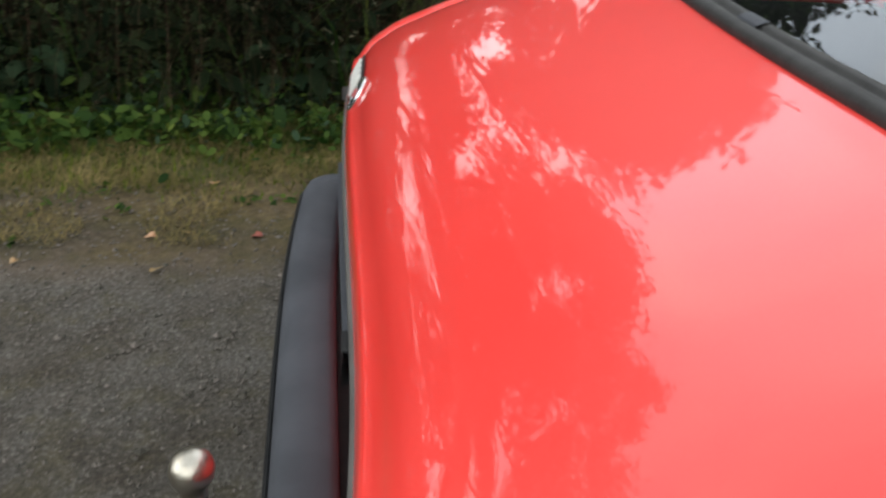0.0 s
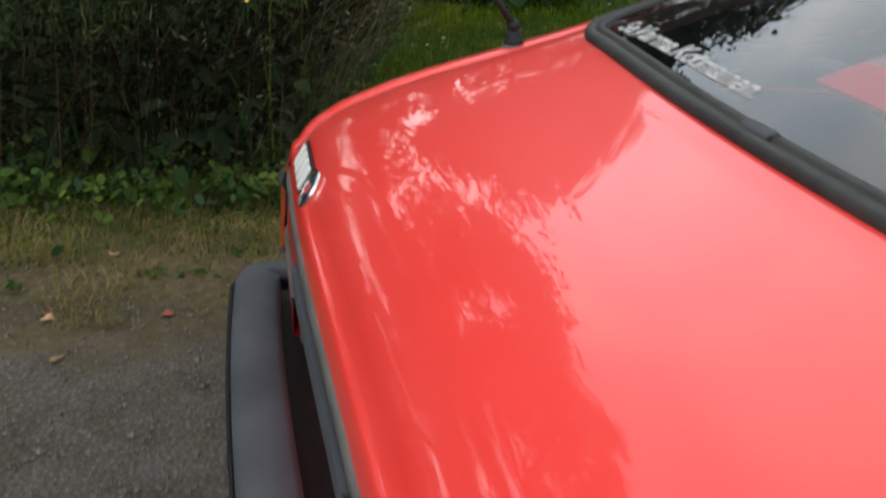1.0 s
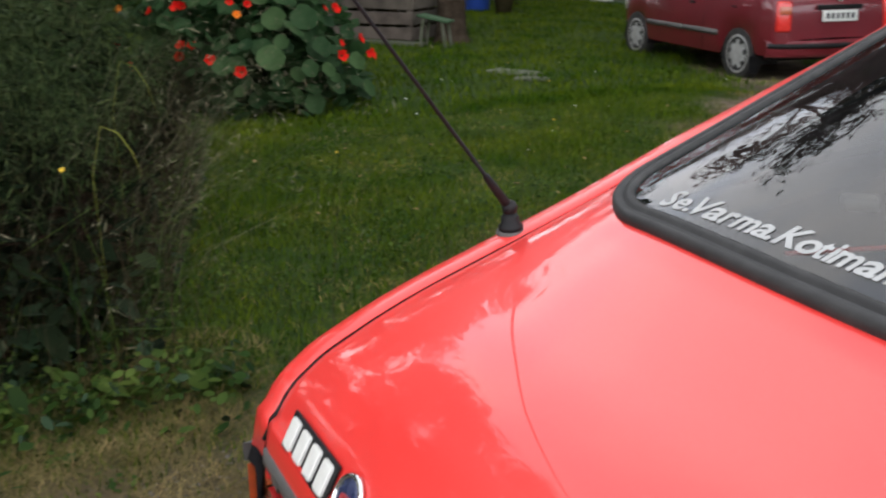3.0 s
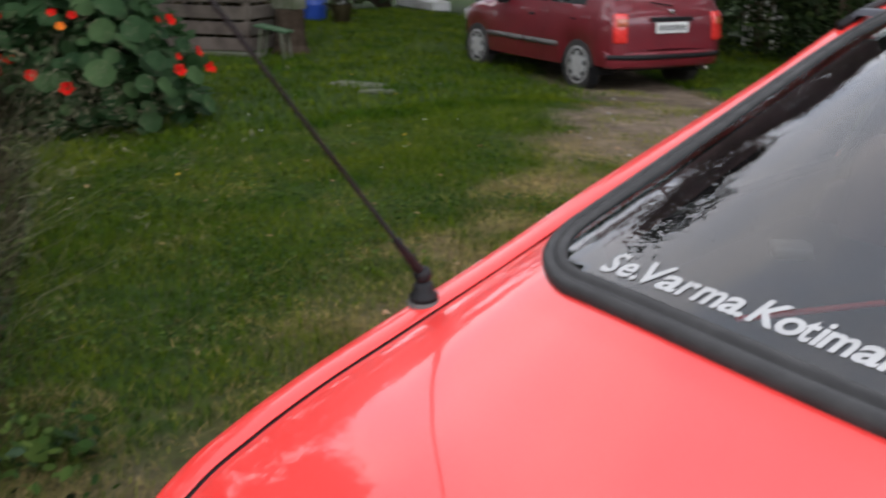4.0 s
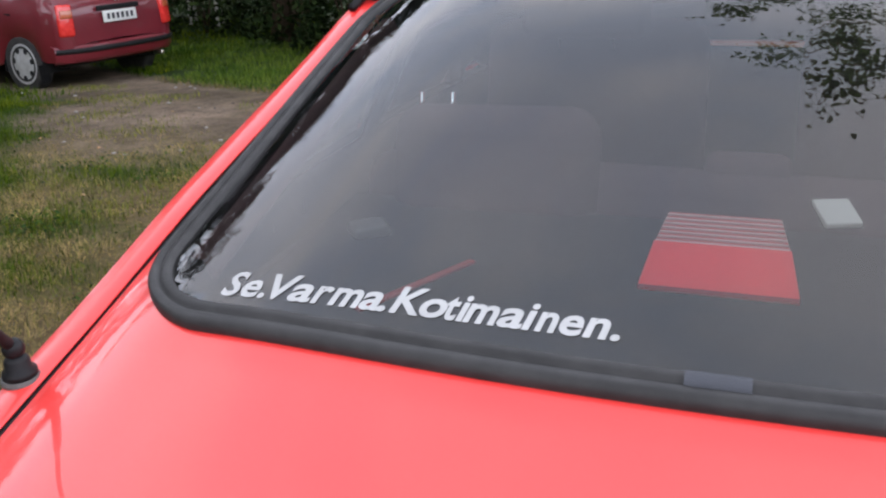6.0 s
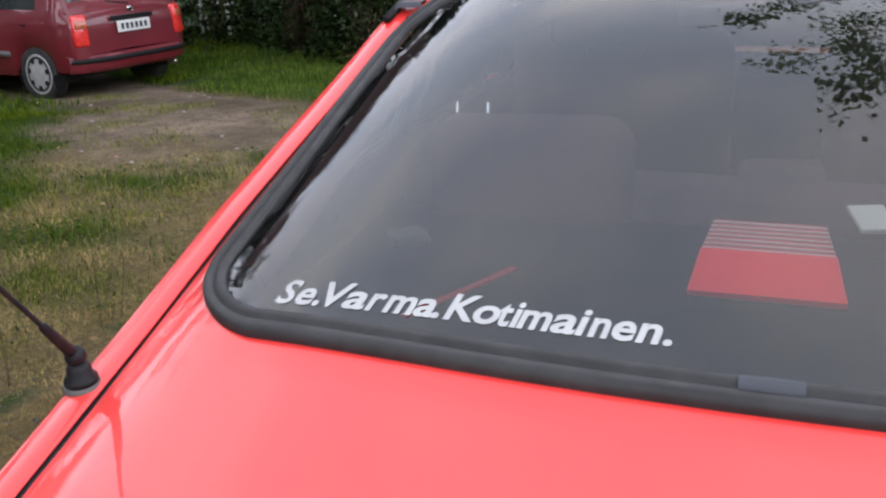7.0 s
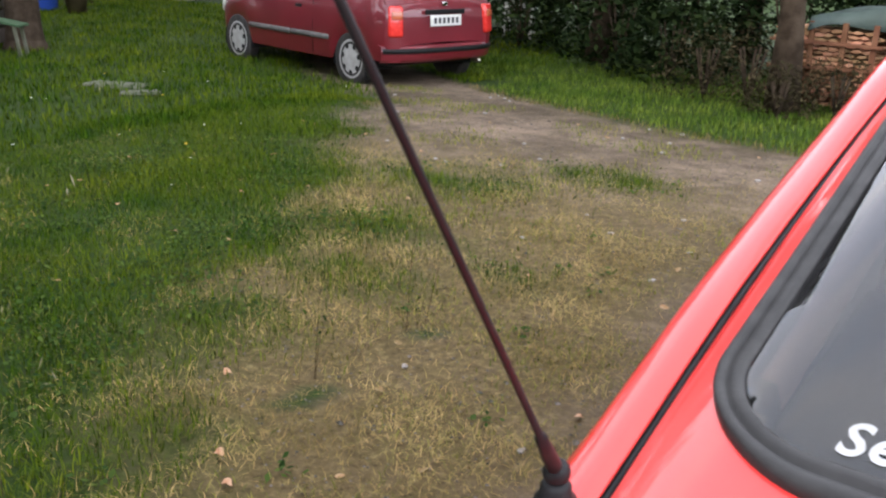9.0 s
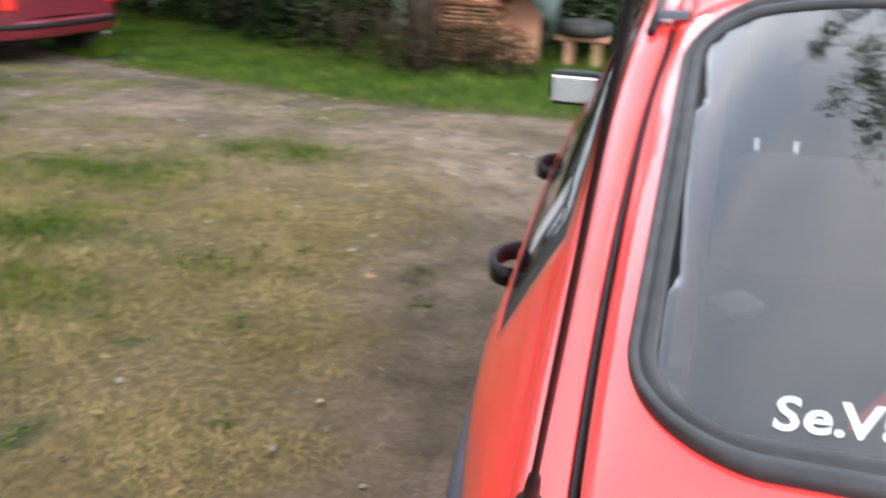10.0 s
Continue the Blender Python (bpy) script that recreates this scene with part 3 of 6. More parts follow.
def build_tailgate():
    cols = [-1 + 2 * k / 104 for k in range(105)]
    qs = [Q_LIP + (Q_TOP - Q_LIP) * k / 128 for k in range(129)]
    qs = sorted(set(qs + [0.2647, 0.2655, 0.268, 0.271, 0.277]))
    verts, faces, nc = [], [], len(cols) + 2
    rows = [None] + qs + [None]
    for i, q in enumerate(rows):
        if q is None:
            q, edge = (qs[0], (0.03, -0.012)) if i == 0 else (qs[-1], (0.004, -0.02))
        else:
            edge = (0, 0)
        xg = spline(SIDE_X, q) - 0.007
        for k in range(nc):
            u = cols[min(max(k - 1, 0), len(cols) - 1)]
            p = hatch(u * xg, q)
            if k in (0, nc - 1):
                p = p + Vector((0, 0, -0.03))
            verts.append(p + Vector((0, edge[0], edge[1])))
    for i in range(len(rows) - 1):
        for k in range(nc - 1):
            a = cols[min(max(k - 1, 0), len(cols) - 1)]
            b = cols[min(max(k, 0), len(cols) - 1)]
            q = (rows[i] or qs[0]) / 2 + (rows[i + 1] or qs[-1]) / 2
            if 0 < i < len(rows) - 2 and in_window((a + b) / 2 * spline(SIDE_X, q), q, 0.020):
                continue
            faces.append((i * nc + k, i * nc + k + 1, (i + 1) * nc + k + 1, (i + 1) * nc + k))
    gate = under(mesh_object("tailgate", verts, faces, RED), red_car, "red painted tailgate with a wide pane")

    # the pane
    xs = [-0.69 + 1.38 * k / 66 for k in range(67)]
    qq = [0.75 + 0.82 * k / 50 for k in range(51)]
    verts, faces, index = [], [], {}
    for i in range(50):
        for k in range(66):
            if not in_window((xs[k] + xs[k + 1]) / 2, (qq[i] + qq[i + 1]) / 2, 0.02):
                continue
            f = []
            for a, b in ((k, i), (k + 1, i), (k + 1, i + 1), (k, i + 1)):
                if (a, b) not in index:
                    index[(a, b)] = len(verts)
                    verts.append(hatch(xs[a], qq[b], 0.002))
                f.append(index[(a, b)])
            faces.append(tuple(f))
    pane = under(mesh_object("rear_window", verts, faces, GLASS), gate, "dusty curved rear window pane")
    pane_of(pane)

    # rubber seal: a stepped section swept round the pane
    section = [(-0.013, -0.002), (-0.013, 0.005), (-0.010, 0.008), (-0.001, 0.0095), (0.002, 0.0065), (0.005, 0.0065), (0.008, 0.011),
               (0.018, 0.0135), (0.024, 0.011), (0.027, 0.004), (0.027, -0.003)]
    ring = window_outline(0.022)
    verts, faces, m = [], [], len(section)
    for x, q, nx, nq in ring:
        for d, h in section:
            d = d * (1.0 - 0.48 * abs(nx)) if d > 0 else d
            verts.append(hatch(x + d * nx, q + d * nq, h))
    for i in range(len(ring)):
        j = (i + 1) % len(ring)
        for k in range(m - 1):
            faces.append((i * m + k, j * m + k, j * m + k + 1, i * m + k + 1))
    under(mesh_object("window_seal", verts, faces, RUBBER), gate, "black stepped rubber window seal")

    # joint cover in the seal, at the middle of the lower edge
    rows = []
    for k in range(9):
        x = -0.03 + 0.0075 * k
        rows.append([hatch(x, 0.801 + d, h) for d, h in ((-0.007, 0.006), (-0.006, 0.0115), (-0.001, 0.0125), (0.008, 0.0115), (0.013, 0.0095), (0.014, 0.004))])
    under(lofted("seal_joint", rows, BUMPER), gate)

    # white slogan on the pane: heavy slanted letters, each set to its own width
    spans = ((0, 5.0), (5.0, 9.6), (9.6, 11.3), (11.4, 18.9), (17.2, 23.0), (23.2, 27.8), (27.6, 35.4), (35.2, 40.6), (39.9, 41.8), (42.9, 51.0), (50.0, 56.6),
             (56.2, 59.6), (59.4, 62.2), (61.1, 69.4), (69.4, 75.8), (75.6, 79.0), (78.8, 84.2), (84.7, 90.6), (90.7, 97.2), (97.6, 100))
    verts, fs = [], []
    for letter, (left, right) in zip("Se.Varma.Kotimainen.", spans):
        cu = bpy.data.curves.new("slogan", "FONT")
        cu.body, cu.size, cu.offset, cu.shear, cu.resolution_u = letter, 1.0, 0.026, 0.20, 3
        tmp = new("slogan_tmp", cu)
        dg = bpy.context.evaluated_depsgraph_get()
        me = tmp.evaluated_get(dg).to_mesh()
        co = [v.co.copy() for v in me.vertices]
        fs += [tuple(len(verts) + i for i in p.vertices) for p in me.polygons]
        tmp.evaluated_get(dg).to_mesh_clear()
        bpy.data.objects.remove(tmp)
        x0, x1 = min(c.x for c in co), max(c.x for c in co)
        for c in co:
            u = (left + (right - left) * (c.x - x0) / (x1 - x0)) / 100
            rise = c.y * 1.08
            x = -0.553 + 0.457 * (u + 0.14 * u * (1 - u))
            verts.append(hatch(x, 0.8290 + 0.014 * (1 - (x / 0.553) ** 2) + rise / 0.77 * 0.0365, 0.0032))
    under(mesh_object("sticker_lettering", verts, fs, WHITE, smooth=False), gate, "white slogan lettering stuck on the pane")
    return gate


tailgate = build_tailgate()
# black seal deep in the gap; it also stands for the gap's shade
for s in (-1, 1):
    line = [(s * (spline(SIDE_X, q) + 0.001), q, spline(SIDE_Z, q) - 0.009) for q in [0.268 + 0.022 * k for k in range(61)]]
    tube("gap_seal", line, 0.0055, BLACK, sides=6, parent=tailgate)


def on_gate(x, q, turn=0.0):
    """A pose on the tailgate: local x across, y up the skin, z outward."""
    p = hatch(x, q, 0.001)
    ax = (hatch(x + 0.01, q) - hatch(x - 0.01, q)).normalized()
    n = ax.cross(hatch(x, q + 0.004) - hatch(x, q - 0.004)).normalized()
    ay = n.cross(ax)
    m = Matrix((ax, ay, n)).transposed().to_4x4()
    m.translation = p
    return m @ pose(0, 0, 0, 0, 0, turn)


def badge_word(x, q, strokes, w):
    """A raised maker's badge: pale upright shapes on a dark backing, with no letters."""
    m = on_gate(x, q)
    bm = bmesh.new()
    for i in range(strokes):
        add_box(bm, (w * 1.12, 0.052, 0.004), m @ pose((i - (strokes - 1) / 2) * w, 0, 0.002, 0, 0, 0), 0.0016)
    back = part("badge", bm, BLACK, tailgate, "dark-edged maker's badge with pale shapes")
    for i in range(strokes):
        bm = bmesh.new()
        add_box(bm, (w * 0.70, 0.040, 0.005), m @ pose((i - (strokes - 1) / 2) * w, 0, 0.0055, 0, 0, 0), 0.004, 2)
        part("badge_shape", bm, BADGE_W, back)


def build_badges():
    badge_word(-0.562, 0.2885, 4, 0.040)
    badge_word(0.622, 0.293, 3, 0.040)
    m = on_gate(-0.438, 0.2905)
    bm = bmesh.new()
    add_turned(bm, [(0.031, -0.002), (0.033, 0.003), (0.031, 0.006), (0.028, 0.006), (0.027, 0.003)], m, 32)
    ring = part("emblem", bm, CHROME, tailgate, "round blue emblem with a chrome rim", True)
    bm = bmesh.new()
    add_turned(bm, [(0.0268, 0.002), (0.0268, 0.004), (0.02, 0.005), (0.001, 0.0055)], m, 32)
    part("emblem_face", bm, BLUE, ring, smooth=True)
    bm = bmesh.new()
    add_box(bm, (0.018, 0.015, 0.002), m @ pose(0, 0, 0.006), 0.004)
    part("emblem_centre", bm, BADGE_R, ring)


build_badges()

# body sides: a section at each station, from the gap beside the tailgate outward and down
RAIL_X = SIDE_X + [(2.2, 0.625), (2.75, 0.585), (3.38, 0.70), (4.3, 0.71), (4.55, 0.66)]
RAIL_Z = SIDE_Z + [(2.0, 1.31), (2.4, 1.325), (2.75, 1.30), (3.38, 0.93), (4.3, 0.845), (4.55, 0.75)]
WIDTH = [(0.26, 0.762), (0.33, 0.778), (0.55, 0.792), (0.8, 0.818), (1.2, 0.868), (1.6, 0.886), (2.4, 0.895), (3.4, 0.88), (4.2, 0.845), (4.55, 0.76)]
AXLES = (1.12, 3.62)


def side_rows(sign):
    rows, ys = [], []
    y = 0.264
    while y < 4.56:
        ys.append(y)
        y += 0.012 if y < 0.4 else 0.03
    for y in ys:
        xr, zr, w = spline(RAIL_X, y) + 0.004, spline(RAIL_Z, y), spline(WIDTH, y)
        zb = min(0.875, zr - 0.075)
        low = 0.24
        for ya in AXLES:
            d = abs(y - ya)
            if d < 0.335:
                low = max(low, 0.29 + math.sqrt(0.335**2 - d * d))
        low = min(low, zb - 0.08)
        pts = [(xr, zr - 0.035), (xr, zr - 0.0018), (xr + 0.002, zr), (xr + 0.02, zr + 0.0015), (xr + 0.038, zr + 0.0005), (xr + 0.047, zr - 0.007), (xr + 0.052, zr - 0.03)]
        x0, z0 = pts[-1]
        x0, wb = min(x0, w - 0.01), w - 0.012
        for f in (0.08, 0.14, 0.5, 0.86, 0.93, 1.0):
            pts.append((x0 + (wb - x0) * (f ** 0.9), z0 + (zb - z0) * f))
        for f, d in ((0.12, 0.004), (0.35, 0.014), (0.62, 0.014), (0.85, 0.0), (1.0, -0.02)):
            pts.append((w + d, zb + (low - zb) * f))
        rows.append([Vector((sign * x, y, z)) for x, z in pts])
    return ys, rows


def build_side(sign):
    ys, rows = side_rows(sign)
    verts = [p for r in rows for p in r]
    m = len(rows[0])
    body, glass, frame_faces, walls = [], [], [], []
    for i in range(len(ys) - 1):
        y = (ys[i] + ys[i + 1]) / 2
        lamp_bay = y < 0.43
        tall = spline(RAIL_Z, y) - 0.875
        for k in range(m - 1):
            f = (i * m + k, (i + 1) * m + k, (i + 1) * m + k + 1, i * m + k + 1)
            if sign > 0:
                f = tuple(reversed(f))
            if lamp_bay and k > 12 and verts[i * m + k + 1].z < 0.665:
                continue
            opening = 1.17 < y < 1.98 or 2.07 < y < 3.05
            edge = 1.17 < y < 1.21 or 1.94 < y < 1.98 or 2.07 < y < 2.11 or 3.01 < y < 3.05
            if opening and tall > 0.13 and 7 <= k <= 10:
                (frame_faces if k in (7, 10) or edge else glass).append(f)
            else:
                # the gap's wall is black instead of body red, to paint in its shadow
                (walls if k < 1 and y < 1.62 else body).append(f)
    # a closing face at the tail and nose
    side = under(mesh_object("body_side", verts, body, RED), red_car, "red body side with doors")
    if sum(p.normal.x for p in side.data.polygons) * sign < 0:
        side.data.flip_normals()
    side.data.materials.append(TRIM)
    shell = thicken(side, 0.006).modifiers["thickness"]
    shell.material_offset = shell.material_offset_rim = 1
    g = under(mesh_object("side_window", verts, glass, GLASS), side)
    pane_of(g, 0.004, (sign, 0, 0))
    under(mesh_object("window_frame", verts, frame_faces, RUBBER), side)
    under(mesh_object("gap_wall", verts, walls, BLACK), side)
    if sign < 0:
        # torn white sticker inside the rear corner of the window
        for name, y0, y1, f0, f1 in (("window_sticker", 1.29, 1.36, 8.3, 9.4), ("sticker_scrap", 1.245, 1.262, 8.2, 8.7)):
            grid = []
            for j in range(6):
                y = y0 + (y1 - y0) * j / 5
                i = max(k for k in range(len(ys) - 1) if ys[k] <= y)
                f = (y - ys[i]) / (ys[i + 1] - ys[i])
                line = []
                for k in range(5):
                    h = f0 + (f1 - f0) * k / 4 + 0.12 * math.sin(9 * j + 4 * k)
                    a, g = int(h), h - int(h)
                    low, high = rows[i][a].lerp(rows[i + 1][a], f), rows[i][a + 1].lerp(rows[i + 1][a + 1], f)
                    line.append(low.lerp(high, g) + Vector((-0.003, 0, 0)))
                grid.append(line)
            under(lofted(name, grid, WHITE), side, "torn white sticker on the side window")
    # rub strip along the flank
    pts = []
    for k in range(60):
        y = 0.55 + 3.7 * k / 59
        pts.append(y)
    run = []
    for y in pts + [9]:
        if run and y - run[-1] > 0.1:
            line = [(sign * (spline(WIDTH, a) + 0.020), a, 0.665) for a in run]
            tube("rub_strip", line, 0.020, BUMPER, flat=1.8, parent=side, label="wide grey side moulding")
            run = []
        run.append(y)
    # door handles
    for y in (1.60, 2.30):
        x = spline(WIDTH, y)
        rows2 = []
        for k in range(13):
            a = math.pi * k / 12
            rows2.append([Vector((sign * (x - 0.006 + 0.045 * math.sin(a) + d), y - 0.07 * math.cos(a), 0.822 + e)) for d, e in ((-0.004, -0.014), (0.008, -0.018), (0.008, 0.018), (-0.004, 0.014))])
        h = lofted("door_handle", rows2, BLACK, True, True)
        under(h, side, "black pull handle")
    return side


side_left = build_side(-1)
side_right = build_side(1)


def build_roof():
    rows = []
    for k in range(40):
        y = 1.60 + (2.78 - 1.60) * k / 39
        xr, zr = spline(RAIL_X, y), spline(RAIL_Z, y)
        crown = 0.090 - 0.02 * ease(1.62, 2.4, y)
        bow = 0.030 * (1 - ease(1.62, 1.9, y)) - 0.05 * ease(2.5, 2.78, y)
        rows.append([Vector((xr * u, y - bow * (1 - u * u), zr + crown * (1 - abs(u) ** 5))) for u in [-1 + j / 15 for j in range(31)]])
    roof = under(lofted("roof", rows, RED), red_car, "red steel roof")
    thicken(roof, 0.02)
    rows = []
    for k in range(20):
        f = k / 19
        y = 2.78 + 0.60 * f
        xr, zr = spline(RAIL_X, y) - 0.01, spline(RAIL_Z, y) + 0.004
        rows.append([Vector((xr * u, y + 0.05 * (1 - u * u) + 0.06 * f * (1 - u * u), zr + 0.07 * (1 - abs(u) ** 3) * (1 - f))) for u in [-1 + j / 12 for j in range(25)]])
    ws = under(lofted("windscreen", rows, GLASS), red_car, "windscreen pane")
    pane_of(ws)
    rows = []
    for k in range(30):
        f = k / 29
        y = 3.38 + 1.17 * f
        xr, zr = spline(RAIL_X, y), spline(RAIL_Z, y)
        rows.append([Vector((xr * u, y + 0.11 * (1 - u * u), zr + (0.05 - 0.02 * f) * (1 - abs(u) ** 3))) for u in [-1 + j / 12 for j in range(25)]])
    hood = under(lofted("bonnet", rows, RED), red_car, "red bonnet")
    thicken(hood, 0.02)
    # roof moulding ends: a dark clip across each rail
    for s in (-1, 1):
        rows = []
        for k in range(7):
            x = 0.640 + 0.064 * k / 6
            zc = spline(RAIL_Z, 1.625) + (0.012 if k < 5 else -0.004 if k == 5 else -0.03)
            rows.append([Vector((s * x, 1.603 + d - 0.012 * k / 6, zc + h)) for d, h in ((0, -0.006), (0.002, 0.003), (0.032, 0.006), (0.036, -0.002))])
        under(lofted("roof_clip", rows, BUMPER), red_car, "dark plastic clip across the roof rail")
        # drip moulding forward of it
        line = [(s * (spline(RAIL_X, y) + 0.03), y, spline(RAIL_Z, y) + 0.008) for y in [1.57 + 0.06 * k for k in range(20)]]
        tube("drip_moulding", line, 0.008, BLACK, parent=red_car)


build_roof()


def build_tail():
    # rear panel under the lip
    rows = []
    for z, dy in ((0.685, 0.03), (0.655, 0.034), (0.60, 0.036), (0.52, 0.04), (0.40, 0.06), (0.26, 0.12)):
        rows.append([Vector((x, hatch(max(-0.69, min(0.69, x)), Q_LIP).y + dy + 0.05 * max(0, abs(x) - 0.69), z)) for x in [-0.765 + 1.53 * j / 34 for j in range(35)]])
    p = under(lofted("rear_panel", rows, RED), red_car, "red panel below the tailgate")
    thicken(p, 0.01, 1.0)

    def strip(name, xa, xb, za, zb, out, material, label="", thick=0.012, owner=red_car):
        n = max(3, int(abs(xb - xa) / 0.03))
        rws = []
        for dz, do in ((za, out - thick), (za, out), (zb, out), (zb, out - thick)):
            rws.append([Vector((xa + (xb - xa) * j / n, hatch(max(-0.69, min(0.69, xa + (xb - xa) * j / n)), Q_LIP).y + 0.036 - do + 0.25 * max(0, abs(xa + (xb - xa) * j / n) - 0.69), dz)) for j in range(n + 1)])
        ob = lofted(name, rws, material, smooth=False)
        return under(ob, owner, label)
    strip("lip_trim", -0.36, 0.205, 0.628, 0.658, 0.045, BUMPER, "grey trim strip under the lip", 0.04)
    rows = []
    for k in range(61):
        x = -0.706 + 1.412 * k / 60
        rows.append([hatch(x, 0.2642, -0.004) + Vector((0, 0.006, -0.012)), hatch(x, 0.2642, 0.003) + Vector((0, 0, -0.008)), hatch(x, 0.2646, 0.0035), hatch(x, 0.2658, 0.003), hatch(x, 0.2662, -0.002)])
    under(lofted("lip_moulding", rows, GREYTRIM), red_car, "narrow grey moulding along the tailgate's lip")
    strip("trim_end", 0.205, 0.25, 0.628, 0.672, 0.047, BLACK, "black end block", 0.05)
    for s in (-1, 1):
        lamp = strip("tail_lamp", s * 0.775, s * 0.40, 0.50, 0.645, 0.026, GREYTRIM, "tail lamp with amber and red lenses", 0.02)
        strip("amber_lens", s * 0.766, s * 0.700, 0.51, 0.635, 0.038, LAMP_A, "", 0.02, lamp)
        strip("red_lens", s * 0.694, s * 0.41, 0.51, 0.635, 0.038, LAMP_R, "", 0.02, lamp)
        strip("lamp_rail", s * 0.775, s * 0.665, 0.64, 0.668, 0.032, GREYTRIM, "", 0.03, lamp)
        for name, za, zb, out, material in (("side_lens", 0.51, 0.635, 0.010, LAMP_A), ("side_rail", 0.64, 0.668, 0.014, GREYTRIM), ("side_base", 0.495, 0.51, 0.012, GREYTRIM), ("side_back", 0.49, 0.67, 0.0, BLACK)):
            rws = []
            for z, o in ((za, -0.02), (za, out), (zb, out), (zb, -0.02)):
                rws.append([Vector((s * (0.766 + 0.022 * f + o * (0.3 + 0.7 * f)), 0.268 + 0.165 * f - (1 - f) * o, z)) for f in (0, 0.08, 0.2, 0.4, 0.7, 1.0)])
            under(lofted(name, rws, material, smooth=False), lamp)
        strip("lamp_rib", s * 0.775, s * 0.41, 0.57, 0.578, 0.042, GREYTRIM, "", 0.02, lamp)

    # rear bumper: a thick section that follows the tail and wraps round the corners
    plan = []
    for k in range(41):
        x = -0.755 + 1.51 * k / 40
        y = 0.122 + 0.075 * x * x
        plan.append((x, y, 0.0, -1.0))
    corner = []
    for k in range(1, 8):
        a = radians(90 * k / 7)
        corner.append((0.755 + 0.085 * math.sin(a), 0.085 * (1 - math.cos(a)), math.sin(a), -math.cos(a)))
    left = [(-cx, 0.122 + 0.075 * 0.57 + cy, -nx, ny) for cx, cy, nx, ny in corner]
    right = [(cx, 0.122 + 0.075 * 0.57 + cy, nx, ny) for cx, cy, nx, ny in corner]
    tail_l = [(-0.84, left[-1][1] + 0.05 * k, -1.0, 0.0) for k in range(1, 3)]
    tail_r = [(0.84, right[-1][1] + 0.05 * k, 1.0, 0.0) for k in range(1, 3)]
    plan = list(reversed(tail_l)) + list(reversed(left)) + plan + right + tail_r
    section = [(0.092, 0.505), (0.090, 0.522), (0.078, 0.528), (0.040, 0.528), (0.018, 0.522), (0.004, 0.505), (0.0, 0.48), (0.0, 0.44), (0.006, 0.40), (0.03, 0.37), (0.10, 0.36)]
    rows = []
    for i, (x, y, nx, ny) in enumerate(plan):
        k = 0.75 if i < 8 or i > len(plan) - 9 else 1.0
        rows.append([Vector((x - nx * d * k, y - ny * d * k, z - 0.065)) for d, z in section])
    b = under(lofted("rear_bumper", rows, BUMPER), red_car, "thick dark grey rubbery bumper")
    groove = [Vector((x + nx * 0.002, y + ny * 0.002, 0.427)) for x, y, nx, ny in plan]
    tube("bumper_line", groove, 0.004, BLACK, parent=b)
    bm = bmesh.new()
    add_box(bm, (1.46, 0.10, 0.02), pose(0, 0.255, 0.425))
    part("bumper_gap_panel", bm, BLACK, b)
    # tow hook
    bx, by, bz = 0.285, 0.059, 0.552
    hook = [(bx, 0.30, bz - 0.13), (bx, by + 0.14, bz - 0.13), (bx, by + 0.05, bz - 0.125), (bx, by + 0.01, bz - 0.10), (bx, by, bz - 0.055)]
    t = tube("tow_bar", hook, 0.020, BLACK, sides=12, parent=red_car, label="black tow bar with a steel ball")
    bm = bmesh.new()
    add_turned(bm, [(0.015, -0.060), (0.0155, -0.028)] + [(0.0255 * math.cos(radians(a)), 0.0255 * math.sin(radians(a))) for a in range(-50, 81, 10)] + [(0.003, 0.0252)], pose(bx, by, bz), 24)
    part("tow_ball", bm, STEEL, t, "worn bare steel ball", True)


build_tail()


def build_wheel(m, tyre_r, rim_mat, holes, owner, width=0.17):
    """A wheel about its own x axis: tyre, rim or hubcap with holes, hub."""
    turn = m @ pose(0, 0, 0, 0, 90, 0)
    bm = bmesh.new()
    r0 = tyre_r * 0.70
    add_turned(bm, [(r0, -width * 0.44), (tyre_r * 0.93, -width / 2), (tyre_r * 0.985, -width * 0.43), (tyre_r, -width * 0.3), (tyre_r, width * 0.3),
                    (tyre_r * 0.985, width * 0.43), (tyre_r * 0.93, width / 2), (r0, width * 0.44)], turn, 36)
    w = part("wheel", bm, TYRE, owner, "black tyre on a silver wheel", True)
    bm = bmesh.new()
    add_turned(bm, [(r0 * 0.99, -width * 0.40), (r0 * 1.02, width * 0.45), (r0 * 0.96, width * 0.47), (r0 * 0.86, width * 0.42), (r0 * 0.5, width * 0.50), (r0 * 0.2, width * 0.53)], turn, 36)
    part("hubcap", bm, rim_mat, w, smooth=True)
    for k in range(holes):
        a = 2 * math.pi * k / holes
        bm = bmesh.new()
        add_turned(bm, [(r0 * 0.14, 0), (r0 * 0.14, width * 0.045), (r0 * 0.11, width * 0.05)], turn @ pose(r0 * 0.70 * math.cos(a), r0 * 0.70 * math.sin(a), width * 0.44), 12)
        part("hubcap_hole", bm, BLACK, w)
    return w


for ya in AXLES:
    for s in (-1, 1):
        build_wheel(pose(s * 0.775, ya, 0.30, 0, 0, 0 if s > 0 else 180), 0.30, ALLOY, 8, red_car)
        rows = [[Vector((s * x, ya + 0.345 * math.cos(radians(a)), 0.29 + 0.345 * math.sin(radians(a)))) for x in (0.60, 0.75, 0.88)] for a in range(0, 181, 10)]
        under(lofted("wheel_arch_liner", rows, BLACK), red_car)


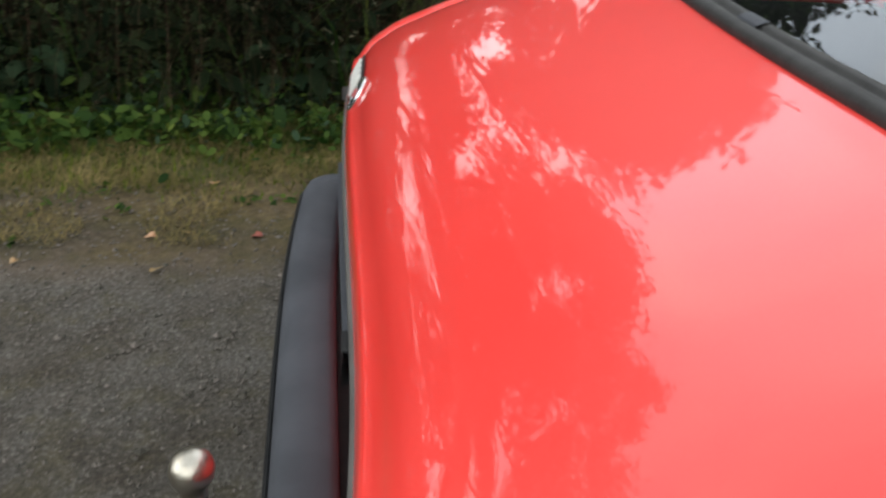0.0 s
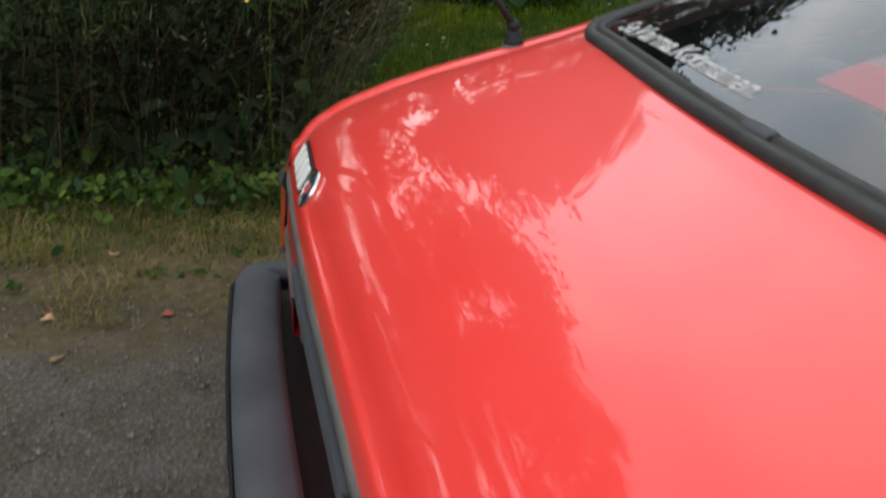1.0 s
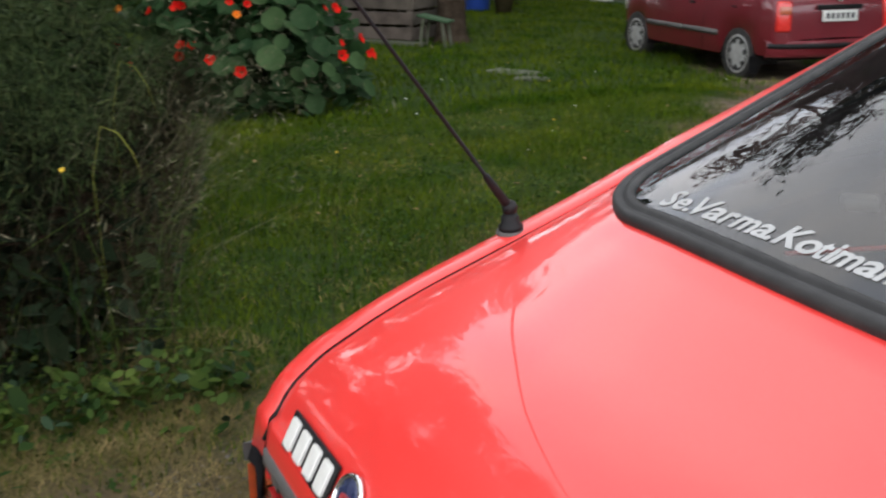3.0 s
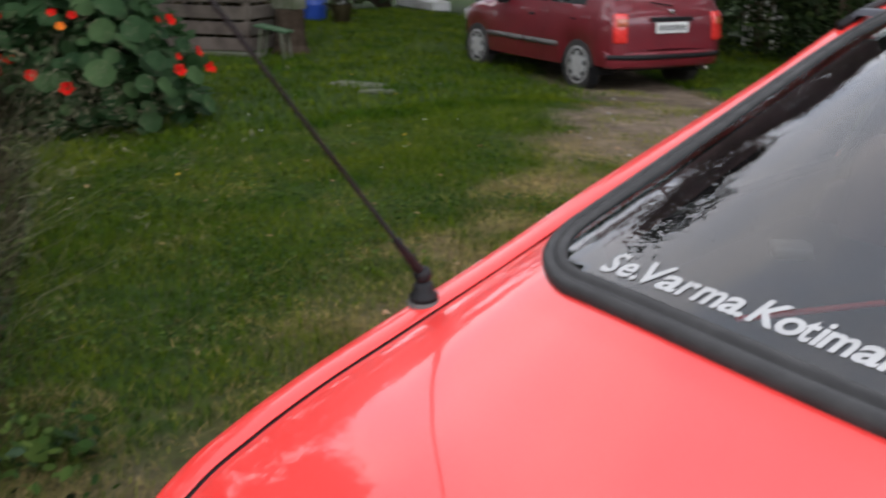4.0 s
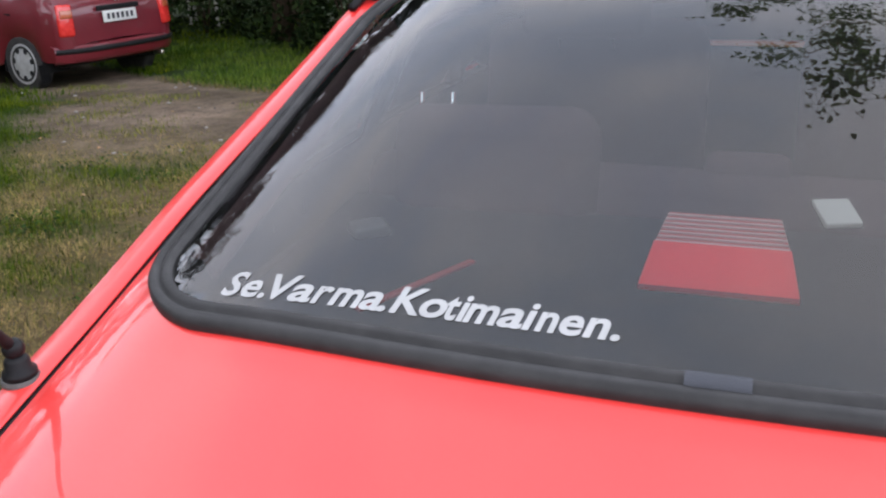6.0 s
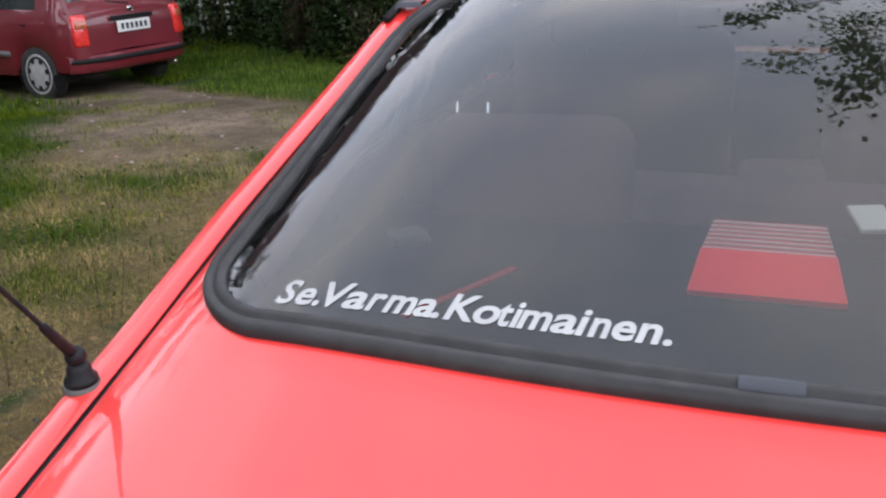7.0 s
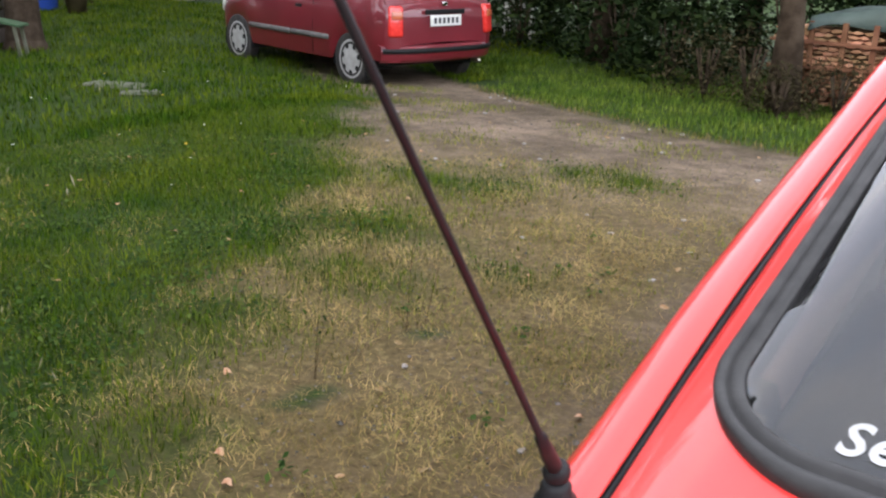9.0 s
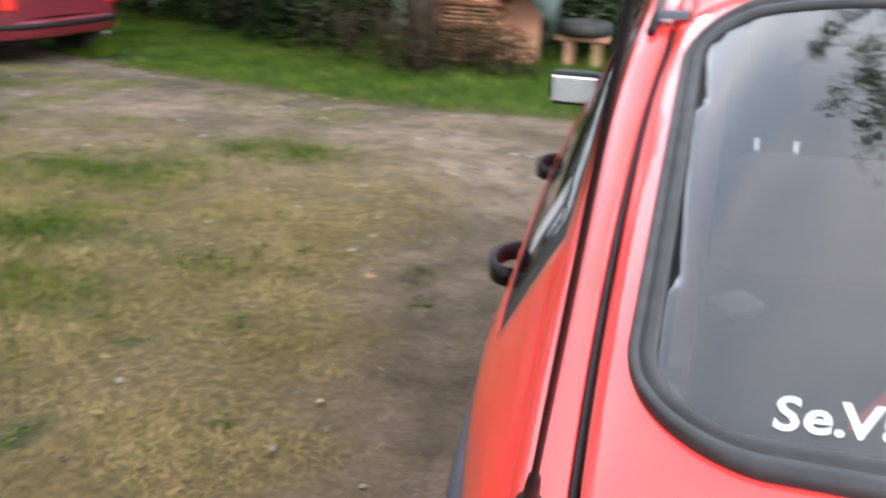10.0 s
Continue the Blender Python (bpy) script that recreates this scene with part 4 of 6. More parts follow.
def build_front():
    bm = bmesh.new()
    add_box(bm, (1.50, 0.06, 0.30), pose(0, 4.545, 0.64, 8), 0.02)
    part("front_panel", bm, RED, red_car)
    bm = bmesh.new()
    add_box(bm, (0.66, 0.03, 0.13), pose(0, 4.60, 0.70, 8), 0.01)
    part("grille", bm, BLACK, red_car)
    for s in (-1, 1):
        bm = bmesh.new()
        add_box(bm, (0.30, 0.05, 0.15), pose(s * 0.50, 4.59, 0.70, 8), 0.015)
        part("headlamp", bm, LAMP_C, red_car)
    rows = []
    for k in range(33):
        x = -0.86 + 1.72 * k / 32
        y = 4.72 - 0.16 * (abs(x) / 0.86) ** 4
        rows.append([Vector((x, y - d, z)) for d, z in ((0.10, 0.53), (0.02, 0.53), (0, 0.50), (0, 0.42), (0.03, 0.38), (0.1, 0.36))])
    under(lofted("front_bumper", rows, BUMPER), red_car, "thick dark grey bumper")
    bm = bmesh.new()
    add_box(bm, (1.5, 4.1, 0.04), pose(0, 2.45, 0.25), 0.01)
    part("floor_pan", bm, BLACK, red_car)
    for s in (-1, 1):
        # mirrors
        m = pose(s * 0.886, 2.60, 0.965, 0, 0, s * 6)
        bm = bmesh.new()
        add_box(bm, (0.135, 0.07, 0.090), m, 0.022, 3)
        mir = part("wing_mirror", bm, BLACK, red_car, "black wing mirror", True)
        bm = bmesh.new()
        add_box(bm, (0.112, 0.006, 0.066), m @ pose(0, -0.0365, 0, -5.5, 0, 0), 0.002)
        part("mirror_glass", bm, CHROME, mir)
        tube("mirror_stalk", [(s * 0.82, 2.64, 0.94), (s * 0.90, 2.62, 0.94)], 0.025, BLACK, parent=mir)


build_front()


def build_interior():
    # parcel shelf, seats, dashboard and lining
    bm = bmesh.new()
    add_box(bm, (1.30, 0.62, 0.02), pose(0, 1.12, 0.90, 4), 0.005)
    part("parcel_shelf", bm, TRIM, red_car, "dark carpeted parcel shelf")
    bm = bmesh.new()
    add_box(bm, (1.34, 0.30, 0.5), pose(0, 0.62, 0.62), 0.02)
    part("boot_lining", bm, TRIM, red_car)
    for s in (-1, 1):
        bm = bmesh.new()
        add_box(bm, (0.02, 2.4, 0.46), pose(s * 0.80, 2.25, 0.58), 0.005)
        part("door_lining", bm, TRIM, red_car)
    bm = bmesh.new()
    add_box(bm, (1.30, 0.16, 0.55), pose(0, 1.46, 0.72, -18), 0.05, 3)
    seat = part("rear_seat", bm, CLOTH, red_car, "dark cloth rear bench seat", True)
    bm = bmesh.new()
    add_box(bm, (1.30, 0.5, 0.16), pose(0, 1.72, 0.46), 0.05, 3)
    part("seat_cushion", bm, CLOTH, seat, smooth=True)
    bm = bmesh.new()
    add_box(bm, (0.35, 0.11, 0.36), pose(-0.398, 1.43, 0.908, -10), 0.05, 4)
    back = part("seat_backrest", bm, CLOTH, seat, "raised brown cloth backrest", True)
    for x in (-0.53, -0.475):
        tube("headrest_post", [(x, 1.45, 1.06), (x, 1.462, 1.105)], 0.0042, CHROME, parent=seat)
    bm = bmesh.new()
    add_box(bm, (0.135, 0.09, 0.13), pose(0.007, 1.50, 0.945, -8), 0.02, 3)
    part("centre_armrest", bm, CLOTH, seat, smooth=True)
    for s in (-1, 1):
        bm = bmesh.new()
        add_box(bm, (0.52, 0.14, 0.62), pose(s * 0.36, 2.18, 0.84, -14), 0.06, 4)
        fs = part("front_seat", bm, CLOTH, red_car, "dark cloth front seat with headrest", True)
        bm = bmesh.new()
        add_box(bm, (0.28, 0.08, 0.17), pose(s * 0.36, 2.09, 1.20, -10), 0.03, 4)
        part("headrest", bm, CLOTH, fs, smooth=True)
        for d in (-0.06, 0.06):
            tube("headrest_post", [(s * 0.36 + d, 2.10, 1.08), (s * 0.36 + d, 2.09, 1.16)], 0.006, CHROME, parent=fs)
        bm = bmesh.new()
        add_box(bm, (0.50, 0.5, 0.14), pose(s * 0.36, 2.46, 0.47, 4), 0.05, 3)
        part("seat_cushion", bm, CLOTH, fs, smooth=True)
    bm = bmesh.new()
    add_box(bm, (1.36, 0.32, 0.36), pose(0, 3.12, 0.78), 0.05, 3)
    part("dashboard", bm, TRIM, red_car, smooth=True)
    bm = bmesh.new()
    add_box(bm, (1.50, 0.03, 0.66), pose(0, 3.34, 0.58), 0.005)
    part("firewall", bm, BLACK, red_car)
    # brake lamp behind the pane: bright lens below, louvred cover above
    def slab(name, p0, p1, w0, w1, th, material, owner, label=""):
        d = (Vector(p1) - Vector(p0)).normalized()
        n = Vector((0, -d.z, d.y))
        rws = []
        for p, w in ((Vector(p0), w0), (Vector(p1), w1)):
            for o in (0.0, -th):
                rws.append([p + n * o + Vector((w * u, 0, 0)) for u in (-0.5, -0.47, 0.47, 0.5)])
        rws = [rws[1], rws[0], rws[2], rws[3]]
        return under(lofted(name, rws, material, smooth=False), owner, label)
    a, b, c = (-0.010, 0.872, 1.018), (-0.010, 0.935, 1.046), (-0.010, 0.982, 1.067)
    bm = bmesh.new()
    add_box(bm, (0.120, 0.07, 0.05), pose(-0.010, 0.975, 1.012, 24), 0.010)
    lamp = part("brake_lamp", bm, BLACK, red_car, "red brake lamp with a louvred cover behind the pane")
    slab("brake_lens", a, b, 0.160, 0.142, 0.008, BRAKE, lamp)
    for k in range(7):
        f = k / 7
        p = [b[i] + (c[i] - b[i]) * f for i in range(3)]
        q = [b[i] + (c[i] - b[i]) * (f + 0.045) for i in range(3)]
        slab("louvre", p, q, 0.140 - 0.020 * f, 0.139 - 0.020 * f, 0.006, LOUVRE, lamp)
    slab("louvre_back", [b[0], b[1], b[2] - 0.002], [c[0], c[1], c[2] - 0.002], 0.141, 0.119, 0.006, PINK, lamp)
    # pale lining of the pillars, just inside the pane's sides
    for s in (-1, 1):
        rws = []
        for k in range(16):
            q = 0.90 + 0.59 * k / 15
            hx = 0.648 - 0.063 * (q - 0.8)
            rws.append([hatch(s * (hx + 0.004), q, -0.010), hatch(s * (hx - 0.012), q, -0.016), hatch(s * (hx - 0.010), q, -0.05)])
        under(lofted("pillar_lining", rws, PILLAR), red_car, "pale pillar lining inside the pane")
    # things lying on the shelf
    bm = bmesh.new()
    add_box(bm, (0.012, 0.20, 0.004), pose(-0.40, 1.04, 0.925, 4, 0, -32), 0.001)
    part("belt_strap", bm, BELT, red_car, "red strap on the shelf")
    bm = bmesh.new()
    add_box(bm, (0.055, 0.06, 0.010), pose(0.135, 1.37, 0.962, 20, 0, 20), 0.003)
    part("paper_packet", bm, PAPER, red_car, "white paper packet on the shelf")
    bm = bmesh.new()
    add_box(bm, (0.06, 0.05, 0.02), pose(-0.55, 1.24, 0.93, 4, 0, 40), 0.008, 3)
    part("pale_box", bm, GREYTRIM, red_car, "pale packet on the shelf", True)


build_interior()


def build_aerial():
    base = Vector((-0.748, 0.690, 0.921))
    lean = Vector((0.128, -0.84, 1.0)).normalized()
    rot = Vector((0, 0, 1)).rotation_difference(Vector((0.02, -0.10, 1)).normalized()).to_matrix().to_4x4()
    m = Matrix.Translation(base) @ rot
    bm = bmesh.new()
    add_turned(bm, [(0.022, -0.014), (0.0225, -0.004), (0.021, 0.0)], m, 24)
    foot = part("aerial_foot", bm, GREYTRIM, red_car, "black roof-style aerial on a grey foot")
    bm = bmesh.new()
    add_turned(bm, [(0.0195, 0.0), (0.019, 0.006), (0.0145, 0.010), (0.0138, 0.020), (0.010, 0.026)], m, 24)
    part("aerial_cone", bm, BLACK, foot, smooth=True)
    ball = base + rot.to_3x3() @ Vector((0, 0, 0.034))
    bm = bmesh.new()
    bmesh.ops.create_uvsphere(bm, u_segments=18, v_segments=12, radius=0.0125, matrix=Matrix.Translation(ball))
    part("aerial_ball", bm, BLACK, foot, smooth=True)
    pts, rad = [], []
    for s, r in ((0.0, 0.0055), (0.015, 0.0072), (0.05, 0.0064), (0.075, 0.0052), (0.078, 0.0031), (0.2, 0.0029), (0.45, 0.0026), (0.75, 0.0022)):
        pts.append(ball + lean * s)
        rad.append(r)
    tube("aerial_mast", pts, 0.004, BLACK, sides=10, parent=foot, radii=rad)


build_aerial()


def settle_right():
    """The car stands a little askew: its right half lies a touch lower and farther back."""
    for ob in red_car.children_recursive:
        me = ob.data
        co = np.empty(len(me.vertices) * 3, dtype=np.float32)
        me.vertices.foreach_get("co", co)
        co = co.reshape(-1, 3)
        f = np.clip((co[:, 0] - 0.30) / 0.40, 0, 1)
        co[:, 0] += 0.085 * f * f * (3 - 2 * f)
        d = np.maximum(co[:, 0] + 0.4, 0.0)
        co[:, 1] -= 0.0561 * d**3
        co[:, 2] -= 0.0155 * d**2
        me.vertices.foreach_set("co", co.ravel())
        me.update()


settle_right()

# ---- the maroon car on the drive ----
def build_small_car(m):
    car = thing("small_hatchback", "maroon small hatchback parked on the gravel drive", "car", m)
    top = [(-0.655, 0.50), (-0.64, 0.74), (-0.61, 0.88), (-0.55, 0.95), (-0.42, 1.18), (-0.30, 1.345), (-0.15, 1.395), (0.3, 1.425), (0.8, 1.43), (1.2, 1.395),
           (1.5, 1.22), (1.92, 0.965), (2.3, 0.90), (2.7, 0.80), (2.92, 0.68), (3.0, 0.50)]
    wide = [(-0.655, 0.62), (-0.62, 0.70), (-0.5, 0.765), (-0.2, 0.79), (0.8, 0.795), (2.0, 0.785), (2.6, 0.74), (2.9, 0.62), (3.0, 0.52)]
    ys = sorted(set([-0.655, -0.648, -0.64, -0.625, -0.61, -0.58] + [-0.55 + 0.05 * k for k in range(71)] + [3.0]))
    rows = []
    for y in ys:
        t, w = spline(top, y), spline(wide, y)
        belt = min(0.90, t - 0.03)
        low = 0.27 if y > -0.3 else 0.32
        for ya in (0.0, 2.36):
            d = abs(y - ya)
            if d < 0.31:
                low = max(low, 0.26 + math.sqrt(0.31**2 - d * d))
        low = min(low, belt - 0.06)
        cant = w - 0.02 - 0.30 * max(0.0, t - 0.95)
        half = [(w - 0.03, low), (w, low + (belt - low) * 0.18), (w + 0.012, low + (belt - low) * 0.5), (w + 0.008, low + (belt - low) * 0.8), (w - 0.015, belt),
                (w - 0.02 + (cant - w + 0.02) * 0.12, belt + (t - 0.06 - belt) * 0.12), (w - 0.02 + (cant - w + 0.02) * 0.85, belt + (t - 0.06 - belt) * 0.88), (cant, t - 0.05), (cant - 0.05, t - 0.015), (cant * 0.6, t), (0, t + 0.006)]
        rows.append([Vector((-x, y, z)) for x, z in half] + [Vector((x, y, z)) for x, z in reversed(half[:-1])])
    verts, mm = [p for r in rows for p in r], len(rows[0])
    groups = {"body": [], "glass": []}
    for i in range(len(ys) - 1):
        y = (ys[i] + ys[i + 1]) / 2
        for k in range(mm - 1):
            kk = min(k, mm - 2 - k)
            side = kk == 5 and (-0.12 < y < 0.62 or 0.72 < y < 1.55)
            back = kk in (8, 9) and -0.52 < y < -0.30
            front = kk in (8, 9) and 1.28 < y < 1.88
            groups["glass" if side or back or front else "body"].append((i * mm + k, (i + 1) * mm + k, (i + 1) * mm + k + 1, i * mm + k + 1))
    body = under(mesh_object("body", verts, groups["body"], MAROON), car, "maroon painted body")
    under(mesh_object("window", verts, groups["glass"], TINT), body, "dark window glass")

    def shaped(name, size, p, material, bevel, owner=car, label="", rot=(0, 0, 0)):
        bm = bmesh.new()
        add_box(bm, size, pose(*p, *rot), bevel, 3)
        return part(name, bm, material, owner, label, True)
    back = []
    for k in range(25):
        x = -0.785 + 1.57 * k / 24
        back.append((x, -0.675 + 0.17 * (abs(x) / 0.785) ** 4))
    rws = [[Vector((x, y - d, z)) for x, y in back] for d, z in ((-0.05, 0.305), (0.015, 0.31), (0.042, 0.345), (0.05, 0.42), (0.045, 0.475), (-0.02, 0.49))]
    bmp = under(lofted("rear_bumper", rws, MAROON), car, "maroon bumper with a black strip")
    rws = [[Vector((x, y - d, z)) for x, y in back] for d, z in ((0.03, 0.405), (0.068, 0.41), (0.070, 0.455), (0.03, 0.462))]
    under(lofted("bumper_strip", rws, BLACK), bmp)
    for s in (-1, 1):
        lamp = shaped("tail_lamp", (0.165, 0.08, 0.32), (s * 0.655, -0.612, 0.735), LAMP_B, 0.03, car, "red tail lamp", (-6, 0, s * 22))
        shaped("amber_lens", (0.12, 0.02, 0.08), (s * 0.662, -0.654, 0.80), LAMP_A, 0.008, lamp, "", (-6, 0, s * 22))
        shaped("door_handle", (0.02, 0.12, 0.035), (s * 0.80, 0.08, 0.80), BLACK, 0.008)
        shaped("door_handle", (0.02, 0.12, 0.035), (s * 0.80, 0.95, 0.80), BLACK, 0.008)
        tube("side_moulding", [(s * 0.806, y, 0.50) for y in (0.36, 0.8, 1.1)], 0.03, GREYTRIM, flat=1.0, parent=car)
        tube("side_moulding", [(s * 0.806, y, 0.50) for y in (1.13, 1.5, 2.0)], 0.03, GREYTRIM, flat=1.0, parent=car)
        shaped("wing_mirror", (0.16, 0.10, 0.11), (s * 0.86, 1.55, 0.95), BLACK, 0.03)
        tube("door_gap", [(s * 0.803, 0.67, 0.30), (s * 0.808, 0.67, 0.6), (s * 0.79, 0.67, 0.89)], 0.004, BLACK, parent=car)
        shaped("headlamp", (0.30, 0.10, 0.16), (s * 0.50, 2.90, 0.66), LAMP_C, 0.03)
        for ya in (0.0, 2.36):
            build_wheel(pose(s * 0.70, ya, 0.295, 0, 0, 0 if s > 0 else 180), 0.295, ALLOY, 7, car, 0.155)
            rws = [[Vector((s * x, ya + 0.315 * math.cos(radians(a)), 0.26 + 0.315 * math.sin(radians(a)))) for x in (0.45, 0.65, 0.77)] for a in range(-10, 191, 10)]
            under(lofted("wheel_arch_liner", rws, BLACK), car)
    shaped("underside", (1.30, 3.2, 0.10), (0, 1.1, 0.31), BLACK, 0.02)
    plate = shaped("number_plate", (0.44, 0.012, 0.115), (0, -0.672, 0.735), PLATE, 0.004, car, "pale number plate with dark bars", (-4, 0, 0))
    for k in range(6):
        shaped("plate_bar", (0.035, 0.006, 0.06), (-0.155 + 0.062 * k, -0.679, 0.735), BARS, 0.001, plate)
    shaped("plate_recess", (0.56, 0.02, 0.05), (0, -0.655, 0.825), BLACK, 0.008)
    shaped("maker_mark", (0.07, 0.012, 0.045), (0, -0.645, 0.905), CHROME, 0.01)
    shaped("rear_wiper", (0.30, 0.012, 0.014), (-0.10, -0.575, 0.98), BLACK, 0.004, car, "", (0, 8, 0))
    shaped("exhaust_tip", (0.05, 0.14, 0.05), (0.48, -0.66, 0.285), STEEL, 0.02)
    bm = bmesh.new()
    rws = [[Vector((s2 * 0.70, 0.0 - 0.30, 0.30)), Vector((s2 * 0.82, -0.30, 0.30)), Vector((s2 * 0.82, -0.32, 0.12)), Vector((s2 * 0.70, -0.32, 0.12))] for s2 in (-1,)]
    for r in rws:
        bm.faces.new([bm.verts.new(p) for p in r])
    bmesh.ops.solidify(bm, geom=bm.faces[:], thickness=0.008)
    part("mud_flap", bm, BLACK, car)
    return car


build_small_car(pose(-6.78, 8.50, -0.145, 0, 0, 76.7) @ Matrix.Scale(0.95, 4))


# ---- plants: helpers ----
def soup(name, tri_verts, material, label, category, smooth=False, kind="stuff"):
    """One mesh from an array of triangles (n, 3, 3) or quads (n, 4, 3)."""
    n, k = tri_verts.shape[:2]
    me = bpy.data.meshes.new(name)
    me.vertices.add(n * k)
    me.vertices.foreach_set("co", np.ascontiguousarray(tri_verts, dtype=np.float32).ravel())
    me.loops.add(n * k)
    me.loops.foreach_set("vertex_index", np.arange(n * k, dtype=np.int32))
    me.polygons.add(n)
    me.polygons.foreach_set("loop_start", np.arange(0, n * k, k, dtype=np.int32))
    me.update(calc_edges=True)
    me.materials.append(material)
    return tagged(new(name, me), label, category, kind=kind)


def blade_points(p, h, w, lean, az, curl=0.5):
    """Five corners a blade: p (n,3), height, width, lean (0 upright, 1 flat), direction."""
    d = np.stack([np.cos(az), np.sin(az), 0 * az], 1)
    s = np.stack([-np.sin(az), np.cos(az), 0 * az], 1) * (w / 2)[:, None]
    up = np.array([0, 0, 1.0])
    mid = p + d * (h * lean * curl * 0.5)[:, None] + up * (h * np.sqrt(np.maximum(0.02, 1 - lean**2)) * 0.55)[:, None]
    tip = p + d * (h * lean)[:, None] + up * (h * np.sqrt(np.maximum(0.02, 1 - lean**2)))[:, None]
    return np.stack([p - s, p + s, mid + s * 0.8, tip, mid - s * 0.8], 1)


def blade_mesh(name, q, material, label, category):
    """One mesh of blades, each a quad with a pointed end."""
    n = len(q)
    me = bpy.data.meshes.new(name)
    me.vertices.add(n * 5)
    me.vertices.foreach_set("co", np.ascontiguousarray(q, dtype=np.float32).ravel())
    me.loops.add(n * 7)
    me.loops.foreach_set("vertex_index", (np.arange(n, dtype=np.int32)[:, None] * 5 + np.array([0, 1, 2, 4, 4, 2, 3], dtype=np.int32)).ravel())
    me.polygons.add(n * 2)
    me.polygons.foreach_set("loop_start", (np.arange(n, dtype=np.int32)[:, None] * 7 + np.array([0, 4], dtype=np.int32)).ravel())
    me.update(calc_edges=True)
    me.materials.append(material)
    return tagged(new(name, me), label, category, kind="stuff")


def blades(name, pts, h, w, lean, material, label, category):
    rng = np.random.default_rng(len(name) * 7 + len(pts))
    az = rng.uniform(0, 2 * np.pi, len(pts))
    return blade_mesh(name, blade_points(pts, h, w, lean, az), material, label, category)


def leaf_quads(c, size, rng, droop=0.4, flat=0.6, slim=0.5):
    """Pointed four-cornered leaves about centres c (n,3): random directions, folded slightly."""
    n = len(c)
    az, el = rng.uniform(0, 2 * np.pi, n), rng.normal(-droop, 0.5, n)
    d = np.stack([np.cos(az) * np.cos(el), np.sin(az) * np.cos(el), np.sin(el)], 1)
    side = np.stack([-np.sin(az), np.cos(az), rng.normal(0, flat, n)], 1)
    side /= np.linalg.norm(side, axis=1)[:, None]
    L = (size * rng.uniform(0.6, 1.3, n))[:, None]
    return np.stack([c - d * L * 0.5, c + side * L * slim * 0.5 - d * L * 0.05, c + d * L * 0.5, c - side * L * slim * 0.5 - d * L * 0.05], 1)


def oval_leaves(c, size, rng, droop=0.1, flat=0.5, slim=0.55):
    """Oval pointed leaves with six corners about centres c (n,3), creased along the middle."""
    n = len(c)
    az, el = rng.uniform(0, 2 * np.pi, n), rng.normal(-droop, 0.45, n)
    d = np.stack([np.cos(az) * np.cos(el), np.sin(az) * np.cos(el), np.sin(el)], 1)
    side = np.stack([-np.sin(az), np.cos(az), rng.normal(0, flat, n)], 1)
    side /= np.linalg.norm(side, axis=1)[:, None]
    L = (size * rng.uniform(0.6, 1.3, n))[:, None]
    sag = np.array([0, 0, 1.0]) * L
    return np.stack([c - d * L * 0.5, c - d * L * 0.22 + side * L * slim * 0.42, c + d * L * 0.16 + side * L * slim * 0.46 - sag * 0.04, c + d * L * 0.5 - sag * 0.14,
                     c + d * L * 0.16 - side * L * slim * 0.46 - sag * 0.04, c - d * L * 0.22 - side * L * slim * 0.42], 1)


def scatter(rng, x0, x1, y0, y1, n, keep):
    """Up to n random ground places at which keep(x, y) beats a random number."""
    x, y = rng.uniform(x0, x1, n), rng.uniform(y0, y1, n)
    k = rng.uniform(0, 1, n)
    ok = [keep(a, b) > c for a, b, c in zip(x, y, k)]
    x, y = x[ok], y[ok]
    return np.stack([x, y, [bump_at(a, b) for a, b in zip(x, y)]], 1)


def patchy(x, y, s=1.1, seed=0.0):
    return 0.5 + 0.9 * noise.noise(Vector((x * s, y * s, seed)))


# ---- grass ----
def under_car(x, y):
    return abs(x) < 0.9 and 0.1 < y < 4.7


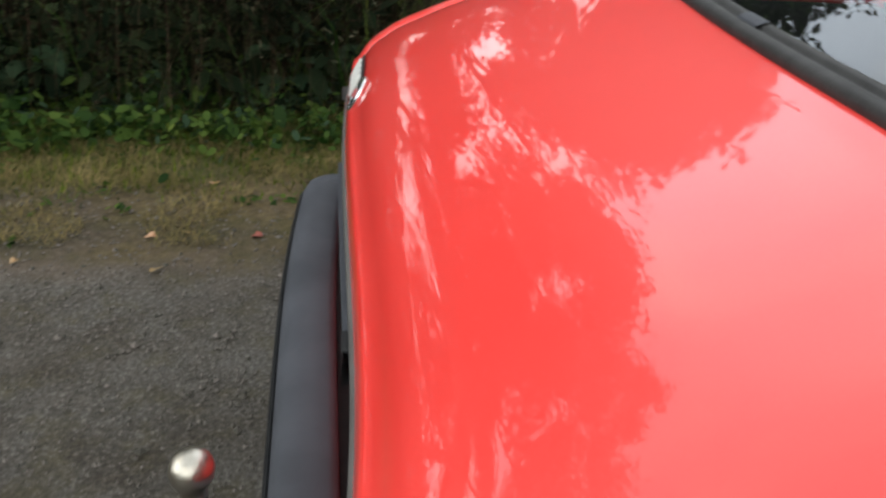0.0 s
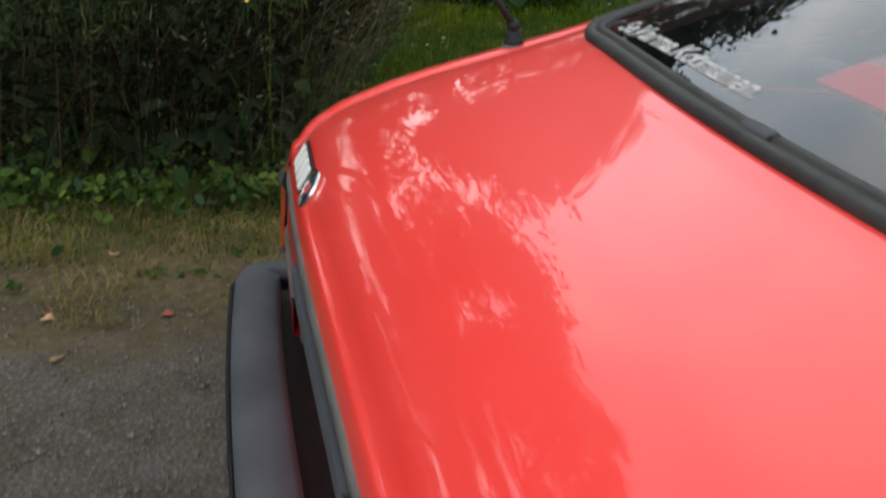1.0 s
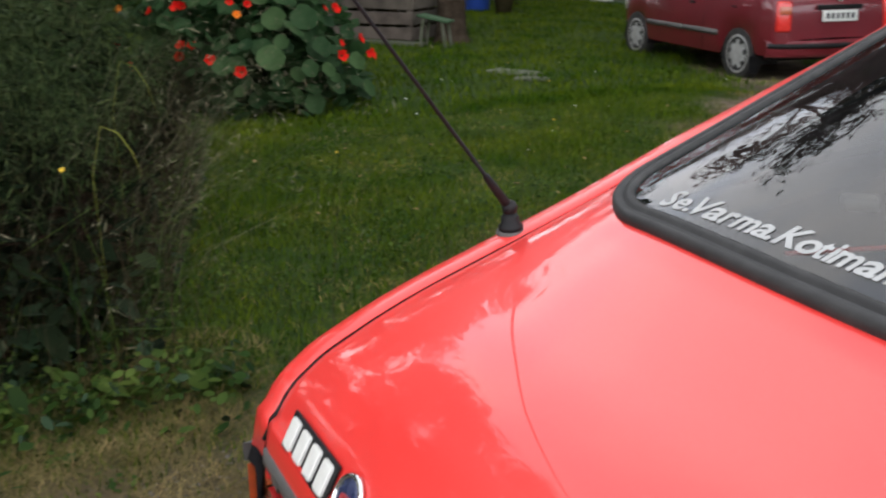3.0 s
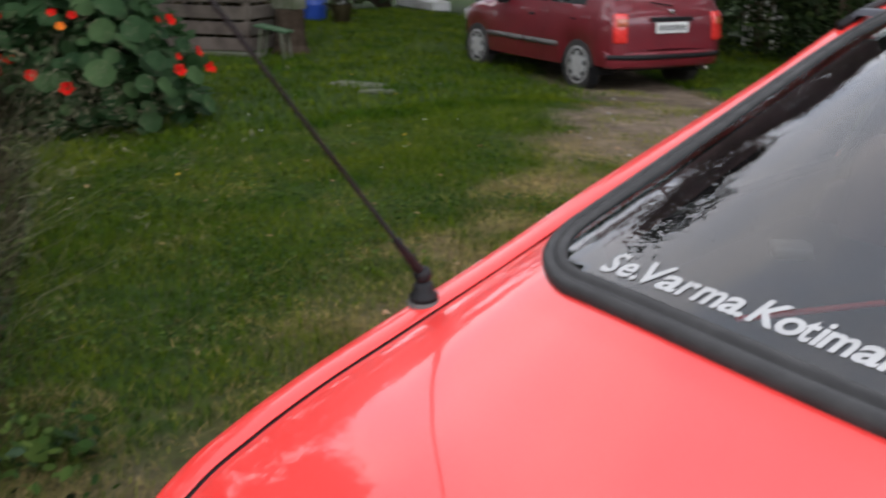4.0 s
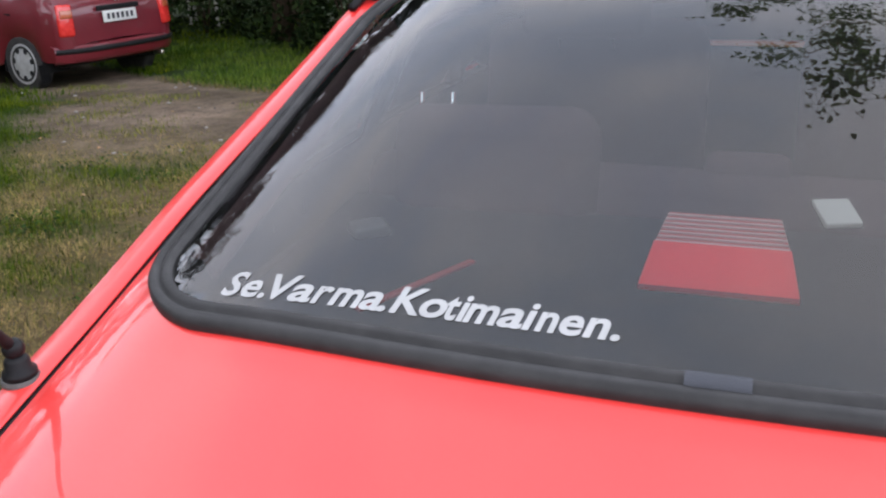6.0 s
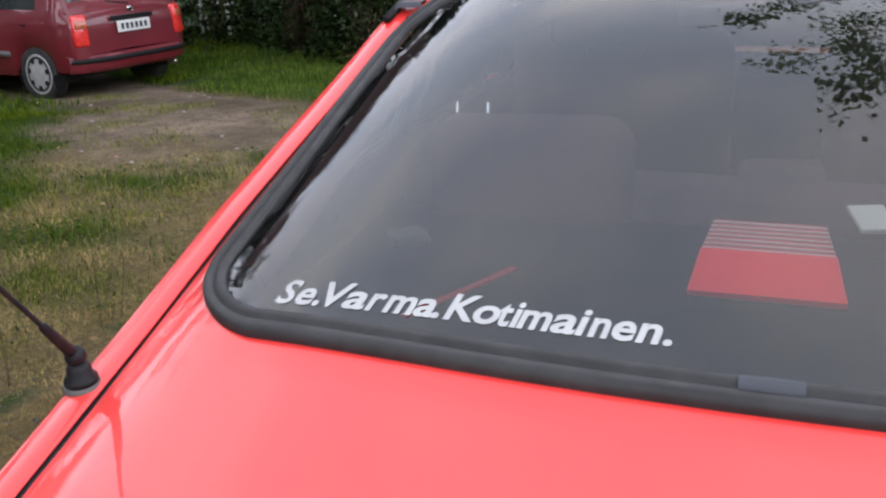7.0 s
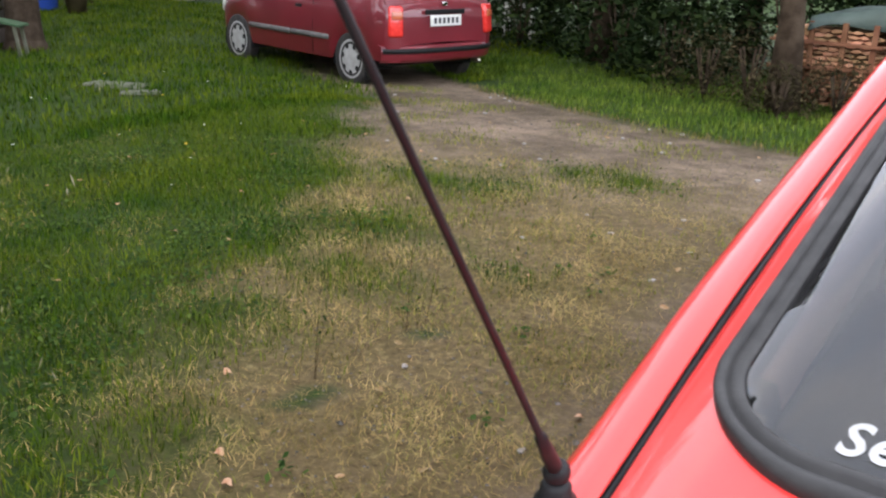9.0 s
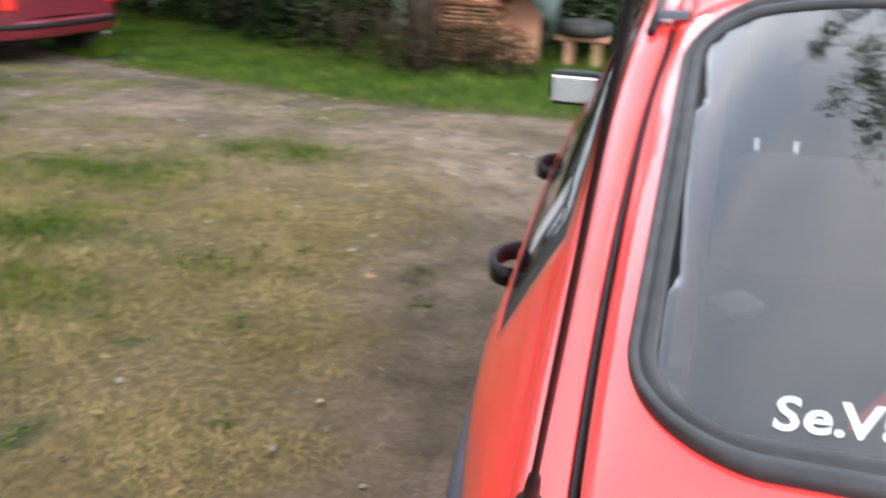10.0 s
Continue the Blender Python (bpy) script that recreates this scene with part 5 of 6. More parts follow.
def build_grass():
    rng = np.random.default_rng(5)
    p = scatter(rng, -6.5, -2.2, 0.5, 6.8, 190000, lambda x, y: lawn_mask(x, y) * (0.55 + 0.6 * patchy(x, y, 1.6)) if bank_edge(x) < y else 0.0)
    n = len(p)
    h = rng.uniform(0.025, 0.065, n) * (0.7 + 0.6 * np.array([patchy(a, b, 0.9, 3.0) for a, b in p[:, :2]]))
    blades("lawn_grass", p, h, rng.uniform(0.002, 0.0042, n), rng.uniform(0.3, 0.97, n), GRASS, "short uneven green lawn grass", "grass")
    p = scatter(rng, -5.5, -2.3, 0.7, 5.5, 30000, lambda x, y: lawn_mask(x, y) * max(0.0, 2.2 * patchy(x, y, 1.8, 21.0) - 0.9) if bank_edge(x) < y else 0.0)
    n = len(p)
    p[:, 2] += rng.uniform(0.012, 0.045, n)
    soup("lawn_clover", oval_leaves(p, rng.uniform(0.010, 0.024, n), rng, 0.0, 0.35, 0.8), WEED_G, "small round clover leaves in the lawn", "clover")
    p = scatter(rng, -17, -6.0, 2.0, 13, 90000, lambda x, y: lawn_mask(x, y) * (0.6 + 0.5 * patchy(x, y, 1.2)) if bank_edge(x) < y else 0.0)
    n = len(p)
    blades("far_lawn_grass", p, rng.uniform(0.04, 0.09, n), rng.uniform(0.007, 0.012, n), rng.uniform(0.2, 0.8, n), GRASS, "green lawn grass farther off", "grass")
    p = scatter(rng, -8.0, 2.5, 6.6, 10.6, 70000, lambda x, y: (lawn_mask(x, y) if x > -5.6 or y > 8.9 else 0.0) * (0.6 + 0.4 * patchy(x, y, 1.2)))
    n = len(p)
    blades("verge_grass", p, rng.uniform(0.03, 0.085, n), rng.uniform(0.005, 0.009, n), rng.uniform(0.2, 0.8, n), VERGE, "bright green uncut verge grass", "grass")
    # dry trodden grass beside the car and on the strip by the weeds
    p = scatter(rng, -6.0, -1.15, 0.3, 6.8, 250000, lambda x, y: (max(straw_mask(x, y) * (1 - 0.9 * lawn_mask(x, y)), 0.04 * lawn_mask(x, y)) * max(0.14, 2.4 * patchy(x, y, 2.6, 5.0) - 0.62)) if not under_car(x, y) and bank_edge(x) < y else 0.0)
    n = len(p)
    p[:, 2] += rng.uniform(0.0, 0.012, n)
    blades("dry_grass", p, rng.uniform(0.015, 0.06, n), rng.uniform(0.0011, 0.0024, n), rng.uniform(0.78, 1.0, n), STRAW, "trodden straw-coloured dry grass", "grass")
    p = scatter(rng, -5.5, -1.4, 0.4, 6.8, 60000, lambda x, y: max(straw_mask(x, y), 0) * 1.7 * max(0.0, patchy(x, y, 1.9, 8.0) - 0.40) if bank_edge(x) < y else 0.0)
    n = len(p)
    blades("thin_green_grass", p, rng.uniform(0.015, 0.045, n), rng.uniform(0.002, 0.004, n), rng.uniform(0.4, 0.95, n), STRAW_G, "thin green grass among straw", "grass")
    # tufts on the drive and a dry fringe along the verge
    p = scatter(rng, -6.5, -0.9, 3.6, 7.9, 60000, lambda x, y: 0.9 * max(0.0, patchy(x, y, 1.5, 12.0) - 0.50) * (1 - lawn_mask(x, y)) * (1.6 if x < -2.4 else 0.5) if not under_car(x, y) else 0.0)
    n = len(p)
    blades("drive_tufts", p, rng.uniform(0.02, 0.06, n), rng.uniform(0.003, 0.006, n), rng.uniform(0.3, 0.95, n), STRAW_G, "thin yellow-green grass on the gravel", "grass")
    p = scatter(rng, -8.0, 2.0, 6.4, 9.5, 50000, lambda x, y: (1.0 if 0.02 < lawn_mask(x, y) < 0.75 and y > 6.4 and x > -5.8 else 0.0) * (0.3 + 0.6 * patchy(x, y, 2.0, 4.0)))
    n = len(p)
    blades("verge_fringe", p, rng.uniform(0.03, 0.08, n), rng.uniform(0.003, 0.006, n), rng.uniform(0.5, 0.97, n), STRAW_D, "dull dry grass along the verge", "grass")
    p = scatter(rng, -2.75, -1.30, -2.2, 0.9, 90000, lambda x, y: strip_mask(x, y) * (0.15 + 1.2 * max(0.0, patchy(x, y, 3.0, 2.0) - 0.1)) + (0.5 if patchy(x, y, 3.5, 7.0) > 0.53 and x < -1.42 else 0.0))
    n = len(p)
    p[:, 2] += rng.uniform(0.0, 0.016, n)
    blades("strip_dry_grass", p, rng.uniform(0.02, 0.07, n), rng.uniform(0.0012, 0.0026, n), rng.uniform(0.8, 1.0, n), STRAW_D, "matted yellowed grass clippings along the weeds", "grass")
    p = scatter(rng, -2.9, -1.6, -2.6, 0.9, 16000, lambda x, y: strip_mask(x - 0.1, y) * (0.3 + 0.8 * patchy(x, y, 3.0, 6.0)))
    n = len(p)
    blades("strip_green_grass", p, rng.uniform(0.02, 0.055, n), rng.uniform(0.0025, 0.0045, n), rng.uniform(0.3, 0.9, n), GRASS, "green grass along the weeds", "grass")


build_grass()


# ---- tall weeds ----
def build_weeds():
    rng = np.random.default_rng(11)

    def place(n, depth0, depth1):
        """Places in the weeds, depth metres in from their edge."""
        out = []
        while len(out) < n:
            x, y = rng.uniform(-7.5, -2.3), rng.uniform(-3.6, 2.0)
            d = min(-2.36 - x, (bank_edge(x) - y) * 0.9)
            if depth0 < d < depth1 and (x < -2.7 or y < 0.6):
                out.append((x, y, d))
        return np.array(out)
    # low broad leaves in front
    a = place(8000, -0.02, 0.5)
    n = 2400
    y = rng.uniform(-3.0, 0.75, n)
    x = -2.33 + np.abs(rng.normal(0, 0.10, n)) * (0.5 + np.array([1.6 * patchy(0.0, v, 2.7, 9.0) for v in y])) - 0.06
    a = np.concatenate([a, np.stack([x, y, np.zeros(n)], 1)])
    lush = np.clip(0.35 + np.array([patchy(p, q, 2.4, 3.0) for p, q in a[:, :2]]), 0.25, 1.2)
    c = np.stack([a[:, 0], a[:, 1], 0.015 + rng.uniform(0.0, 0.10, len(a)) * lush + a[:, 2] * rng.uniform(0.0, 0.32, len(a))], 1)
    size = rng.uniform(0.016, 0.055, len(c)) * (1 + 0.9 * (rng.uniform(0, 1, len(c)) > 0.93))
    # farther in, more leaves take the darker green that stands in for shade
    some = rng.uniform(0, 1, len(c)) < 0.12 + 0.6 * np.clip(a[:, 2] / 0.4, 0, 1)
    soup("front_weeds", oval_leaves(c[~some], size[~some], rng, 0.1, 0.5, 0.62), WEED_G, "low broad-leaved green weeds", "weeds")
    soup("shaded_weeds", oval_leaves(c[some], size[some], rng, 0.3, 0.6, 0.5), BURDOCK, "low weed leaves in a darker green that stands in for shade", "weeds")
    # fine foliage of the tall weeds, in plumes, with light and shade coloured in
    a = place(1900, 0.12, 3.4)
    top = 0.32 + 1.35 * np.clip(a[:, 2] / 1.3, 0, 1) + 0.25 * np.array([noise.noise(Vector((x * 1.7, y * 1.7, 1.0))) for x, y in a[:, :2]])
    z = top * rng.uniform(0.25, 1.0, len(a)) ** 0.6
    tuft = 110
    heart = np.repeat(np.stack([a[:, 0], a[:, 1], z], 1), tuft, 0)
    c = heart + rng.normal(0, 1, heart.shape) * np.array([0.07, 0.07, 0.12])
    c[:, 2] = np.maximum(c[:, 2], 0.03)
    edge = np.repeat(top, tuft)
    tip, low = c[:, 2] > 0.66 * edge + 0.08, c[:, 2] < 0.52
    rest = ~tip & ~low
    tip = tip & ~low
    for name, pick, droop, material, label in (("weed_plumes", tip, -0.6, WEED_LIT, "feathery grey-green tops of tall weeds, paler in colour as if lit"), ("tall_weeds", rest, -0.4, WEED_SHADE, "tall feathery green weeds, shade put into their colour"),
                                               ("withered_weeds", low, 0.2, WITHER_SHADE, "withered brown growth low in the weeds, darkened in colour for shade")):
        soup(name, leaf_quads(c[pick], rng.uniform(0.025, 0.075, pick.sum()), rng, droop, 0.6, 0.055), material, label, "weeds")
    # near-black leaves that fill the gaps and stand in for the shade deep inside
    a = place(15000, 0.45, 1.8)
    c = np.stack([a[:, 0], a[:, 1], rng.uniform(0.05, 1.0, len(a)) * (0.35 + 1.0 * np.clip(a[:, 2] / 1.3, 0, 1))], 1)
    soup("inner_weeds", leaf_quads(c, rng.uniform(0.06, 0.14, len(c)), rng, -0.3, 0.6, 0.30), WEED_SHADE, "near-black narrow leaves standing in for shade deep inside the weeds", "weeds")
    # broad leaves near the ground, coloured with the shade they lie in
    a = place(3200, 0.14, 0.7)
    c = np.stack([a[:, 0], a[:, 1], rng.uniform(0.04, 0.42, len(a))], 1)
    soup("lower_leaves", oval_leaves(c, rng.uniform(0.04, 0.12, len(c)), rng, 0.4, 0.6, 0.55), WEED_SHADE, "broad leaves low in the weeds, shade put into their colour", "weeds")
    # rank grass at the foot of the weeds
    n = 8000
    y = rng.uniform(-3.0, 0.7, n)
    x = -2.36 + 0.10 * np.sin(y * 5.0) + 0.07 * np.sin(y * 13.0 + 1.0) + rng.normal(-0.03, 0.13, n)
    lush = 0.45 + 0.55 * np.clip(np.array([patchy(a, b, 2.2, 3.0) for a, b in zip(x, y)]), 0, 1)
    blade_mesh("rank_grass", blade_points(np.stack([x, y, np.zeros(n)], 1), rng.uniform(0.04, 0.15, n) * lush, rng.uniform(0.002, 0.005, n), rng.uniform(0.3, 0.95, n), rng.normal(0.2, 1.2, n), 0.6), WEED_G, "rank green grass at the foot of the weeds", "grass")
    # stems
    a = place(420, 0.2, 3.5)
    p = np.stack([a[:, 0], a[:, 1], 0 * a[:, 0]], 1)
    h = (0.4 + 1.2 * np.clip(a[:, 2] / 1.3, 0, 1)) * rng.uniform(0.7, 1.1, len(a))
    blades("weed_stems", p, h, np.full(len(a), 0.007), rng.uniform(0.0, 0.6, len(a)), WITHER_SHADE, "thin brown weed stems", "weeds")
    # wiry brown stems slanting out of the weeds
    n = 2600
    x = rng.uniform(-5.6, -2.35, n)
    y = np.array([bank_edge(v) for v in x]) - np.abs(rng.normal(0, 0.75, n)) - 0.02
    d = np.clip((np.array([bank_edge(v) for v in x]) - y) / 1.2, 0, 1)
    blade_mesh("wiry_stems", blade_points(np.stack([x, y, np.zeros(n)], 1), rng.uniform(0.3, 0.75, n) * (0.7 + 1.0 * d), rng.uniform(0.0014, 0.0027, n), rng.uniform(0.2, 0.97, n), rng.normal(0.7, 1.0, n), 0.6),
               WIRY, "wiry brown stems slanting out of the weeds", "weeds")
    # pale dry stalks, most of them at the lawn side
    n = 330
    x = rng.uniform(-6.2, -2.6, n)
    y = np.array([bank_edge(v) for v in x]) - np.abs(rng.normal(0, 0.45, n))
    p = np.stack([x, y, np.zeros(n)], 1)
    az = rng.normal(1.1, 0.6, n)
    h = rng.uniform(0.5, 1.35, n)
    lean = rng.uniform(0.45, 0.9, n)
    blade_mesh("dry_stalks", blade_points(p, h, np.full(n, 0.0032), lean, az, 0.6), STALK, "pale dry grass stalks", "weeds")
    ends = blade_points(p, h, np.full(n, 0.0032), lean, az, 0.6)[:, 3]
    soup("seed_heads", leaf_quads(np.repeat(ends, 5, 0) + rng.normal(0, 0.03, (n * 5, 3)), np.full(n * 5, 0.034), rng, 0.2, 0.4, 0.10), STALK, "pale seed heads", "weeds")
    # long arched green blades
    n = 170
    x = rng.uniform(-5.5, -2.5, n)
    y = np.array([bank_edge(v) for v in x]) - np.abs(rng.normal(0, 0.7, n))
    blade_mesh("arched_blades", blade_points(np.stack([x, y, np.zeros(n)], 1), rng.uniform(0.4, 1.1, n), np.full(n, 0.008), rng.uniform(0.6, 0.95, n), rng.uniform(0, 6.3, n), 0.5), WEED_G, "long arching grass blades", "weeds")


build_weeds()


def build_burdock(x, y, turn, scale):
    b = thing("burdock_plant", "dull green burdock with large drooping leaves", "plant", pose(x, y, 0, 0, 0, turn) @ Matrix.Scale(scale, 4), group="burdocks in the weeds")
    for k in range(7):
        a = radians(k * 51 + 20)
        h, r = 0.20 + 0.09 * (k % 3), 0.16 + 0.05 * (k % 2)
        rows = []
        for i in range(8):
            f = i / 7
            w = 0.10 * math.sin(math.pi * min(1.0, 0.12 + f * 0.9)) ** 0.8
            reach = r * 0.4 + (0.24 + 0.04 * (k % 4)) * f
            c = Vector((math.cos(a) * reach, math.sin(a) * reach, h + 0.08 * f - (0.16 + 0.04 * (k % 3)) * f * f))
            s = Vector((-math.sin(a), math.cos(a), 0))
            rows.append([c + s * (w * u) + Vector((0, 0, 0.025 * abs(u) + 0.008 * math.sin(9 * f + u * 3))) for u in (-1, -0.5, 0, 0.5, 1)])
        under(lofted("leaf", rows, BURDOCK), b)
        tube("leaf_stalk", [(0, 0, 0), (math.cos(a) * r * 0.4, math.sin(a) * r * 0.4, h)], 0.006, WEED_G, sides=5, parent=b)


def build_bent_grass(x, y, z, reach, turn):
    """A tall dry blade that bends over at its top."""
    g = thing("bent_grass_blade", "tall yellow-green grass blade bent over the weeds", "grass blade", pose(x, y, 0, 0, 0, turn), group="bent blades in the weeds")
    line = [(0, 0, -0.02), (0.01, 0, 0.4 * z), (0.04 * reach, 0, 0.8 * z), (0.3 * reach, 0, z), (0.62 * reach, 0, 0.975 * z), (0.85 * reach, 0, 0.90 * z), (reach, 0, 0.80 * z)]
    tube("blade", line, 0.004, STRAW_G, sides=6, flat=0.4, parent=g, radii=[0.0012, 0.0012, 0.0014, 0.0024, 0.0032, 0.0026, 0.0006])


for grass in ((-2.72, 0.43, 0.79, 0.18, 48), (-3.25, 0.62, 0.92, 0.16, 75)):
    build_bent_grass(*grass)


def build_weed_flower(x, y, z):
    f = thing("yellow_weed_flower", "small yellow flower on a thin stem in the weeds", "flower", pose(x, y, 0))
    tube("stem", [(0, 0, -0.02), (0.01, 0.005, 0.5 * z), (0, 0, z)], 0.0018, WEED_G, sides=5, parent=f)
    bm = bmesh.new()
    add_turned(bm, [(0.002, 0.0), (0.006, 0.0015), (0.010, 0.005), (0.008, 0.008), (0.002, 0.007)], pose(0, 0, z, 30, 40, 0), 10)
    part("head", bm, PETAL_Y, f)


build_weed_flower(-2.80, 0.36, 0.64)
build_burdock(-2.80, 0.12, 10, 0.62)
build_burdock(-2.85, -0.9, 130, 0.6)
build_burdock(-3.0, 0.42, 220, 0.55)


# ---- nasturtium ----
def build_nasturtium():
    rng = random.Random(3)
    plant = thing("nasturtium_bush", "bushy nasturtium with round leaves and red flowers on the lawn", "plant", pose(-7.52, 2.62, 0) @ Matrix.Scale(1.13, 4))

    def disc(name, r, cup):
        bm = bmesh.new()
        c = bm.verts.new((0, 0, -cup * r))
        ring = [bm.verts.new((r * (1 + 0.05 * math.sin(3 * a)) * math.cos(a), r * (1 + 0.05 * math.cos(4 * a)) * math.sin(a), 0.06 * r * math.sin(5 * a))) for a in [2 * math.pi * k / 12 for k in range(12)]]
        for k in range(12):
            bm.faces.new((c, ring[k], ring[(k + 1) % 12]))
        me = bpy.data.meshes.new(name)
        bm.to_mesh(me)
        bm.free()
        me.polygons.foreach_set("use_smooth", [True] * 12)
        return me
    leaf_meshes = [disc("leaf", 0.064, 0.15), disc("leaf", 0.080, 0.1), disc("leaf", 0.048, 0.2)]
    for me in leaf_meshes:
        me.materials.append(NAST)

    def petals(material):
        bm = bmesh.new()
        for k in range(5):
            a = 2 * math.pi * k / 5
            m = pose(0, 0, 0, 0, 0, math.degrees(a)) @ pose(0.022, 0, 0.008, 0, -38, 0)
            vs = [bm.verts.new(m @ Vector(p)) for p in ((-0.02, 0, 0), (0.0, 0.018, 0), (0.02, 0.02, 0.002), (0.03, 0, -0.004), (0.02, -0.02, 0.002), (0, -0.018, 0))]
            bm.faces.new(vs)
        me = bpy.data.meshes.new("flower")
        bm.to_mesh(me)
        bm.free()
        me.materials.append(material)
        return me
    red, orange = petals(FLOWER_R), petals(FLOWER_O)

    def spot(r):
        """A place on the lumpy dome of the bush."""
        a, e = rng.uniform(0, 2 * math.pi), math.asin(rng.uniform(0.0, 1.0))
        k = r * (0.86 + 0.16 * math.sin(3 * a + 1) + 0.10 * math.sin(5 * e + 2 * a))
        return Vector((1.08 * k * math.cos(a) * math.cos(e), 1.12 * k * math.sin(a) * math.cos(e), 0.08 + 1.25 * k * math.sin(e))), a, e
    eye = Vector((0.70, -0.25, 0.1))
    n = 0
    while n < 299:
        p, a, e = spot(rng.uniform(0.72, 1.0))
        if (p.x * eye.x + p.y * eye.y) < -0.25:
            continue
        ob = new("leaf", rng.choice(leaf_meshes))
        ob.matrix_basis = Matrix.Translation(p) @ pose(0, 0, 0, 0, 0, math.degrees(a)) @ pose(0, 0, 0, rng.gauss(0, 16), 62 - 0.55 * math.degrees(e) + rng.gauss(0, 14), 0)
        ob.scale = [rng.uniform(0.75, 1.25)] * 3
        under(ob, plant)
        n += 1
    for k in range(34):
        p, a, e = spot(1.02)
        while p.x * eye.x + p.y * eye.y < 0.1 or p.z < 0.22:
            p, a, e = spot(1.02)
        ob = new("flower", red if k % 7 else orange)
        ob.matrix_basis = Matrix.Translation(p) @ pose(0, 0, 0, 0, 0, math.degrees(a)) @ pose(0, 0, 0, rng.gauss(0, 12), 75 - 0.4 * math.degrees(e), 0)
        ob.scale = [rng.uniform(0.6, 0.95)] * 3
        under(ob, plant, "orange flower" if k % 7 == 0 else "red flower")
    g = np.random.default_rng(8)
    c = g.normal(0, 1, (2600, 3))
    c = c / np.linalg.norm(c, axis=1)[:, None] * g.uniform(0.2, 0.94, 2600)[:, None]
    c[:, 2] = np.abs(c[:, 2]) * 1.2 + 0.04
    q = oval_leaves(c, np.full(2600, 0.12), g, 0.1, 0.5, 1.1)
    inner = soup("inner_leaves", q, NAST, "inner leaves of the bush", "", kind="stuff")
    under(inner, plant)


build_nasturtium()


# ---- garden things on the lawn ----
def plank(name, size, m, material, parent, bevel=0.004, label=""):
    bm = bmesh.new()
    add_box(bm, size, m, bevel, 1)
    return part(name, bm, material, parent, label)


def build_compost():
    m = pose(-11.62, 6.02, 0.0, 0, 0, 33)
    c = thing("compost_bin", "weathered grey slatted wooden compost bin", "compost bin", m)
    for sx in (-0.66, 0.66):
        for sy in (-0.5, 0.5):
            plank("post", (0.07, 0.07, 1.02), pose(sx, sy, 0.51), WOOD_GREY, c)
    for k in range(5):
        z = 0.13 + 0.195 * k
        for sy in (-0.55, 0.55):
            plank("board", (1.42, 0.024, 0.155), pose(0.01 * (k % 2), sy, z, 0, 0.5 * (k % 3 - 1), 0), WOOD_GREY, c)
        for sx in (-0.71, 0.71):
            plank("board", (0.024, 1.05, 0.155), pose(sx, 0, z), WOOD_GREY, c)
    base = plank("base_plank", (1.7, 0.16, 0.05), pose(0.1, -0.68, 0.028), STONE, c, 0.01, "pale plank at the foot")
    g = np.random.default_rng(2)
    n = 900
    pts = np.stack([g.uniform(-0.6, 0.6, n), g.uniform(-0.45, 0.45, n), g.uniform(0.05, 0.75, n)], 1)
    s = soup("compost", leaf_quads(pts, np.full(n, 0.14), g, 0.2, 0.6, 0.5), BROWN_L, "dark rotting heap", "", kind="stuff")
    under(s, c)


build_compost()


def build_trestle():
    t = thing("garden_stool", "small stool with a green top and white legs", "stool", pose(-10.3, 6.05, 0, 0, 0, 35))
    plank("seat", (0.42, 0.24, 0.03), pose(0, 0, 0.36, 0, 10, 0), GREEN_P, t, 0.006)
    for x, y, lean in ((-0.15, -0.09, 8), (0.15, -0.09, -8), (-0.15, 0.09, 8), (0.15, 0.09, -8)):
        plank("leg", (0.035, 0.03, 0.36), pose(x, y, 0.175, 0, lean, 0), STONE, t, 0.004)
    b = thing("wooden_crate", "small pale wooden box on a stump", "crate", pose(-10.75, 6.55, 0.55, 0, 0, 15))
    plank("body", (0.36, 0.26, 0.14), pose(0, 0, 0.07), STONE, b, 0.01)
    plank("lid", (0.38, 0.28, 0.02), pose(0, 0, 0.152), GREYTRIM, b, 0.005)
    st = thing("tree_stump", "grey cut stump beside the compost bin", "stump", pose(-10.75, 6.55, 0))
    bm = bmesh.new()
    add_turned(bm, [(0.26, 0.0), (0.21, 0.10), (0.19, 0.3), (0.185, 0.53), (0.17, 0.55)], None, 18)
    part("stump", bm, BARK, st)


build_trestle()


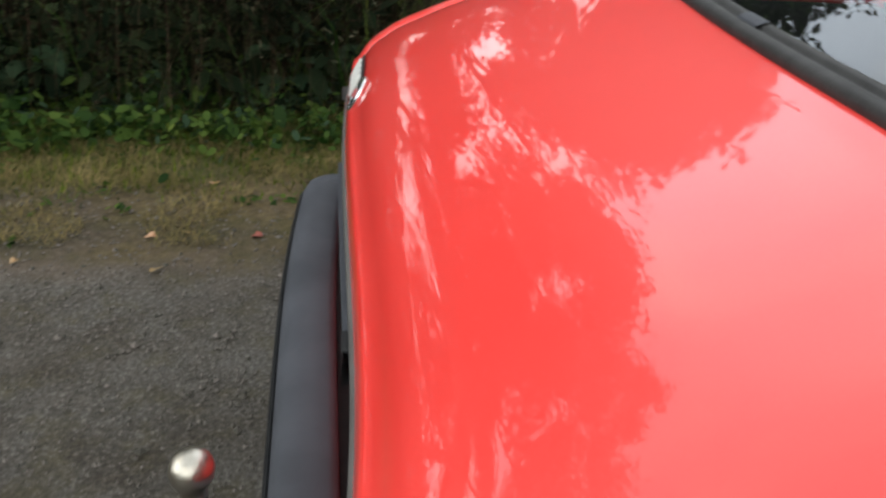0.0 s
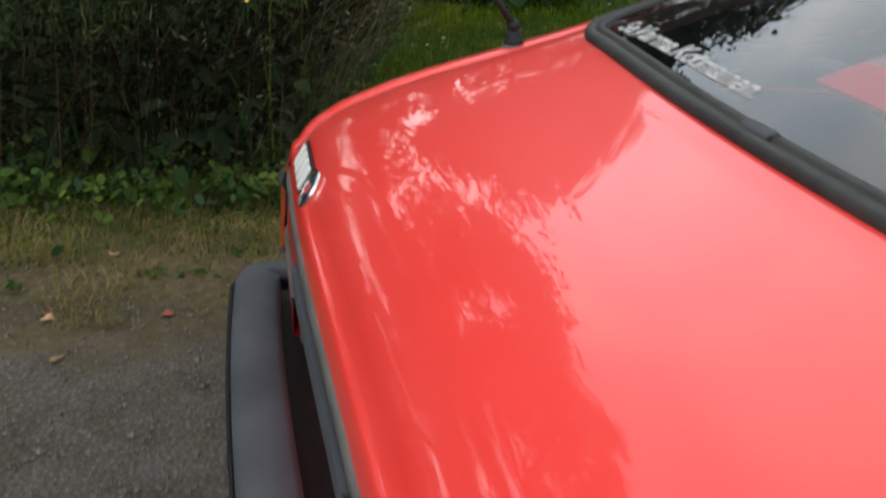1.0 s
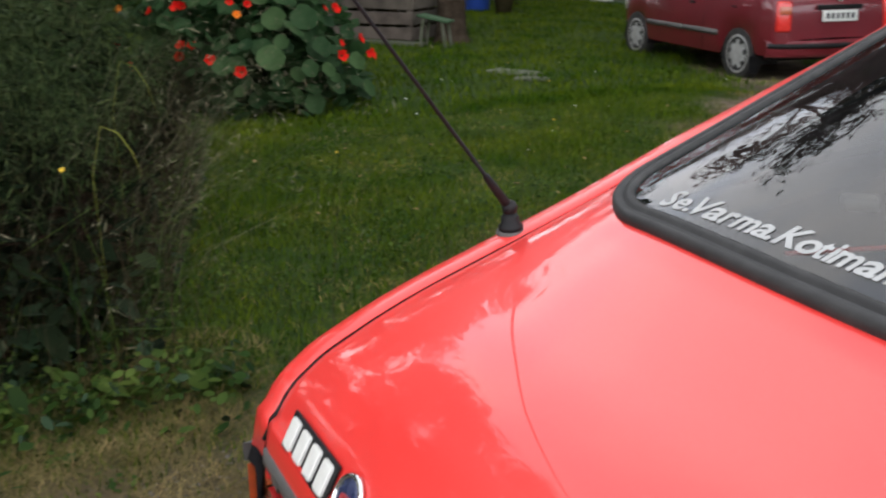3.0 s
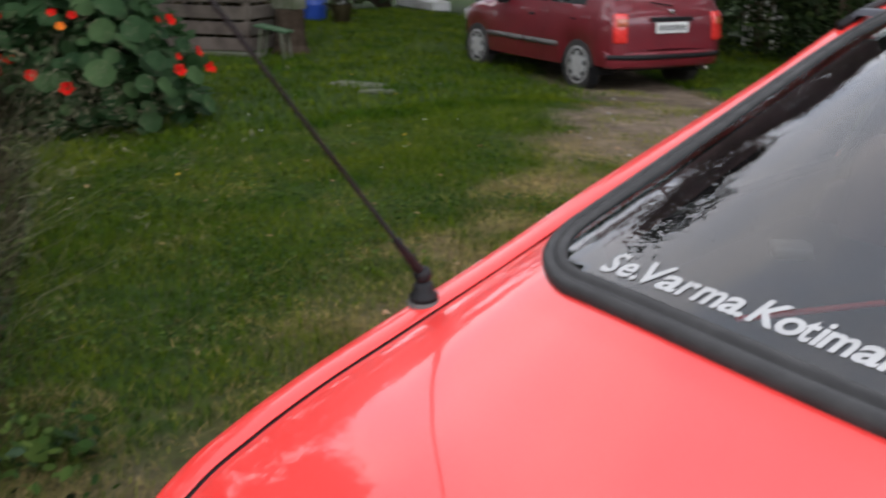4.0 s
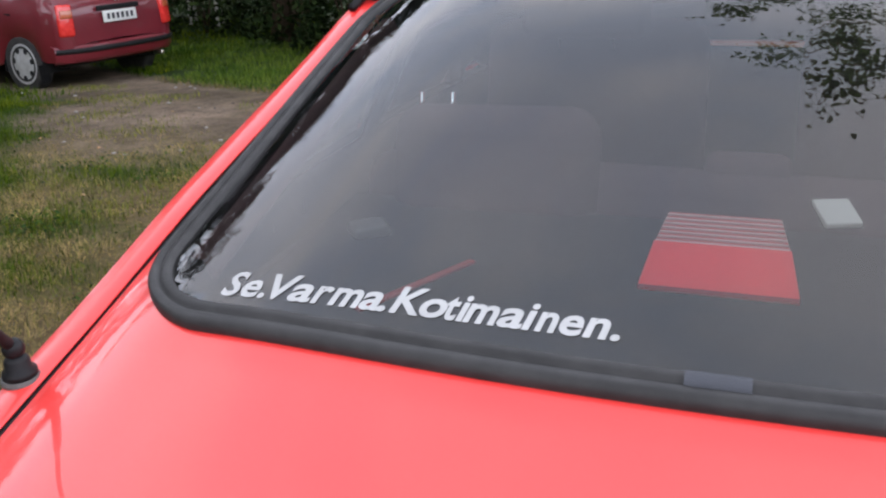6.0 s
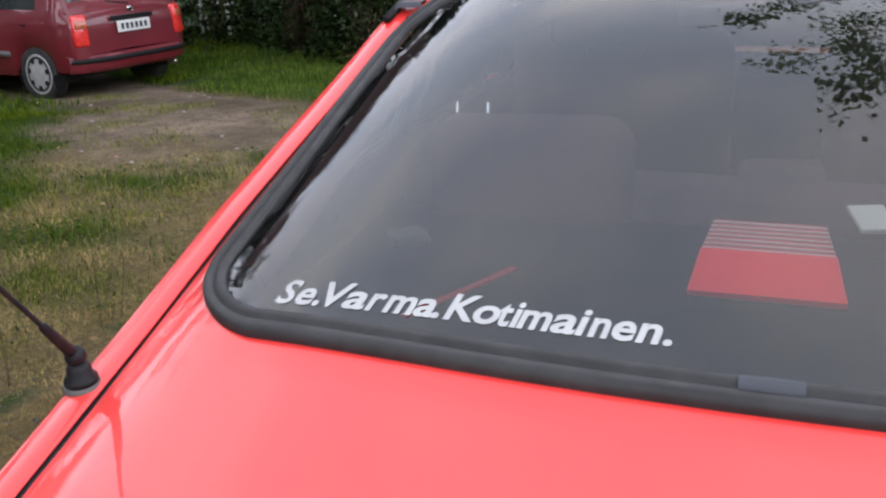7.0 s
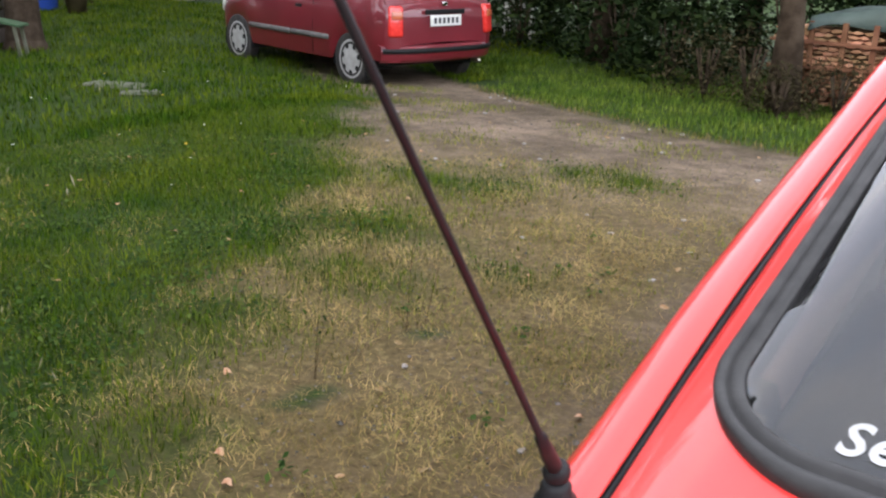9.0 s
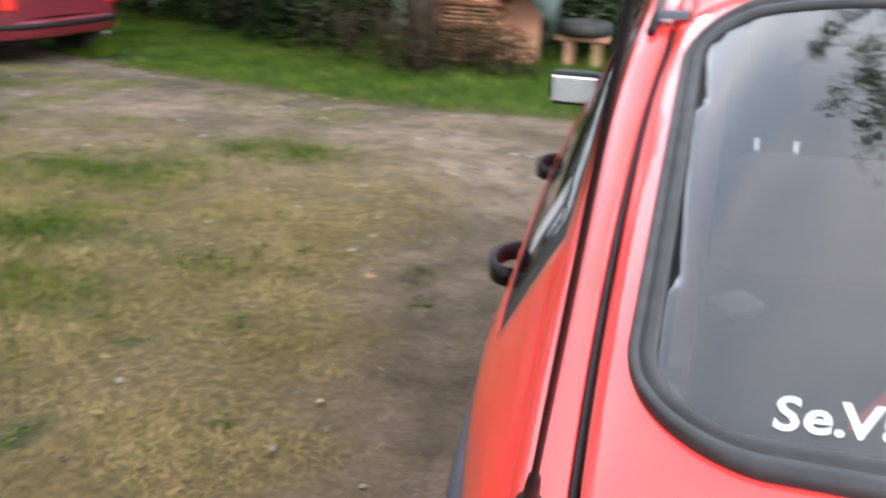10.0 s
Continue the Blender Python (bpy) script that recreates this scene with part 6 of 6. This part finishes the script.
def build_barrel():
    b = thing("blue_barrel", "blue plastic barrel standing on the grass", "barrel", pose(-15.2, 9.75, 0))
    bm = bmesh.new()
    add_turned(bm, [(0.20, 0.0), (0.23, 0.03), (0.235, 0.25), (0.245, 0.27), (0.245, 0.30), (0.235, 0.32), (0.235, 0.62), (0.245, 0.64), (0.245, 0.67), (0.235, 0.69), (0.22, 0.86), (0.18, 0.90)], None, 28)
    body = part("body", bm, PLASTIC_B, b, smooth=True)
    bm = bmesh.new()
    add_turned(bm, [(0.215, 0.88), (0.225, 0.90), (0.225, 0.93), (0.20, 0.945)], None, 28)
    part("lid", bm, BLACK, b, smooth=True)
    p = thing("planter_pot", "dark planter with a white jug in it", "planter", pose(-14.3, 9.75, 0))
    bm = bmesh.new()
    add_turned(bm, [(0.13, 0.0), (0.19, 0.30), (0.20, 0.32), (0.18, 0.33), (0.17, 0.30)], None, 20)
    part("pot", bm, BROWN_L, p, smooth=True)
    bm = bmesh.new()
    add_turned(bm, [(0.06, 0.30), (0.075, 0.34), (0.075, 0.46), (0.03, 0.52), (0.03, 0.56)], None, 16)
    part("jug", bm, PLASTIC_W, p, smooth=True)
    g = np.random.default_rng(4)
    c = g.normal(0, 0.14, (260, 3)) + np.array([0, 0, 0.40])
    under(soup("foliage", leaf_quads(c, np.full(260, 0.10), g, 0, 0.6, 0.5), BROWN_L, "withered plant", "", kind="stuff"), p)
    for x, y, tz, size in ((-7.75, 5.48, 20, (0.55, 0.30, 0.04)), (-7.25, 5.36, 52, (0.34, 0.18, 0.04))):
        s = thing("paving_slab", "pale worn stone slab sunk in the lawn", "slab", pose(x, y, bump_at(x, y), 0, 0, tz), group="slabs in the lawn")
        plank("slab", size, pose(0, 0, 0.006), STONE, s, 0.015)
    s = thing("concrete_kerb", "white concrete block lying at the lawn's end", "kerb", pose(-16.85, 13.6, 0, 0, 0, -19))
    plank("block", (2.4, 0.4, 0.22), pose(0, 0, 0.10), PLASTIC_W, s, 0.03)
    tube("drain_pipe", [(0.9, 0.1, 0.2), (0.9, 0.1, 0.5), (0.96, 0.1, 0.58)], 0.05, PLASTIC_W, parent=s)


build_barrel()


# ---- beyond the verge: woodpile, bench, chair ----
def build_woodpile():
    w = thing("firewood_stack", "split firewood stacked behind brown battens", "woodpile", pose(-2.60, 9.30, 0, 0, 0, -8))
    rng = random.Random(9)
    shapes = []
    for k in range(5):
        bm = bmesh.new()
        n = 4 + k % 3
        ring = [(math.cos(2 * math.pi * i / n + k) * rng.uniform(0.046, 0.066), math.sin(2 * math.pi * i / n + k) * rng.uniform(0.014, 0.021)) for i in range(n)]
        a = [bm.verts.new((x, -0.18, z)) for x, z in ring]
        b = [bm.verts.new((x, 0.18, z)) for x, z in ring]
        bm.faces.new(a), bm.faces.new(list(reversed(b)))
        for i in range(n):
            bm.faces.new((a[i], b[i], b[(i + 1) % n], a[(i + 1) % n]))
        me = bpy.data.meshes.new("log")
        bm.normal_update()
        bm.to_mesh(me)
        bm.free()
        me.materials.append(WOOD_FIRE)
        shapes.append(me)
    for r in range(17):
        for c in range(9):
            ob = new("log", rng.choice(shapes))
            ob.matrix_basis = pose(-0.40 + 0.1 * c + (0.05 if r % 2 else 0) + rng.gauss(0, 0.006), rng.gauss(0, 0.02), 0.04 + 0.040 * r, 0, rng.uniform(-7, 7), 0)
            under(ob, w)
    for x in (-0.36, -0.08, 0.20, 0.46):
        plank("batten", (0.045, 0.03, 0.76), pose(x, -0.24, 0.38, 0, rng.uniform(-4, 4), 0), WOOD_PAL, w)
    for z in (0.14, 0.36, 0.58):
        plank("batten", (1.0, 0.03, 0.030), pose(0.05, -0.27, z, 0, rng.uniform(-2, 2), 0), WOOD_PAL, w)
    p = thing("board_panel", "reddish brown board leaning by the firewood", "panel", pose(-1.98, 9.35, 0, -6, 0, -8))
    plank("board", (0.36, 0.03, 0.80), pose(0, 0, 0.40), WOOD_RED, p, 0.006)
    plank("board", (0.14, 0.03, 0.76), pose(-0.26, 0.01, 0.38), WOOD_PAL, p, 0.006)
    t = thing("green_tarpaulin", "grey-green tarpaulin draped over the woodpile", "tarpaulin")
    rows = []
    for i in range(19):
        f = i / 18
        x = -2.75 + 1.15 * f
        rows.append([Vector((x, 9.02 + 0.08 * j + 0.02 * math.sin(5 * f), 0.77 + 0.12 * math.sin(3.0 * f) + 0.02 * math.sin(11 * f + j) - (0.10 + 0.25 * f * f) * (1 if j == 0 else 0) - 0.35 * max(0, f - 0.8))) for j in range(9)])
    ob = lofted("sheet", rows, TARP)
    thicken(ob, 0.006)
    under(ob, t)
    b = thing("wooden_bench", "low orange-brown wooden bench beside the woodpile", "bench", pose(-1.38, 9.45, 0, 0, 0, -5))
    plank("seat", (0.50, 0.26, 0.05), pose(0, 0, 0.27), WOOD_RED, b, 0.008)
    for x in (-0.06, 0.06):
        plank("leg", (0.06, 0.22, 0.25), pose(x * 2.2, 0, 0.125), WOOD_FIRE, b)
    ty = thing("old_tyre", "old grey tyre lying on the bench", "tyre", pose(-1.38, 9.45, 0.295))
    verts, faces = [], []
    for i in range(24):
        a = 2 * math.pi * i / 24
        for k in range(10):
            c = 2 * math.pi * k / 10
            r = 0.20 + 0.07 * math.cos(c)
            verts.append((r * math.cos(a), r * math.sin(a), 0.07 + 0.07 * math.sin(c)))
    for i in range(24):
        for k in range(10):
            faces.append((i * 10 + k, ((i + 1) % 24) * 10 + k, ((i + 1) % 24) * 10 + (k + 1) % 10, i * 10 + (k + 1) % 10))
    under(mesh_object("tyre", verts, faces, TYRE), ty)
    c = thing("garden_chair", "white plastic garden chair under the trees", "chair", pose(-7.6, 12.3, 0, 0, 0, 200))
    plank("seat", (0.44, 0.42, 0.03), pose(0, 0, 0.42), PLASTIC_W, c, 0.01)
    for k in range(5):
        plank("back_slat", (0.05, 0.02, 0.42), pose(-0.17 + 0.085 * k, 0.20, 0.66, -10), PLASTIC_W, c, 0.005)
    plank("back_rail", (0.44, 0.03, 0.05), pose(0, 0.235, 0.88, -10), PLASTIC_W, c, 0.008)
    for x in (-0.19, 0.19):
        for y in (-0.18, 0.18):
            plank("leg", (0.04, 0.04, 0.42), pose(x, y, 0.21), PLASTIC_W, c, 0.006)


build_woodpile()


# ---- trees ----
def build_tree(x, y, h, r, low, seed, n, material, size=0.16, label="leafy dark green garden tree", trunk_r=0.14, spread=1.0):
    """A tapered trunk with limbs, and a crown of many leaves in uneven clumps between the heights low and h."""
    g = np.random.default_rng(seed)
    t = thing("tree", label, "tree", pose(x, y, 0, 0, 0, float(g.uniform(0, 360))), group="trees round the yard")
    line, rad = [], []
    for k in range(7):
        f = k / 6
        line.append((0.12 * math.sin(2 * f + seed), 0.10 * math.sin(3 * f + seed), h * 0.85 * f - 0.03))
        rad.append(trunk_r * (1 - 0.8 * f) * (1.35 if k == 0 else 1))
    tube("trunk", line, trunk_r, BARK, sides=10, parent=t, radii=rad)
    clumps = []
    nc = int(16 + 2.2 * max(0.0, h - 6))
    for k in range(nc):
        f = g.uniform(0.0, 1.0)
        z = low + (h - low) * f
        rr = r * (0.35 + 0.65 * math.sin(math.pi * min(1, 0.15 + 0.8 * f)))
        a = g.uniform(0, 2 * math.pi)
        d = rr * g.uniform(0.35, 1.0)
        c = (d * math.cos(a), d * math.sin(a), z)
        clumps.append((c, spread * r * g.uniform(0.28, 0.5)))
        i = min(5, int(6 * max(0.15, (z - 0.5 * d) / (h * 0.85))))
        base = line[i]
        mid = [(base[j] + c[j]) / 2 for j in range(3)]
        mid[2] += 0.1 * d
        if k < 9:
            tube("limb", [base, tuple(mid), c], 0.04, BARK, sides=6, parent=t, radii=[trunk_r * 0.4, trunk_r * 0.25, 0.012])
    pts = []
    for (c, cr) in clumps:
        q = g.normal(0, 1, (n // nc, 3))
        q = q / np.linalg.norm(q, axis=1)[:, None] * (cr * g.uniform(0.25, 1.05, (n // nc, 1)) ** 0.6)
        u = q / np.linalg.norm(q, axis=1)[:, None]
        q *= (0.85 + 0.45 * np.sin(6 * u[:, 0] + 9 * c[0]) * np.sin(5 * u[:, 2] + 7 * c[1]) + 0.2 * np.sin(11 * u[:, 1] + c[2]))[:, None]
        q[:, 2] *= 0.75
        pts.append(q + np.array(c))
    pts = np.concatenate(pts)
    pts = pts[pts[:, 2] > max(0.1, low - 0.6)]
    crown = soup("crown", leaf_quads(pts, np.full(len(pts), size), g, 0.4, 0.6, 0.6), material, "", "", kind="")
    under(crown, t)
    return t


def build_trees():
    k = 0
    # the belt behind the weeds
    for x, y, h, r, low in ((-10.5, -7.5, 13.5, 2.8, 2.4), (-9.6, -4.6, 12.2, 2.5, 3.5), (-10.4, -2.2, 10.8, 2.2, 2.9), (-11.6, -3.3, 9.4, 2.0, 3.5), (-10.9, 0.0, 9.0, 2.1, 0.8), (-12.2, 2.0, 8.2, 2.0, 0.7),
                            (-14.2, 4.6, 8.8, 2.1, 0.8), (-7.2, -8.6, 13.5, 2.8, 3.0), (-4.0, -10.5, 13.0, 2.8, 2.4)):
        build_tree(x, y, h, r, low, 20 + k, int(2100 * h), CROWN, 0.155)
        k += 1
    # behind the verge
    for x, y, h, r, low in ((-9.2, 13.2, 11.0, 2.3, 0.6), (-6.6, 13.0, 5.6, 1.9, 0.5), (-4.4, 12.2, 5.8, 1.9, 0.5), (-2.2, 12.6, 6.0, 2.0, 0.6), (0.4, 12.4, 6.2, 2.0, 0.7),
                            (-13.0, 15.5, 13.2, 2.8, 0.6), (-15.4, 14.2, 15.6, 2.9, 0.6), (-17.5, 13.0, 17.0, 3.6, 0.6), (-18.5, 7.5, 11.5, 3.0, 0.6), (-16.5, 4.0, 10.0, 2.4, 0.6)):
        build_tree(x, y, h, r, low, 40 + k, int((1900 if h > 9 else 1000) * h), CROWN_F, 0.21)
        k += 1
    # the tree whose branches hang over the woodpile, and the tall one ahead of the car
    build_tree(-2.90, 8.74, 5.6, 2.0, 1.6, 77, 4200, CROWN_L, 0.13, "garden tree with pale hanging leaves", 0.125)
    build_tree(-5.6, 10.9, 5.0, 1.8, 1.35, 78, 3600, CROWN_L, 0.13, "garden tree with pale hanging leaves", 0.12)
    build_tree(2.3, 10.2, 15.6, 3.3, 6.5, 79, 7500, CROWN_L, 0.13, "tall leafy tree ahead of the parked car", 0.2, 0.5)
    # shrubs along the foot of the trees; the bigger ones are coloured for shade
    g = np.random.default_rng(31)
    for x, y, r in ((-8.6, 11.6, 0.8), (-7.0, 11.3, 0.7), (-5.2, 10.5, 0.7), (-4.3, 9.8, 0.6), (-3.6, 8.95, 0.45), (-3.15, 8.85, 0.5), (-2.72, 8.30, 0.30), (-2.35, 8.75, 0.34), (-1.95, 8.55, 0.28), (-1.0, 10.3, 0.7), (0.3, 9.9, 0.8), (1.6, 9.5, 0.8), (-9.9, 12.0, 1.1), (-8.3, 13.2, 1.1), (-6.4, 11.9, 1.05), (-4.9, 11.6, 1.05), (-3.5, 11.2, 1.05), (-2.2, 10.9, 1.0), (-0.9, 11.2, 1.05), (0.6, 11.0, 1.05)):
        n = 1500 if r < 0.55 else 1700 if r < 0.9 else 3200
        c = g.normal(0, 1, (n, 3))
        c = c / np.linalg.norm(c, axis=1)[:, None] * (r * g.uniform(0.3, 1.0, (n, 1)) ** 0.5)
        c *= np.array([1.15, 0.9, 1.25])
        c = c[c[:, 2] > -0.3 * r] + np.array([0, 0, 0.35 * r])
        s = thing("shrub", "dark unkempt shrub under the trees", "shrub", pose(x, y, 0), group="shrubs under the trees")
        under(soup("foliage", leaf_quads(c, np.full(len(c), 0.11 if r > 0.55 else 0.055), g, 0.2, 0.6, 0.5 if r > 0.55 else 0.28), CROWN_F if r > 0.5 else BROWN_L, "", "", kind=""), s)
        for a in range(5):
            tube("stem", [(0, 0, -0.02), (0.25 * r * math.cos(a * 1.3), 0.25 * r * math.sin(a * 1.3), r)], 0.012, BARK, sides=5, parent=s)
    # distant woods all round
    n = 26000
    a = g.uniform(0, 2 * np.pi, n)
    d = g.uniform(30, 44, n)
    z = g.uniform(0, 1, n) ** 0.8 * (6.5 + 2.0 * np.sin(5 * a) + 1.2 * np.sin(13 * a))
    c = np.stack([d * np.cos(a) - 2, d * np.sin(a) + 2, z], 1)
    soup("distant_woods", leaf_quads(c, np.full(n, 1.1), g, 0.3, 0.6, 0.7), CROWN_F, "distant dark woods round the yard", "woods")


build_trees()


# ---- small things on the ground ----
def leaf_mesh(name, material, seed):
    g = random.Random(seed)
    bm = bmesh.new()
    pts = []
    for k in range(14):
        a = 2 * math.pi * k / 14
        r = 0.028 * (1 + 0.35 * math.cos(a) + 0.22 * math.cos(3 * a) + g.uniform(-0.1, 0.1))
        pts.append(bm.verts.new((r * math.cos(a), 0.8 * r * math.sin(a), 0.006 + 0.006 * math.sin(2 * a + seed))))
    c = bm.verts.new((0, 0, 0.004))
    for k in range(14):
        bm.faces.new((c, pts[k], pts[(k + 1) % 14]))
    me = bpy.data.meshes.new(name)
    bm.to_mesh(me)
    bm.free()
    me.materials.append(material)
    return me


def build_litter():
    rng = random.Random(12)
    meshes = [leaf_mesh("fallen_leaf", LEAF_O, k) for k in range(4)]
    red = leaf_mesh("fallen_leaf", LEAF_R, 9)
    spots = [(-1.49, -0.27), (-1.51, -0.17), (-1.27, -0.24), (-1.9, -0.12), (-1.35, -0.62), (-2.32, 2.54), (-2.14, 2.21), (-2.24, 1.63), (-1.55, 2.44), (-1.71, 3.47), (-2.97, 4.70), (-3.8, 6.8), (-2.31, 3.44), (-2.6, 2.0), (-1.75, 1.9), (-1.9, 1.75), (-5.2, 1.83), (-5.07, 3.0), (-4.2, 3.6)]
    while len(spots) < 62:
        x, y = rng.uniform(-5.5, -1.1), rng.uniform(-1.2, 6.8)
        if (y > 0.8 or x > -2.3) and bank_edge(x) < y and (y > 1.0 or x < -1.1):
            spots.append((x, y))
    ob = new("fallen_leaf", red)
    ob.matrix_basis = pose(-1.49, 0.03, bump_at(-1.5, 0) + 0.006, 8, -6, 30) @ Matrix.Scale(0.7, 4)
    tagged(ob, "fallen reddish leaf lying on the gravel", "leaf", "fallen leaves")
    for i, (x, y) in enumerate(spots):
        ob = new("fallen_leaf", meshes[i % 4])
        s = rng.uniform(0.35, 0.7)
        ob.matrix_basis = pose(x, y, bump_at(x, y) + 0.012 + (0.012 if lawn_mask(x, y) > 0.5 else 0.0), rng.uniform(-14, 14), rng.uniform(-14, 14), rng.uniform(0, 360)) @ Matrix.Scale(s, 4)
        tagged(ob, "fallen dry brown leaf lying on the ground", "leaf", "fallen leaves")
    # daisies and small weeds
    bm = bmesh.new()
    add_turned(bm, [(0.003, 0.03), (0.014, 0.032), (0.015, 0.034), (0.004, 0.036)], None, 10)
    daisy = bpy.data.meshes.new("daisy")
    bm.to_mesh(daisy)
    bm.free()
    daisy.materials.append(PETAL_W)
    bm = bmesh.new()
    add_turned(bm, [(0.003, 0.03), (0.015, 0.032), (0.016, 0.038), (0.004, 0.044)], None, 10)
    dand = bpy.data.meshes.new("dandelion")
    bm.to_mesh(dand)
    bm.free()
    dand.materials.append(PETAL_Y)
    n = 0
    while n < 24:
        x, y = rng.uniform(-9, -2.8), rng.uniform(1.2, 7.5)
        if lawn_mask(x, y) > 0.8 and bank_edge(x) < y - 0.2:
            ob = new("daisy" if n % 5 else "dandelion", daisy if n % 5 else dand)
            ob.matrix_basis = pose(x, y, bump_at(x, y) + 0.012, rng.uniform(-20, 20), rng.uniform(-20, 20), 0) @ Matrix.Scale(0.6, 4)
            tagged(ob, "small white daisy in the lawn" if n % 5 else "yellow dandelion head in the lawn", "flower", "lawn flowers")
            n += 1
    # low leafy weeds on the trodden ground
    g = np.random.default_rng(17)
    n = 0
    while n < 32:
        x, y = rng.uniform(-3.0, -1.2), rng.uniform(1.1, 4.4)
        if n > 15:
            x, y = rng.uniform(-2.2, -1.45), rng.uniform(-1.2, 0.4)
        s = thing("ground_weed", "small green rosette weed on trodden ground", "weed", pose(x, y, bump_at(x, y)), group="small weeds")
        m = rng.randint(8, 16)
        c = np.stack([g.normal(0, 0.03, m), g.normal(0, 0.03, m), g.uniform(0.008, 0.03, m)], 1)
        under(soup("leaves", leaf_quads(c, np.full(m, 0.030), g, 0.0, 0.25, 0.6), WEED_G, "", "", kind=""), s)
        n += 1
    # loose stones
    n = 9000
    x, y = g.uniform(-2.0, 0.6, n), g.uniform(-1.6, 0.7, n)
    n2 = 11000
    x = np.concatenate([x, g.uniform(-6.5, -1.0, n2)])
    y = np.concatenate([y, g.uniform(1.0, 8.2, n2)])
    keep = np.array([lawn_mask(a, b) < 0.3 and bank_edge(a) < b and (b > 0.9 or strip_mask(a, b) < 0.5) for a, b in zip(x, y)])
    x, y = x[keep], y[keep]
    m = len(x)
    r = g.uniform(0.0018, 0.0065, m) * (1 + 1.0 * (g.uniform(0, 1, m) > 0.96))
    base = np.stack([x, y, np.array([bump_at(a, b) for a, b in zip(x, y)]) + 0.006], 1)
    ax = g.normal(0, 1, (m, 3, 3))
    off = []
    for s in ((1, 0, 0), (0, 1, 0), (-1, 0, 0), (0, -1, 0), (0, 0, 1), (0, 0, -1)):
        off.append(np.array(s, float)[None, :] * r[:, None] * g.uniform(0.7, 1.4, (m, 1)) * np.array([1.2, 1.0, 0.7]))
    tri = []
    for a, b in ((0, 1), (1, 2), (2, 3), (3, 0)):
        tri.append(np.stack([base + off[a], base + off[b], base + off[4]], 1))
    tri = np.concatenate(tri, 0)
    soup("loose_stones", tri, PEBBLE, "loose grey gravel stones", "gravel")
    # a few larger pale stones on the drive
    bm = bmesh.new()
    bmesh.ops.create_icosphere(bm, subdivisions=1, radius=1.0)
    for v in bm.verts:
        v.co *= rng.uniform(0.8, 1.15)
    stone = bpy.data.meshes.new("stone")
    bm.to_mesh(stone)
    bm.free()
    stone.materials.append(PALE_S)
    n = 0
    while n < 42:
        x, y = rng.uniform(-6.0, -1.2), rng.uniform(2.0, 8.0)
        if lawn_mask(x, y) < 0.2 and rng.uniform(2, 8) < y + 1.5 and bank_edge(x) < y:
            ob = new("stone", stone)
            r = rng.uniform(0.008, 0.019)
            ob.matrix_basis = pose(x, y, bump_at(x, y) + 0.3 * r, 0, 0, rng.uniform(0, 360)) @ Matrix.Diagonal((1.3 * r, r, 0.6 * r, 1))
            tagged(ob, "small pale stone lying on the gravel drive", "stone", "pale stones")
            n += 1


build_litter()
